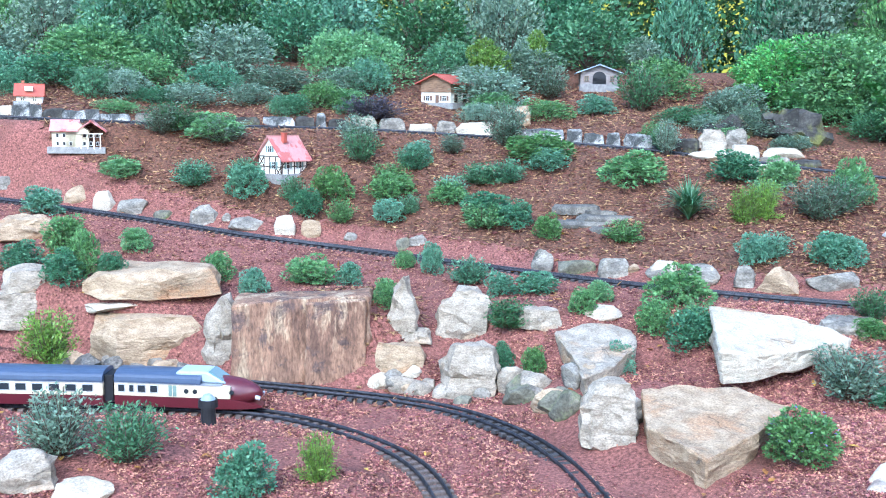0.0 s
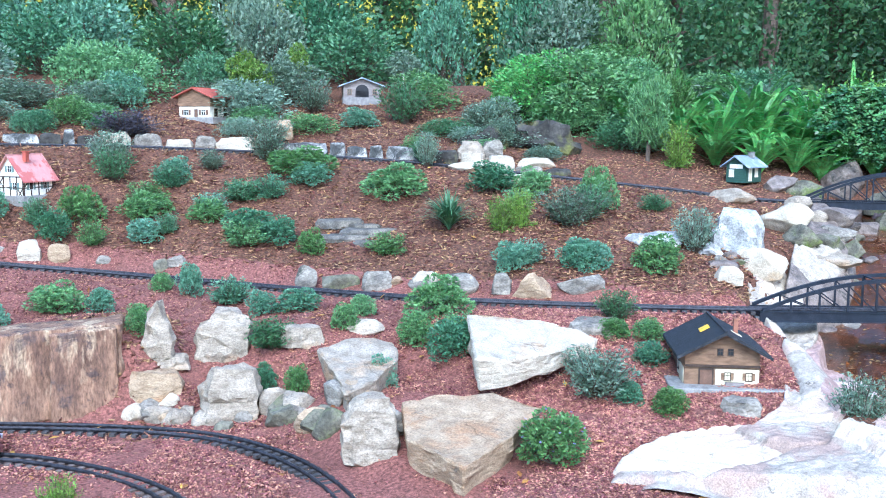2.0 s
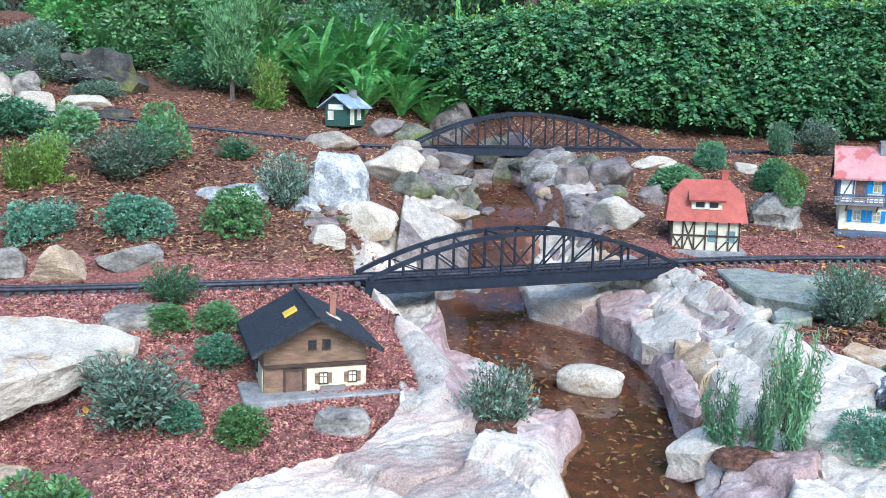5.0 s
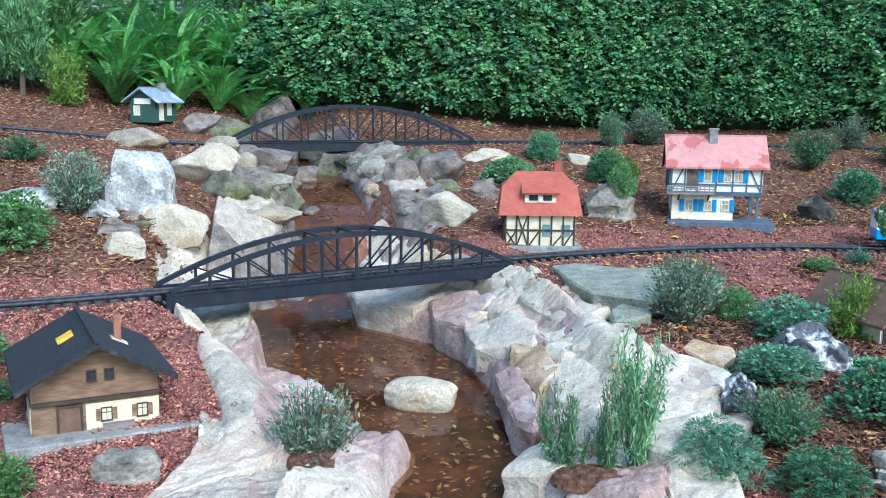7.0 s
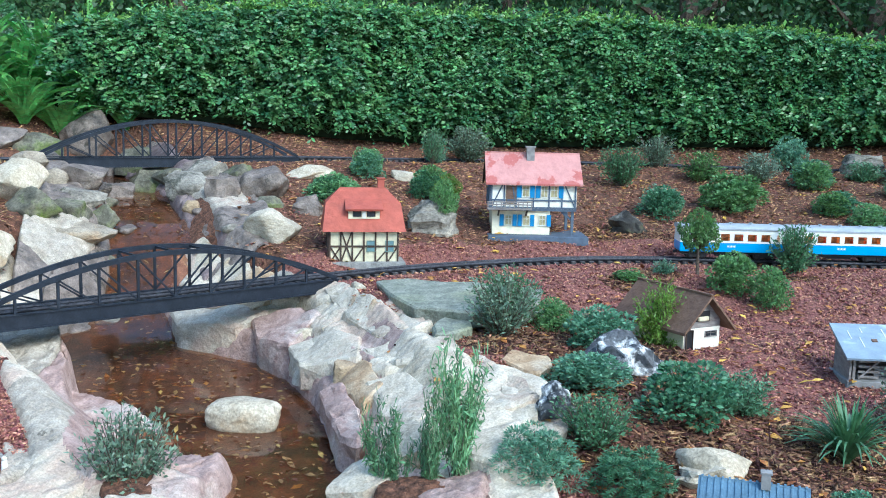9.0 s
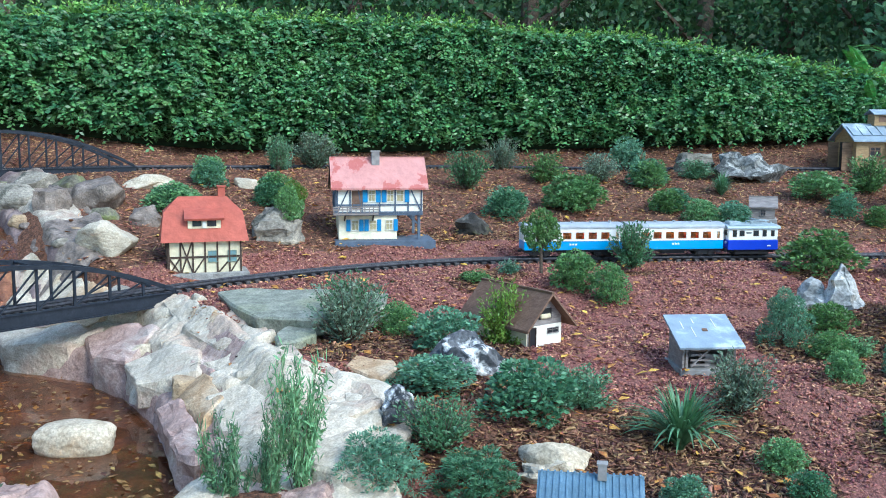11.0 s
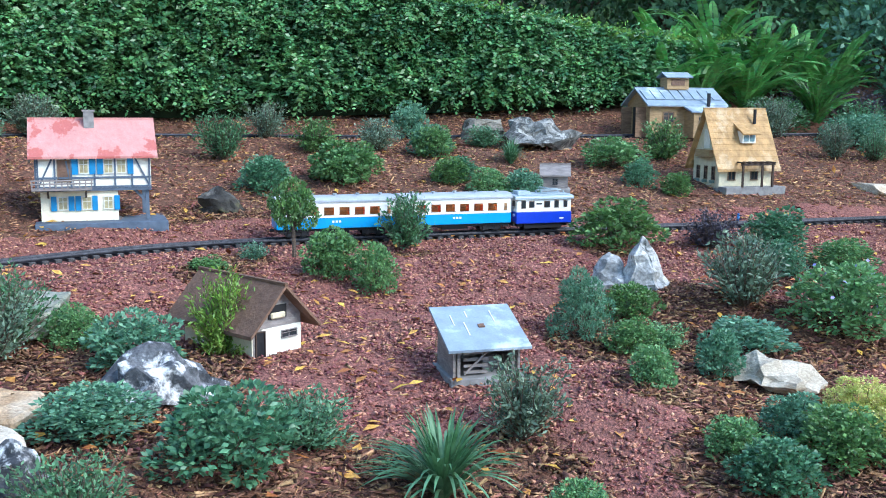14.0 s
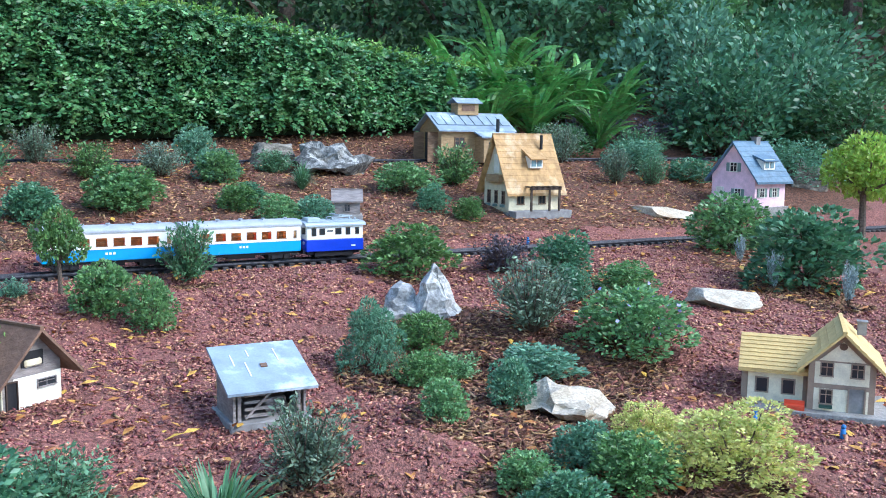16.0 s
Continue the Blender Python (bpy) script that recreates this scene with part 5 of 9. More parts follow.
# the largest blocks of the bank
for top_, tall_, mat_, seed_ in (
    ([(2.95, 1.66, 0.691), (2.78, 1.45, 0.681), (2.78, 1.31, 0.718), (2.83, 1.33, 0.735), (2.97, 1.54, 0.736), (3.11, 1.75, 0.744), (3.11, 1.85, 0.722)], 0.09, M_BANK, 340),
    ([(2.60, 1.27, 0.663), (2.60, 1.14, 0.687), (2.66, 1.12, 0.717), (2.71, 1.17, 0.728), (2.77, 1.35, 0.702), (2.71, 1.45, 0.656)], 0.09, M_BANK, 341),
    ([(2.46, 1.07, 0.654), (2.37, 0.88, 0.660), (2.44, 0.81, 0.690), (2.52, 0.87, 0.701), (2.57, 0.98, 0.703), (2.62, 1.10, 0.706)], 0.09, M_BANK, 342),
    ([(2.65, 1.62, 0.600), (2.65, 1.42, 0.641), (2.79, 1.50, 0.669), (2.87, 1.65, 0.662), (2.80, 1.77, 0.603)], 0.08, M_BANK, 343),
    ([(2.43, 1.27, 0.605), (2.50, 1.25, 0.637), (2.67, 1.42, 0.648), (2.54, 1.42, 0.601)], 0.08, M_OCHRE, 344),
    ([(2.27, 1.23, 0.563), (2.21, 1.14, 0.578), (2.34, 1.21, 0.594), (2.53, 1.39, 0.611), (2.49, 1.45, 0.593)], 0.08, M_PINKROCK, 345),
    ([(2.37, 1.19, 0.603), (2.32, 1.05, 0.619), (2.44, 1.06, 0.648), (2.54, 1.21, 0.656), (2.51, 1.31, 0.625)], 0.08, M_BANK, 346),
    ([(2.16, 1.02, 0.593), (2.21, 0.94, 0.617), (2.31, 1.02, 0.624), (2.32, 1.17, 0.592)], 0.07, M_CREAM, 347),
    ([(2.15, 0.72, 0.615), (2.24, 0.72, 0.645), (2.33, 0.81, 0.660), (2.27, 0.91, 0.635), (2.19, 0.86, 0.615)], 0.09, M_BANK, 348),
    ([(2.89, 2.29, 0.594), (2.91, 2.05, 0.612), (3.01, 2.00, 0.656), (3.04, 2.13, 0.667), (2.99, 2.41, 0.619)], 0.12, M_BANK, 349),
    ([(2.86, 1.93, 0.589), (2.80, 1.76, 0.607), (2.99, 1.78, 0.675), (3.04, 1.88, 0.679), (2.97, 2.04, 0.640)], 0.12, M_PINKROCK, 350),
    ([(2.58, 0.99, 0.700), (2.62, 0.89, 0.692), (2.51, 0.79, 0.677), (2.38, 0.715, 0.648), (2.28, 0.73, 0.628), (2.38, 0.86, 0.652)], 0.09, M_BANK, 352),
    ([(2.03, 1.11, 0.544), (2.02, 1.01, 0.572), (2.10, 0.97, 0.591), (2.21, 1.08, 0.589), (2.13, 1.11, 0.572)], 0.07, M_BANK, 351),
):
    slab(top_, tall_, mat_, "broad sculpted block of the pale stream bank", seed_, 1.0, 0.06, "stream bank rocks")


def soil_pocket(x, y, z, rx, ry, rz, tall, seed):
    """A hollow of the bank filled with dark soil and needles."""
    us, k = np.linspace(0.04, 1.0, 14), 48
    ang = np.arange(k) * 2 * math.pi / k
    v, fcs = [], []
    for u in us:
        for a in ang:
            e = 1 + 0.16 * noise.noise((math.cos(a) * 1.4, math.sin(a) * 1.4, seed))
            px, py = u * e * rx * math.cos(a), u * e * ry * math.sin(a)
            v.append((px, py, tall * (1 - u**2.2) - 0.012 * (u > 0.95) + 0.006 * noise.noise((px * 60, py * 60, seed))))
    for j in range(len(us) - 1):
        for i in range(k):
            fcs.append((j * k + i, j * k + (i + 1) % k, (j + 1) * k + (i + 1) % k, (j + 1) * k + i))
    fcs.append(tuple(range(k)))
    me = bpy.data.meshes.new("soil_pocket")
    me.from_pydata(v, [], fcs)
    me.materials.append(M_SOIL)
    ob = new("soil_pocket", me)
    ob.matrix_basis = pose(x, y, z, 0, 0, rz)
    tagged(ob, "pocket of dark soil in the rock bank", "soil", kind="structure")


soil_pocket(1.81, 1.43, 0.566, 0.10, 0.055, 40, 0.01, 3.3)
soil_pocket(2.08, 0.91, 0.573, 0.105, 0.06, -56, 0.01, 5.1)
crag((2.40, 0.755, 0.105, 0.095, -66), M_CRAG, "dark lichen-spotted stone closing the bank", "stream bank rocks", 0.9, 0.3, 0.34, 1.2)


sculpted_bank([(4.03, 3.72, 4.22, 3.60, 1.00, 1.03, 1.06), (3.73, 3.16, 3.98, 3.00, 0.95, 1.00, 1.04), (3.48, 2.80, 3.76, 2.60, 0.87, 0.93, 0.97), (3.28, 2.56, 3.55, 2.36, 0.72, 0.82, 0.88), (3.16, 2.40, 3.40, 2.22, 0.62, 0.72, 0.78)],
              "stream_bank_upper_right", "weathered brown-grey rock slope beside the upper stream", 6, 0.30, 0.85, 0.006, (M_WETROCK, M_BANK_WORN, M_WETROCK, M_MAUVE), 0.45, 0.016)
sculpted_bank([(3.87, 3.82, 3.70, 3.92, 1.00, 1.04, 1.07), (3.52, 3.26, 3.28, 3.42, 0.94, 1.00, 1.05), (3.25, 2.94, 2.98, 3.12, 0.87, 0.94, 0.99), (3.02, 2.74, 2.74, 2.88, 0.70, 0.82, 0.88), (2.84, 2.58, 2.56, 2.70, 0.60, 0.70, 0.76)],
              "stream_bank_upper_left", "weathered cream-grey rock ledge beside the upper stream", 5, 0.30, 0.9, 0.006, (M_WETROCK, M_BANK_WORN, M_WETROCK, M_WETROCK), 0.35, 0.016)


def bank_rocks(line, n, lo, hi, wide, mats, label, seed, group, low=0.45):
    """Worn rocks strewn along a line."""
    rnd = random.Random(seed)
    pts = spline(line, 0.02)
    for i in range(n):
        k = min(len(pts) - 1, int((i + rnd.random()) / n * len(pts)))
        x, y = pts[k, 0] + rnd.uniform(-wide, wide), pts[k, 1] + rnd.uniform(-wide, wide)
        w = rnd.uniform(lo, hi)
        boulder((x, y, w, w * rnd.uniform(0.7, 1.2) * low, rnd.uniform(-90, 20)), mats[rnd.randrange(len(mats))], label, group, rnd.uniform(0.6, 0.9), 0.4, 3 if w < 0.12 else 4, 9)


bank_rocks([(-0.30, 2.60), (-0.10, 2.52), (0.08, 2.40), (0.22, 2.22), (0.32, 2.02)], 22, 0.05, 0.15, 0.07, (M_ROCK_BEIGE, M_ROCK_TAN, M_ROCK_GREY, M_ROCK_MOSS), "angular rubble packed between the retaining rocks", 58, "retaining rocks", 0.7)
bank_rocks([(-1.75, 3.10), (-1.45, 2.98), (-1.05, 2.90)], 10, 0.05, 0.13, 0.05, (M_ROCK_BEIGE, M_ROCK_TAN, M_ROCK_GREY), "angular rubble packed between the retaining rocks", 59, "retaining rocks", 0.6)
bank_rocks([(3.62, 3.42), (3.42, 3.16), (3.16, 2.92), (2.90, 2.74), (2.62, 2.58)], 13, 0.05, 0.12, 0.10, (M_WETROCK, M_ROCK_GREY, M_ROCK_MOSS, M_WETROCK), "small weathered boulder beside the upper stream", 53, "upper stream rocks")
bank_rocks([(4.0, 3.32), (3.76, 2.98), (3.52, 2.66), (3.34, 2.42)], 9, 0.05, 0.11, 0.09, (M_ROCK_GREY, M_WETROCK, M_WETROCK, M_ROCK_TAN), "small weathered boulder beside the upper stream", 54, "upper stream rocks")

bank_rocks([(3.05, 2.05), (2.86, 1.68), (2.66, 1.38), (2.46, 1.14), (2.30, 0.92)], 12, 0.03, 0.07, 0.09, (M_MOSS,), "dark green moss growing in a crevice", 57, "moss tufts", 0.5)


# ---- plants ----
def leaf_quads(pos, direction, normal, length, width):
    """Pointed leaves, one four-cornered face each."""
    d = direction / np.linalg.norm(direction, axis=1)[:, None]
    s = np.cross(d, normal)
    s /= np.linalg.norm(s, axis=1)[:, None] + 1e-9
    u = np.cross(s, d)
    L, W = np.reshape(length, (-1, 1)), np.reshape(width, (-1, 1))
    m = pos + d * L * 0.48 + u * L * 0.07
    v = np.stack([pos, m + s * W * 0.55, pos + d * L, m - s * W * 0.55], 1)
    n = len(pos)
    return v.reshape(-1, 3), np.arange(4 * n).reshape(n, 4)


def unit(n, rng):
    v = rng.normal(size=(n, 3))
    return v / np.linalg.norm(v, axis=1)[:, None]


def stems_mesh(name, ends, mat_, r=0.012, base=(0, 0, 0)):
    bm = bmesh.new()
    for e in ends:
        b = Vector(base)
        m = b.lerp(Vector(e), 0.5) + Vector((0.03 * math.sin(e[0] * 40), 0.03 * math.cos(e[1] * 40), 0))
        rod(bm, b, m, r, r * 0.75, 3)
        rod(bm, m, e, r * 0.75, r * 0.35, 3)
    me = bpy.data.meshes.new(name)
    bm.to_mesh(me)
    bm.free()
    me.materials.append(mat_)
    return me


def leaf_mesh(name, v, fcs, mat_):
    ob = from_arrays(name, v, fcs, mat_)
    me = ob.data
    bpy.data.objects.remove(ob)
    return me


def clump_plant(seed, clumps, leaves, size, mat_, spread=0.5, top=1.0, flat=0.75, lift=0.15, slim=0.55, radius=0.27):
    """Foliage in unit size: leaves standing out of the skins of several clumps."""
    rng = np.random.default_rng(seed)
    cs = []
    for i in range(clumps):
        u = (i + 0.5) / clumps
        h = radius * 0.5 + (top - radius * 1.35) * u**0.85
        r = max(0.0, (spread - radius * 0.75)) * math.sqrt(max(0.05, 1 - (u * 0.92) ** 2)) * rng.uniform(0.6, 1.18)
        h += rng.uniform(-0.12, 0.06) * u
        a = i * 2.39996 + rng.uniform(-0.3, 0.3)
        cs.append((r * math.cos(a), r * math.sin(a), h))
    cs = np.array(cs)
    k = rng.integers(0, clumps, leaves)
    rad = radius * rng.uniform(0.75, 1.15, clumps)[k]
    d = unit(leaves, rng)
    p = cs[k] + d * (rad * rng.uniform(0.55, 1.0, leaves) ** 0.5)[:, None] * np.array((1, 1, flat))
    p[:, 2] = np.maximum(p[:, 2], 0.01)
    way = d + 0.7 * unit(leaves, rng) + np.array((0, 0, 0.35))
    nrm = unit(leaves, rng) + np.array((0, 0, 0.6))
    ln = size * rng.uniform(0.7, 1.3, leaves)
    v, fcs = leaf_quads(p, way, nrm, ln, ln * slim)
    return leaf_mesh("foliage", v, fcs, mat_), stems_mesh("woody_base", [tuple(c) for c in cs], M_BARK)


def twig_plant(seed, twigs, per, size, mat_, slim=0.3, up=0.5, along=0.8):
    """An open bush: thin twigs from the base, small narrow leaves along them."""
    rng = np.random.default_rng(seed)
    ends, P, D = [], [], []
    for i in range(twigs):
        a, r = rng.uniform(0, 2 * math.pi), rng.uniform(0.05, 0.5)
        e = np.array((r * math.cos(a), r * math.sin(a), rng.uniform(up, 1.0) * (1 - 0.9 * r * r)))
        ends.append(tuple(e))
        t = rng.uniform(0.25, 1.0, per)[:, None]
        P.append(e * t + rng.normal(0, 0.035, (per, 3)))
        D.append(e / np.linalg.norm(e) * along + unit(per, rng) * 0.8)
    P, D = np.concatenate(P), np.concatenate(D)
    P[:, 2] = np.maximum(P[:, 2], 0.02)
    ln = size * rng.uniform(0.7, 1.3, len(P))
    v, fcs = leaf_quads(P, D, unit(len(P), rng) + np.array((0, 0, 0.5)), ln, ln * slim)
    return leaf_mesh("foliage", v, fcs, mat_), stems_mesh("woody_base", ends, M_BARK, 0.009)


def blade_plant(seed, blades, mat_, width=0.035, arch=0.5):
    """Long strap leaves arching out of one crown."""
    rng = np.random.default_rng(seed)
    V, F = [], []
    for i in range(blades):
        a, reach, h = rng.uniform(0, 2 * math.pi), rng.uniform(0.12, 0.52), rng.uniform(0.55, 1.05)
        side = np.array((-math.sin(a), math.cos(a), 0))
        n = 6
        for j in range(n + 1):
            t = j / n
            c = np.array((math.cos(a) * reach * t**1.3, math.sin(a) * reach * t**1.3, h * (t - arch * reach * 1.4 * t**2.6)))
            wd = width * (1 - t) ** 0.6 * (0.6 + 0.8 * t) + 0.002
            V += [c - side * wd / 2, c + side * wd / 2]
        b = len(V) - 2 * (n + 1)
        F += [(b + 2 * j, b + 2 * j + 1, b + 2 * j + 3, b + 2 * j + 2) for j in range(n)]
    return leaf_mesh("leaf_tuft", np.array(V), np.array(F), mat_)


PLANTS = {}


def plant(kind, row, variants, label, category, group, name, scale_h=1.12, scale_w=1.15):
    """Puts one of a kind's variants at a row of x, y, width, height, turn."""
    x, y, w, h, rz = row
    if kind not in PLANTS:
        PLANTS[kind] = [[make() for make in variants], 0]
    made, k = PLANTS[kind]
    PLANTS[kind][1] += 1
    meshes = made[k % len(made)]
    a = math.radians(rz)
    bx, by = x - math.sin(a) * w * 0.3, y + math.cos(a) * w * 0.3
    root = thing(name, bx, by, gz(bx, by) - 0.006, (k * 67) % 360, label, category, group)
    root.matrix_basis = root.matrix_basis @ Matrix.Diagonal((w * scale_w, w * scale_w, h * scale_h, 1))
    for me in meshes if isinstance(meshes, tuple) else (meshes,):
        ob = new(me.name.split(".")[0], me)
        ob.parent = root
    return root


def small_tree(seed, mat_, slender=False, bark=None):
    rng = np.random.default_rng(seed)
    leaves = 3400
    cs = np.array([(0, 0, 0.86), (0.2, 0.1, 0.72), (-0.2, 0.05, 0.74), (0.05, -0.2, 0.66), (0.02, 0.2, 0.62), (-0.15, -0.15, 0.55), (0.18, -0.1, 0.52)])
    if slender:
        cs = np.array([(0.16 * math.cos(i * 2.4), 0.16 * math.sin(i * 2.4), 0.28 + 0.055 * i) for i in range(11)])
        leaves = 4200
    k = rng.integers(0, len(cs), leaves)
    d = unit(leaves, rng)
    p = cs[k] + d * (0.2 * rng.uniform(0.4, 1.0, leaves) ** 0.5)[:, None] * np.array((1.2, 1.2, 0.75))
    v, fcs = leaf_quads(p, d + unit(leaves, rng) + np.array((0, 0, 1.2 if slender else 0.0)), unit(leaves, rng) + np.array((0, 0, 0.6)), (0.085 if slender else 0.055) * rng.uniform(0.7, 1.3, leaves), (0.018 if slender else 0.03) * np.ones(leaves))
    bm = bmesh.new()
    rod(bm, (0, 0, -0.05), (0.02, 0, 0.45), 0.045, 0.03, 7)
    for c in cs:
        rod(bm, (0.02, 0, 0.42), tuple(c), 0.025, 0.01, 5)
    me = bpy.data.meshes.new("trunk")
    bm.to_mesh(me)
    bm.free()
    me.materials.append(bark or M_BARK)
    return leaf_mesh("crown", v, fcs, mat_), me


for r_ in BUSH_ROUND + BUSH_ROUND_B + BUSH_ROUND_C + BUSH_ROUND_D:
    m_ = M_GREEN_B if PLANTS.get("round", [0, 0])[1] % 3 == 0 else M_GREEN
    plant("round", r_, [lambda s=s: clump_plant(s, 19 + s % 4, 3600, 0.066, (M_GREEN, M_GREEN_B, M_GREEN)[s % 3], 0.48, 1.0, 0.85, radius=0.2) for s in (1, 2, 3, 4)],
          "small dense rounded green shrub on the gravel", "shrub", "rounded shrubs", "shrub")
for r_ in BUSH_SPREAD + BUSH_SPREAD_B + BUSH_SPREAD_C + BUSH_SPREAD_D:
    plant("spread", r_, [lambda s=s: clump_plant(s, 18, 3000, 0.072, (M_GREEN_D, M_GREEN_B, M_GREEN_G, M_GREEN)[s % 4], 0.52, 0.97, 0.75, radius=0.2) if s % 2 else twig_plant(s, 90, 36, 0.075, (M_GREEN_B, M_GREEN, M_GREEN_D)[s % 3], 0.42, 0.25) for s in (11, 12, 13, 14, 15, 16, 17)],
          "low spreading dark green shrub in bark mulch", "shrub", "spreading shrubs", "shrub")
for r_ in BUSH_LOOSE + BUSH_LOOSE_B + BUSH_LOOSE_C:
    plant("loose", r_, [lambda s=s: twig_plant(s, 80, 40, 0.062, (M_GREEN_G, M_GREEN_D, M_GREEN_G)[s % 3], 0.35, 0.45) for s in (21, 22, 23)],
          "open twiggy grey-green bush with thin stems", "shrub", "twiggy bushes", "shrub")
for r_ in BUSH_FLOWER:
    p_ = plant("flower", r_, [lambda: clump_plant(31, 20, 4400, 0.056, M_GREEN, 0.52, 1.0, 0.8, radius=0.2)], "leafy green shrub with small violet flowers", "shrub", "flowering shrubs", "shrub")
    rng_ = np.random.default_rng(3)
    q_ = unit(26, rng_) * np.array((0.42, 0.42, 0.35)) + np.array((0, 0, 0.62))
    v_, f_ = leaf_quads(q_, unit(26, rng_) + np.array((0, 0, 0.4)), unit(26, rng_), np.full(26, 0.045), np.full(26, 0.045))
    tagged(from_arrays("blossom_spray", v_, f_, M_BLOSSOM, p_), kind="stuff")
for r_ in BUSH_STRAP:
    plant("strap", r_, [lambda s=s: (blade_plant(s, 130, M_GREEN_D, 0.03, 0.95), blade_plant(s + 5, 110, M_GREEN_D, 0.024, 0.7)) for s in (41, 42)], "tuft of long dark green strap leaves", "grass tuft", "strap tufts", "strap_plant")
for r_ in BUSH_SUCCULENT:
    plant("succulent", r_, [lambda: clump_plant(51, 30, 6500, 0.07, M_GREEN_B, 0.52, 0.97, 0.9, slim=0.22, radius=0.14)], "bluish green succulent shrub with narrow leaves", "shrub", "blue-green shrubs", "shrub")
for r_ in BUSH_ROSEMARY:
    plant("rosemary", r_, [lambda: twig_plant(61, 17, 130, 0.10, M_ROSEMARY, 0.17, 0.55, 0.35)], "upright needle-leaved rosemary bush beside the rocks", "shrub", "rosemary bushes", "shrub", 1.5, 1.15)
for r_ in BUSH_SPRIG:
    plant("sprig", r_, [lambda s=s: twig_plant(s, 90, 50, 0.07, M_GREEN_Y, 0.3, 0.12) for s in (71, 72)], "bright yellow-green feathery little shrub", "shrub", "bright shrubs", "shrub")
for r_ in BUSH_CONIFER:
    plant("conifer", r_, [lambda: small_tree(75, M_GREEN, True)], "feathery upright green conifer on the hillside", "shrub", "conifers", "conifer")
for r_ in BUSH_PURPLE:
    plant("purple", r_, [lambda: twig_plant(81, 90, 30, 0.06, M_PURPLE, 0.4, 0.4)], "low purple-grey twiggy plant", "shrub", "purple shrubs", "shrub")
for r_ in BUSH_LAUREL:
    plant("laurel", r_, [lambda s=s: clump_plant(s, 30, 6500, 0.042, (M_GREEN, M_FERN)[s % 2], 0.5, 1.0, 0.8, radius=0.2) for s in (86, 87, 88)], "broad bright-leaved laurel bush on the slope", "shrub", "laurel bushes", "shrub")
for r_ in BUSH_SILVER:
    plant("silver", r_, [lambda: twig_plant(83, 14, 70, 0.09, M_SILVER, 0.3, 0.7)], "upright silvery blue-leaved plant in bark mulch", "shrub", "silver plants", "shrub")
# the sunlight on these bushes is in their leaf colour
for r_ in BUSH_SUNLIT:
    plant("sunlit", r_, [lambda: clump_plant(85, 18, 6500, 0.042, M_SUNLEAF, 0.54, 1.0, 0.85, radius=0.18)], "variegated yellow-green bush with sunlight put into its leaf colour", "shrub", "yellow bushes", "shrub")


for r_ in BUSH_LIME:
    plant("lime", r_, [lambda: small_tree(93, M_LIME)], "small tree with bright lime-green leaves", "tree", "small trees", "tree", 1.05, 1.25)
for r_ in BUSH_BIRCH:
    plant("birch", r_, [lambda s=s: small_tree(s, (M_GREEN_Y, M_GREEN_G)[s % 2], False, M_BIRCH) for s in (94, 95, 96)], "slender young tree with a white trunk", "tree", "white-trunked saplings", "tree", 1.05, 1.3)
for r_ in BUSH_TREE:
    plant("tree", r_, [lambda s=s: small_tree(s, (M_GREEN, M_GREEN_Y)[s % 2]) for s in (90, 92, 91)], "small tree with a bare trunk and leafy crown", "tree", "small trees", "tree", 1.05, 1.25)


# ---- hedge, ferns and the wood behind ----
def offset_line(line, off):
    t = np.gradient(line[:, :2], axis=0)
    t /= np.linalg.norm(t, axis=1)[:, None]
    out = line.copy()
    out[:, :2] += np.stack([-t[:, 1], t[:, 0]], 1) * off
    return out


HEDGE = spline([(4.15, 4.25, 0.38), (4.55, 3.85, 0.51), (5.1, 3.42, 0.65), (5.72, 2.95, 0.71), (6.35, 2.25, 0.72), (6.8, 1.4, 0.66), (7.2, 0.45, 0.53), (7.75, -0.5, 0.33), (8.4, -1.4, 0.26)], 0.02)


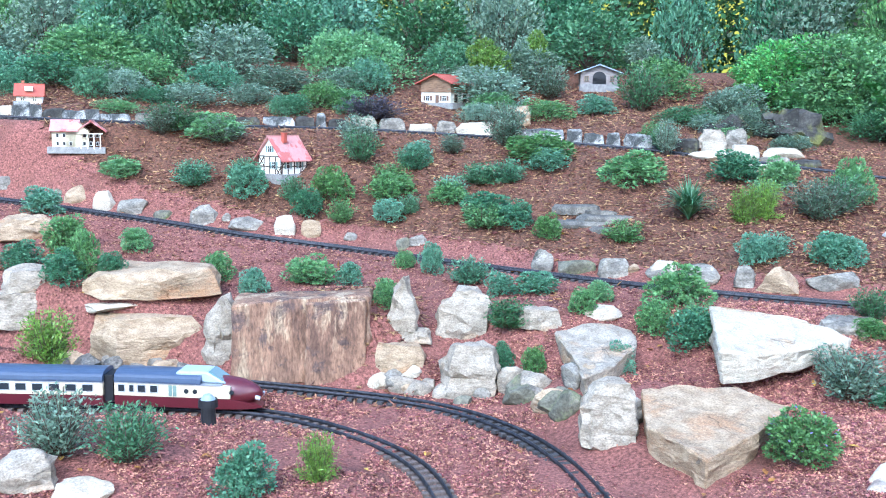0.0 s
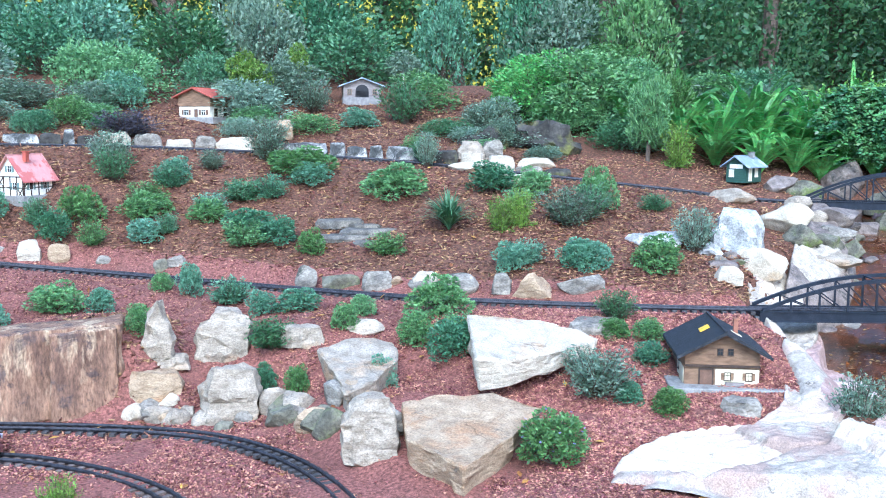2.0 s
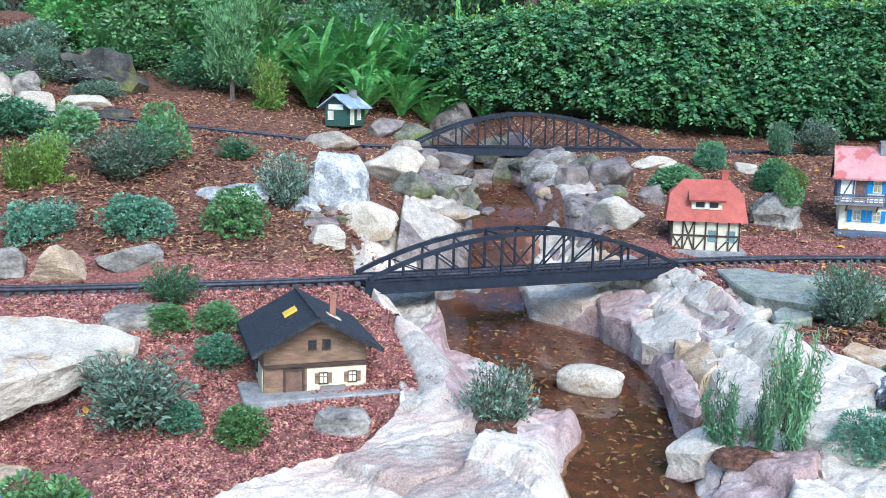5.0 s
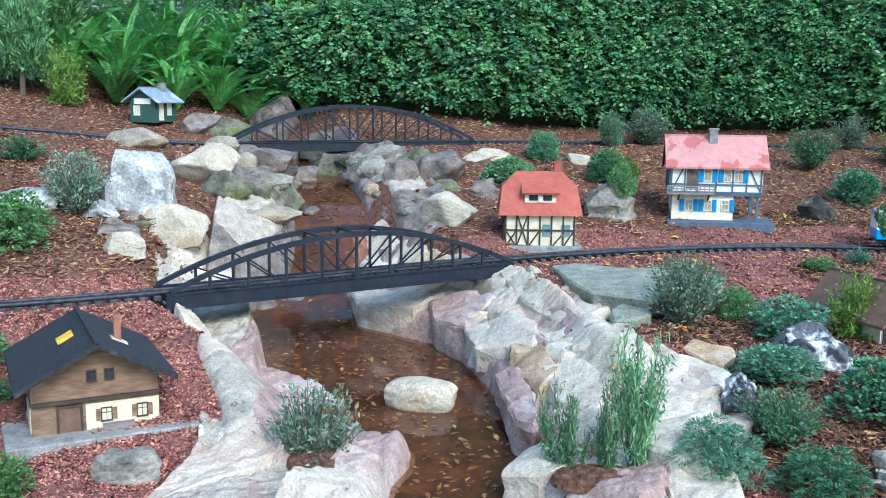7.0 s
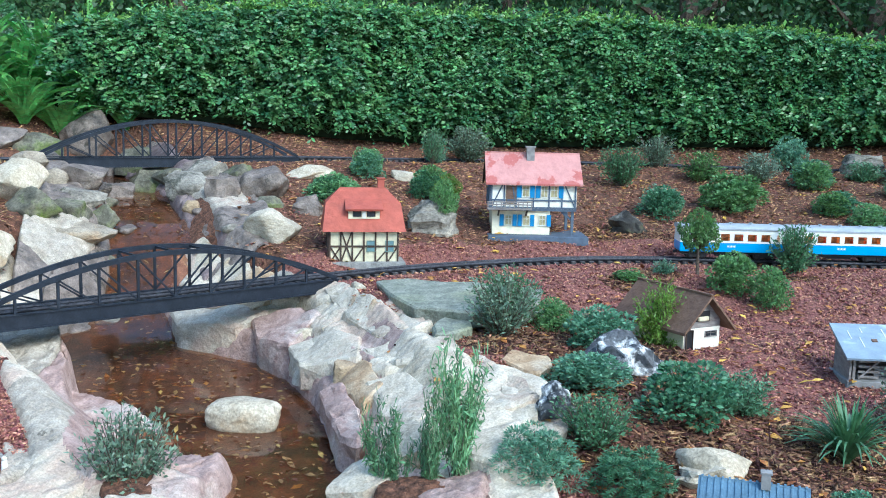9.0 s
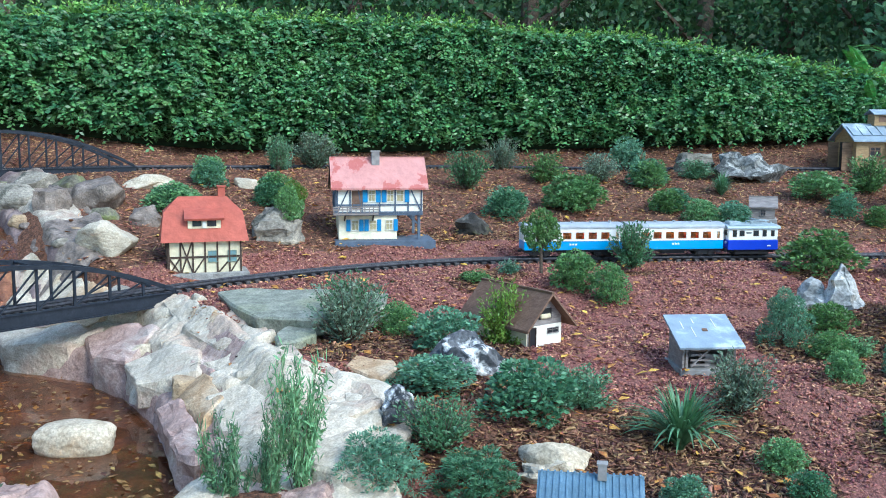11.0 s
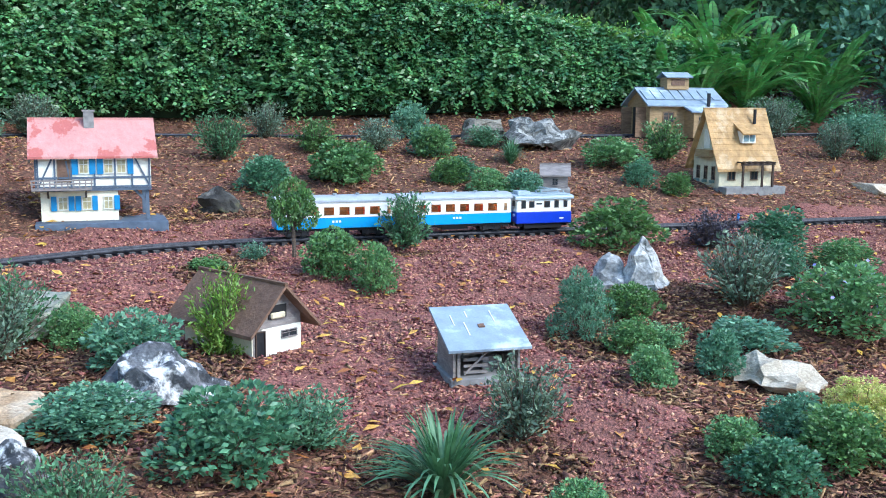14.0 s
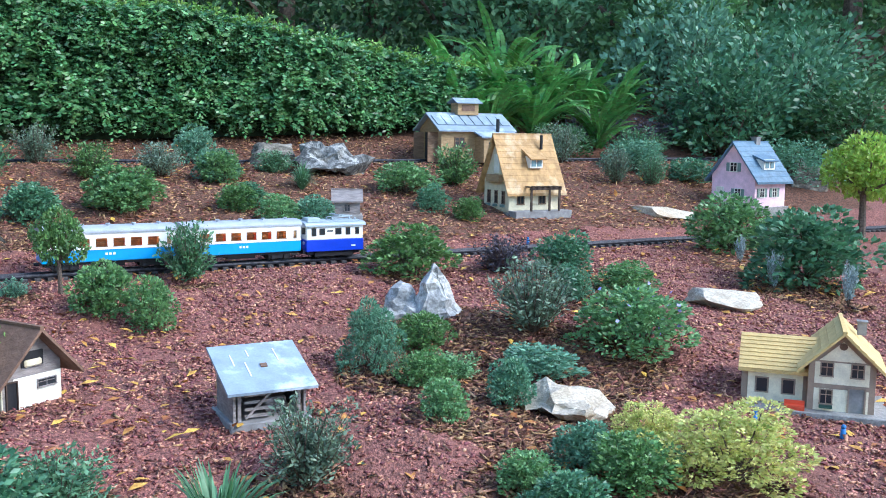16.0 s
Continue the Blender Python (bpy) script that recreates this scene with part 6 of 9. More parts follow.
def build_hedge():
    root = tagged(new("hedge"), "dense clipped green hedge behind the upper track", "hedge")
    rng = np.random.default_rng(17)
    n = 90000
    k = rng.integers(2, len(HEDGE) - 2, n)
    t = HEDGE[k + 1, :2] - HEDGE[k - 1, :2]
    t /= np.linalg.norm(t, axis=1)[:, None]
    nrm = np.stack([-t[:, 1], t[:, 0]], 1)
    h = HEDGE[k, 2]
    base = ground_height(HEDGE[:, 0], HEDGE[:, 1])[k]
    lump = np.array([0.5 * noise.noise((a * 2.2, b * 2.2, 1.0)) + 0.35 * noise.noise((a * 6, b * 6, 5.0)) for a, b in HEDGE[:, :2]])[k]
    top = rng.random(n) < 0.25
    z = np.where(top, h + rng.normal(0, 0.02, n), h * rng.uniform(0.0, 1.0, n) ** 0.85)
    bulge = 0.15 * np.array([noise.noise((a * 3, b * 3, c * 4)) for a, b, c in zip(HEDGE[k, 0], HEDGE[k, 1], z)])
    depth = np.where(top, rng.uniform(-0.28, 0.3, n), -0.27 + 0.06 * (z / h - 0.4) ** 2 + bulge + np.abs(rng.normal(0, 0.035, n)))
    p = np.c_[HEDGE[k, :2] + nrm * depth[:, None], base + z * (1 + 0.16 * lump)]
    p[:, :2] += rng.normal(0, 0.012, (n, 2))
    out = np.c_[-nrm, np.full(n, 0.3)] + 1.3 * unit(n, rng)
    way = out * np.array((1, 1, 0.5)) + np.array((0, 0, -0.25)) + 0.5 * unit(n, rng)
    ln = rng.uniform(0.022, 0.044, n)
    v, fcs = leaf_quads(p, way, out, ln, ln * rng.uniform(0.38, 0.58, n))
    tagged(from_arrays("leaves", v[np.repeat(~top, 4)], fcs[: (~top).sum()], M_HEDGE, root), kind="stuff")
    tagged(from_arrays("young_leaves", v[np.repeat(top, 4)], fcs[: top.sum()], M_HEDGE_TOP, root), kind="stuff")
    # leafy sprays that stand out of the face and hang over one another
    ns, per = 8200, 12
    k = rng.integers(2, len(HEDGE) - 2, ns)
    t = HEDGE[k + 1, :2] - HEDGE[k - 1, :2]
    t /= np.linalg.norm(t, axis=1)[:, None]
    nrm = np.stack([-t[:, 1], t[:, 0]], 1)
    z = HEDGE[k, 2] * rng.uniform(0.05, 1.02, ns) ** 0.75
    bulge = 0.12 * np.array([noise.noise((a * 3, b * 3, c * 4)) for a, b, c in zip(HEDGE[k, 0], HEDGE[k, 1], z)])
    p0 = np.c_[HEDGE[k, :2] + nrm * (-0.25 + bulge)[:, None], ground_height(HEDGE[:, 0], HEDGE[:, 1])[k] + z]
    d0 = np.c_[-nrm * rng.uniform(0.5, 1.0, ns)[:, None] + t * rng.normal(0, 0.7, ns)[:, None], rng.normal(0.15, 0.45, ns)]
    d0 /= np.linalg.norm(d0, axis=1)[:, None]
    span = rng.uniform(0.06, 0.17, ns)
    P, D = [], []
    for j in range(per):
        u = (j + 1) / per
        sag = np.c_[np.zeros((ns, 2)), -0.35 * span * u * u]
        q = np.cross(d0, np.array((0, 0, 1.0)))
        q /= np.linalg.norm(q, axis=1)[:, None]
        P.append(p0 + d0 * (span * u)[:, None] + sag)
        D.append(d0 * 0.8 + q * (0.9 if j % 2 else -0.9) + np.array((0, 0, -0.2)) + rng.normal(0, 0.2, (ns, 3)))
    P, D = np.concatenate(P), np.concatenate(D)
    ln = rng.uniform(0.022, 0.040, len(P))
    v, fcs = leaf_quads(P, D, unit(len(P), rng) * 0.7 + np.tile(np.c_[-nrm * 0.7, np.full(ns, 0.55)], (per, 1)), ln, ln * rng.uniform(0.36, 0.56, len(P)))
    tagged(from_arrays("leaf_sprays", v, fcs, M_HEDGE, root), kind="stuff")
    # inner shade put into a dark core colour, a little smaller than the leaf skin
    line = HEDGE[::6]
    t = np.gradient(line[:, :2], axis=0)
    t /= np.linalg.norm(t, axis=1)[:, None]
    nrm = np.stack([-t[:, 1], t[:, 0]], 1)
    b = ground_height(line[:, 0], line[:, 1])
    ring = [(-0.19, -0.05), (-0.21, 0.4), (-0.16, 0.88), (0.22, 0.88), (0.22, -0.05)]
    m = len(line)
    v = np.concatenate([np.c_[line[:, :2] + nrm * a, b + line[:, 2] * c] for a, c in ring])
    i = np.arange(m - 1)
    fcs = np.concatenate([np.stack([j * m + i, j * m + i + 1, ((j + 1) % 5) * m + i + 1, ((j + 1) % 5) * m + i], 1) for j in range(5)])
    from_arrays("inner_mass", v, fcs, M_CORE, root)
    # young shoots that have grown out above the clipped top
    ns, per = 900, 9
    k = rng.integers(2, len(HEDGE) - 2, ns)
    tall = rng.uniform(0.03, 0.16, ns) * rng.uniform(0.4, 1.0, ns)
    p0 = np.c_[HEDGE[k, :2] + rng.normal(0, 0.12, (ns, 2)), ground_height(HEDGE[:, 0], HEDGE[:, 1])[k] + HEDGE[k, 2] - 0.02]
    lean = np.c_[rng.normal(0, 0.45, (ns, 2)), np.ones(ns)]
    P = np.concatenate([p0 + lean * (tall * (j + 1) / per)[:, None] + rng.normal(0, 0.006, (ns, 3)) for j in range(per)])
    ln = rng.uniform(0.018, 0.036, len(P))
    v, fcs = leaf_quads(P, unit(len(P), rng) + np.array((0, 0, 0.7)), unit(len(P), rng), ln, ln * 0.45)
    tagged(from_arrays("shoot_fringe", v, fcs, M_HEDGE_TOP, root), kind="stuff")


build_hedge()


def fern_mesh(seed, fronds, mat_):
    """A sword fern in unit size: arching fronds, each a rib with a row of narrow leaflets either side."""
    rng = np.random.default_rng(seed)
    V, F, base = [], [], 0
    for i in range(fronds):
        a, reach, h = rng.uniform(0, 2 * math.pi), rng.uniform(0.2, 0.72), rng.uniform(0.5, 1.0)
        n = 34
        t = np.linspace(0.1, 1, n)
        c = np.stack([math.cos(a) * reach * t**1.5, math.sin(a) * reach * t**1.5, h * (1.12 * t - 0.5 * reach / 0.6 * t**3)], 1)
        tan = np.gradient(c, axis=0)
        tan /= np.linalg.norm(tan, axis=1)[:, None]
        twist = rng.uniform(-0.8, 0.8)
        side = np.tile(np.array((-math.sin(a + twist), math.cos(a + twist), rng.uniform(-0.25, 0.25))), (n, 1))
        nrm = np.cross(tan, side)
        ln = 0.052 * np.sin(np.pi * np.clip(0.14 + t * 0.84, 0, 1)) ** 0.55 + 0.006
        for sg in (-1, 1):
            v, f = leaf_quads(c, sg * side + 0.35 * tan + 0.25 * nrm * rng.uniform(-0.4, 1.0), nrm + rng.normal(0, 0.12, (n, 3)), ln, np.full(n, 0.042))
            V.append(v)
            F.append(f + base)
            base += len(v)
    return leaf_mesh("frond_crown", np.concatenate(V), np.concatenate(F), mat_)


FERNS = [fern_mesh(1, 24, M_FERN), fern_mesh(2, 28, M_FERN), fern_mesh(3, 24, M_FERN)]


def fern(x, y, w, h, k):
    root = thing("fern", x, y, gz(x, y) - 0.01, k * 71 % 360, "tall green sword fern with arching fronds", "fern", "ferns")
    root.matrix_basis = root.matrix_basis @ Matrix.Diagonal((w, w, h, 1))
    ob = new("frond_crown", FERNS[k % 3])
    ob.parent = root


FERN_ROWS = [(4.25, 3.87, 0.48, 0.42), (4.42, 3.74, 0.42, 0.36), (4.18, 3.98, 0.5, 0.5), (3.98, 4.03, 0.52, 0.36), (4.12, 4.06, 0.55, 0.45), (4.28, 4.02, 0.5, 0.5), (4.05, 4.2, 0.6, 0.6), (4.35, 4.2, 0.6, 0.66), (3.35, 4.3, 0.55, 0.42), (3.55, 4.12, 0.5, 0.36), (3.78, 4.06, 0.5, 0.36), (3.6, 4.5, 0.65, 0.55), (3.95, 4.3, 0.55, 0.45), (3.25, 4.55, 0.6, 0.5), (3.9, 4.65, 0.7, 0.65), (4.2, 4.4, 0.6, 0.5),
             (3.45, 4.42, 0.5, 0.5), (3.7, 4.28, 0.5, 0.42), (3.85, 4.5, 0.6, 0.55), (4.1, 4.15, 0.45, 0.35), (3.1, 4.95, 0.6, 0.5), (3.5, 4.9, 0.7, 0.6),
             (7.35, -0.8, 0.6, 0.5), (7.5, -1.1, 0.7, 0.55), (7.75, -0.75, 0.7, 0.6), (7.4, -1.5, 0.6, 0.45), (7.9, -1.25, 0.8, 0.7), (7.85, -1.7, 0.7, 0.6), (8.3, -1.0, 0.9, 0.8),
             (7.5, -0.6, 0.7, 0.5), (7.65, -0.95, 0.8, 0.6), (7.8, -1.2, 0.7, 0.6), (7.95, -0.6, 0.8, 0.7), (8.0, -1.5, 0.8, 0.65)]
for k_, r_ in enumerate(FERN_ROWS):
    fern(*r_, k_)


def big_bush(seed, leaves, size, mat_, clumps=16):
    return clump_plant(seed, clumps, leaves, size, mat_, 0.55, 1.0, 0.85, 0.1, 0.5, 0.24)


BIG = {}


def background_shrub(x, y, w, h, k, kind):
    if kind not in BIG:
        m = {"mid": M_GREEN, "dark": M_GREEN_D, "grey": M_GREEN_G, "blue": M_GREEN_B, "wood": M_BACK}[kind]
        BIG[kind] = [big_bush(s, 3800, 0.055, m, 26) for s in (5 + len(BIG) * 3, 6 + len(BIG) * 3)]
    root = thing("background_shrub", x, y, gz(x, y) - 0.02, k * 83 % 360, "large leafy green shrub at the edge of the wood", "shrub", "background shrubs")
    root.matrix_basis = root.matrix_basis @ Matrix.Diagonal((w, w, h, 1))
    for me in BIG[kind][k % 2]:
        ob = new(me.name.split(".")[0], me)
        ob.parent = root


_rb = random.Random(21)
_k = 0
HILL_HOUSES = ((0.32, 5.89), (1.52, 6.12), (-2.28, 5.46), (-0.9, 5.7))
for row_, (lo_, hi_, off_) in enumerate(((0.08, 0.16, 0.42), (0.13, 0.24, 0.62), (0.2, 0.34, 0.9), (0.3, 0.45, 1.3), (0.5, 0.8, 2.0), (0.8, 1.3, 2.8))):
    up_ = offset_line(UPPER, off_)
    s_ = 10
    while s_ < 375:
        x_, y_ = up_[s_, :2]
        # open ground is kept before each hillside house
        hid_ = any(0 < (hx - x_) * (hx + 0.6) + (hy - y_) * (hy + 0.9) and abs((x_ + 0.6) * (hy + 0.9) - (y_ + 0.9) * (hx + 0.6)) / math.hypot(hx + 0.6, hy + 0.9) < 0.34 for hx, hy in HILL_HOUSES[:3])
        w_ = _rb.uniform(0.3, 0.55) * (0.62 + 0.22 * row_)
        near_ = any(math.hypot(x_ - a, y_ - b) < 0.36 for a, b in HILL_HOUSES[:3]) or math.hypot(x_ - 1.56, y_ - 6.23) < 0.45
        if not hid_ and not near_ and not (x_ > 2.3 and row_ < 5) and (row_ > 0 or _rb.random() < 0.6):
            background_shrub(x_ + _rb.uniform(-0.15, 0.15), y_ + _rb.uniform(-0.1, 0.1), w_, _rb.uniform(lo_, hi_), _k, ("mid", "grey", "grey", "blue", "dark", "mid")[_rb.randrange(6)])
        _k += 1
        s_ += int(w_ * 0.8 / 0.02)
for x_, y_, w_, h_, c_ in ((7.6, -2.4, 0.9, 0.75, "blue"), (8.0, -2.9, 1.1, 0.9, "blue"), (7.5, -3.2, 0.9, 0.6, "dark"), (8.6, -2.4, 1.0, 1.0, "blue"), (8.9, -3.4, 1.2, 1.0, "blue"), (7.0, -2.6, 0.5, 0.28, "blue"),
                           (6.9, -1.6, 0.36, 0.22, "blue"), (7.2, -1.2, 0.4, 0.24, "dark"), (9.3, -2.6, 1.3, 1.2, "mid"), (9.6, -1.4, 1.3, 1.2, "dark")):
    _k += 1
    background_shrub(x_, y_, w_, h_, _k, c_)


# undergrowth on the slope between the wood and the ferns
_span = [i for i in range(len(UPPER)) if 2.0 < UPPER[i, 0] < 3.5]
for i_ in range(40):
    s_ = _span[_rb.randrange(len(_span))]
    o_ = _rb.uniform(0.75, 2.3)
    x_, y_ = offset_line(UPPER, o_)[s_, :2]
    if math.hypot(x_ - 3.7, y_ - 4.35) > 0.6 and math.hypot(x_ - 2.05, y_ - 4.95) > 0.5 and math.hypot(x_ - 2.4, y_ - 4.8) > 0.5 and math.hypot(x_ - 1.56, y_ - 6.2) > 0.7:
        background_shrub(x_, y_, _rb.uniform(0.3, 0.5) * (0.7 + 0.3 * o_), _rb.uniform(0.15, 0.28) * (0.6 + 0.5 * o_), i_, ("mid", "dark", "grey", "blue", "mid")[_rb.randrange(5)])


def wood_tree(seed):
    rng = np.random.default_rng(seed)
    n, c = 9000, 30
    cs = np.c_[rng.uniform(-1.1, 1.1, c), rng.uniform(-1.1, 1.1, c), rng.uniform(0.7, 4.2, c)]
    k = rng.integers(0, c, n)
    d = unit(n, rng)
    p = cs[k] + d * (0.62 * rng.uniform(0.3, 1.0, n) ** 0.6)[:, None]
    ln = rng.uniform(0.05, 0.095, n)
    v, fcs = leaf_quads(p, d + unit(n, rng), unit(n, rng) + np.array((0, 0, 0.4)), ln, ln * 0.55)
    bm = bmesh.new()
    rod(bm, (0, 0, -0.3), (0.1, 0.05, 2.2), 0.11, 0.07, 8)
    for q in cs[:12]:
        rod(bm, (0.08, 0.04, min(q[2] * 0.6, 2.1)), tuple(q), 0.04, 0.012, 5)
    me = bpy.data.meshes.new("trunk")
    bm.to_mesh(me)
    bm.free()
    me.materials.append(M_BARK)
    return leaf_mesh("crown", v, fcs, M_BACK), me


WOOD = [wood_tree(s) for s in (1, 2, 3)]
_t = 0
for row_ in (0, 1):
    for i_ in range(17):
        a_ = math.radians(128 - i_ * 9.6 - row_ * 4.5)
        r_ = 10.2 + row_ * 1.7 + _rb.uniform(-0.4, 0.4)
        x_, y_ = 0.4 + r_ * math.cos(a_), 0.2 + r_ * math.sin(a_)
        root_ = thing("wood_tree", x_, y_, gz(x_, y_) - 0.1 if abs(x_) < 8 and y_ < 7 else 1.2, _t * 77 % 360, "dark leafy tree in the shaded wood", "tree", "wood trees")
        for me_ in WOOD[_t % 3]:
            new(me_.name.split(".")[0], me_).parent = root_
        _t += 1

# added glowing sheet for the morning sunlight far behind the wood
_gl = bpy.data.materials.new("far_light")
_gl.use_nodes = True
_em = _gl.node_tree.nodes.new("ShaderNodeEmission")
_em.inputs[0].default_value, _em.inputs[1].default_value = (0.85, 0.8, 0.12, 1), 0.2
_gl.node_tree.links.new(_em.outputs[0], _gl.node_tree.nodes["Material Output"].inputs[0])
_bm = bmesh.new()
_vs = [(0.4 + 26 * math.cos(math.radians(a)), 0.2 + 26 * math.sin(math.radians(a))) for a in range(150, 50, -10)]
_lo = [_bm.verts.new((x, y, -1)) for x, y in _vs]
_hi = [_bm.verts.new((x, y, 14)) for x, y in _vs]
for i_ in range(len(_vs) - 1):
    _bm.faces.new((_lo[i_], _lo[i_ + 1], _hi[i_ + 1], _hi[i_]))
tagged(link_mesh("backdrop", _bm, _gl), "glowing yellow-green sheet standing in for sunlight behind the wood", "backdrop", kind="structure")

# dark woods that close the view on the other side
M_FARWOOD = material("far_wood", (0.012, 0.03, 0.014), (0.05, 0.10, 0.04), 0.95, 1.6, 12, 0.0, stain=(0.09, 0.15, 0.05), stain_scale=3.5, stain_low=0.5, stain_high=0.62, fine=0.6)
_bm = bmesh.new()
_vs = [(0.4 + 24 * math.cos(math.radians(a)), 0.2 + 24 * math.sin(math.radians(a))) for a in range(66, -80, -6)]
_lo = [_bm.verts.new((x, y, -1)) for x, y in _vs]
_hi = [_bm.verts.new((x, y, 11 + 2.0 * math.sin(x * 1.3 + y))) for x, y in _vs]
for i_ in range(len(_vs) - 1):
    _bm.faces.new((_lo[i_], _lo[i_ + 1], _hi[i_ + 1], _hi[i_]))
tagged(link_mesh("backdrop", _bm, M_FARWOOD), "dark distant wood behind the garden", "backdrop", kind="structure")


# ---- paints for models ----
def paint(name, c, rough=0.5, var=0.12, scale=40.0, bump=0.08, metal=0.0, stain=None, sl=0.55, sh=0.75, ss=9.0, stretch=(1, 1, 1), spec=0.35):
    lo, hi = [max(v * (1 - var), 0) for v in c], [min(v * (1 + var), 1) for v in c]
    return material(name, lo, hi, rough, scale, 5, bump, metal=metal, stain=stain, stain_scale=ss, stain_low=sl, stain_high=sh, stretch=stretch, spec=spec, fine=0.1)


P_CREAM = paint("cream_plaster", (0.62, 0.55, 0.38), 0.8, stain=(0.40, 0.33, 0.22))
P_WHITE = paint("white_plaster", (0.74, 0.70, 0.60), 0.8, stain=(0.55, 0.50, 0.41), sl=0.6, sh=0.75)
P_PINK = paint("pink_plaster", (0.76, 0.53, 0.60), 0.8, stain=(0.62, 0.40, 0.44))
P_WOOD = paint("brown_boards", (0.20, 0.12, 0.07), 0.75, 0.3, 30, 0.4, stain=(0.27, 0.18, 0.11), stretch=(1, 1, 4))
P_DARKWOOD = paint("dark_timber", (0.055, 0.035, 0.025), 0.7, 0.3)
P_TAN = paint("tan_boards", (0.33, 0.22, 0.11), 0.75, 0.2, 30, 0.3, stretch=(1, 1, 4))
P_GREYWOOD = paint("grey_boards", (0.23, 0.20, 0.185), 0.8, 0.25, 30, 0.4, stretch=(1, 1, 4))
P_BLACKROOF = paint("black_roof", (0.022, 0.024, 0.028), 0.75, 0.35, 60, 0.5, stain=(0.07, 0.07, 0.07), sl=0.62, sh=0.7)
P_REDROOF = paint("red_roof", (0.36, 0.085, 0.055), 0.65, 0.15, 30, 0.3, stain=(0.27, 0.075, 0.055))
P_FADEROOF = paint("faded_red_roof", (0.50, 0.235, 0.205), 0.6, 0.1, 30, 0.3, stain=(0.40, 0.115, 0.095), sl=0.53, sh=0.56, ss=9, stretch=(1, 1, 0.5))
P_BROWNROOF = paint("brown_roof", (0.15, 0.085, 0.055), 0.7, 0.2, 40, 0.4, stain=(0.22, 0.13, 0.09))
P_GREYROOF = paint("grey_metal_roof", (0.24, 0.295, 0.345), 0.5, 0.12, 25, 0.1, stain=(0.46, 0.52, 0.56), ss=6, sl=0.52, sh=0.62)
P_BLUEROOF = paint("blue_grey_roof", (0.10, 0.17, 0.23), 0.6, 0.2, 30, 0.3, stain=(0.20, 0.27, 0.32))
P_TANROOF = paint("tan_shingle_roof", (0.40, 0.24, 0.095), 0.7, 0.25, 30, 0.4, stain=(0.55, 0.42, 0.26), sl=0.52, sh=0.66, ss=7)
P_YELROOF = paint("yellow_tile_roof", (0.55, 0.39, 0.15), 0.6, 0.12, 30, 0.3)
P_SLATE = paint("slate_blue_timber", (0.085, 0.11, 0.15), 0.7, 0.2, stain=(0.14, 0.16, 0.19))
P_CREAMWHITE = paint("cream_white_plaster", (0.76, 0.68, 0.50), 0.8, stain=(0.60, 0.48, 0.33), sl=0.58, sh=0.75)
P_CURTAIN = paint("curtained_pane", (0.36, 0.31, 0.17), 0.35, 0.35, 60)
P_BLUE = paint("blue_shutter", (0.02, 0.20, 0.42), 0.5)
P_GREENSH = paint("grey_green_shutter", (0.16, 0.23, 0.20), 0.6)
P_GREENHUT = paint("dark_green_boards", (0.03, 0.075, 0.055), 0.6, 0.2, stretch=(1, 1, 4))
P_BRICK = paint("chimney_brick", (0.30, 0.13, 0.08), 0.8, 0.25)
P_GREYSTONE = paint("grey_stone", (0.22, 0.21, 0.20), 0.85, 0.25, stain=(0.33, 0.31, 0.28))
P_FRAME = paint("window_frame", (0.66, 0.64, 0.56), 0.5)
P_BROWNFRAME = paint("brown_frame", (0.16, 0.10, 0.06), 0.6)
P_TRIM = paint("taupe_trim", (0.30, 0.22, 0.16), 0.7)
P_YELLOW = paint("yellow_skylight", (0.65, 0.42, 0.05), 0.5)
P_LIGHTBLUE = paint("light_blue_enamel", (0.02, 0.30, 0.66), 0.3, 0.05, spec=0.5)
P_DEEPBLUE = paint("deep_blue_enamel", (0.012, 0.045, 0.46), 0.3, 0.05, spec=0.5)
P_COACHWHITE = paint("coach_white", (0.78, 0.77, 0.72), 0.35, 0.03, spec=0.5)
P_COACHROOF = paint("coach_roof", (0.34, 0.37, 0.40), 0.5, 0.1)
P_BLACK = paint("black_iron", (0.015, 0.015, 0.017), 0.5, 0.2)
P_MAROON = paint("maroon_enamel", (0.085, 0.012, 0.018), 0.3, 0.06, spec=0.5)
P_RCREAM = paint("railcar_cream", (0.52, 0.45, 0.31), 0.35, 0.04, spec=0.5)
P_RBLUE = paint("railcar_roof", (0.055, 0.075, 0.12), 0.4, 0.08)
P_SILVER = paint("silver", (0.55, 0.57, 0.60), 0.3, 0.05, metal=0.6)
P_PALEBLUE = paint("pale_blue", (0.34, 0.40, 0.43), 0.4, 0.06)
P_ORANGE = paint("orange_seat", (0.60, 0.22, 0.07), 0.7)
P_ORANGEWALL = paint("interior_wall", (0.40, 0.22, 0.10), 0.7)
P_BLUETOY = paint("blue_figure", (0.03, 0.16, 0.40), 0.5)
P_WHITETOY = paint("white_figure", (0.7, 0.69, 0.66), 0.6)
P_REDTOY = paint("red_toy", (0.55, 0.07, 0.03), 0.5)


def glass(name, c, rough=0.08):
    m = bpy.data.materials.new(name)
    m.use_nodes = True
    b = m.node_tree.nodes["Principled BSDF"]
    b.inputs["Base Color"].default_value = rgba(c)
    b.inputs["Roughness"].default_value = rough
    b.inputs["Specular IOR Level"].default_value = 0.6
    return m


G_DARK = glass("dark_pane", (0.025, 0.03, 0.035))
G_BLUE = glass("bluish_pane", (0.16, 0.26, 0.28))


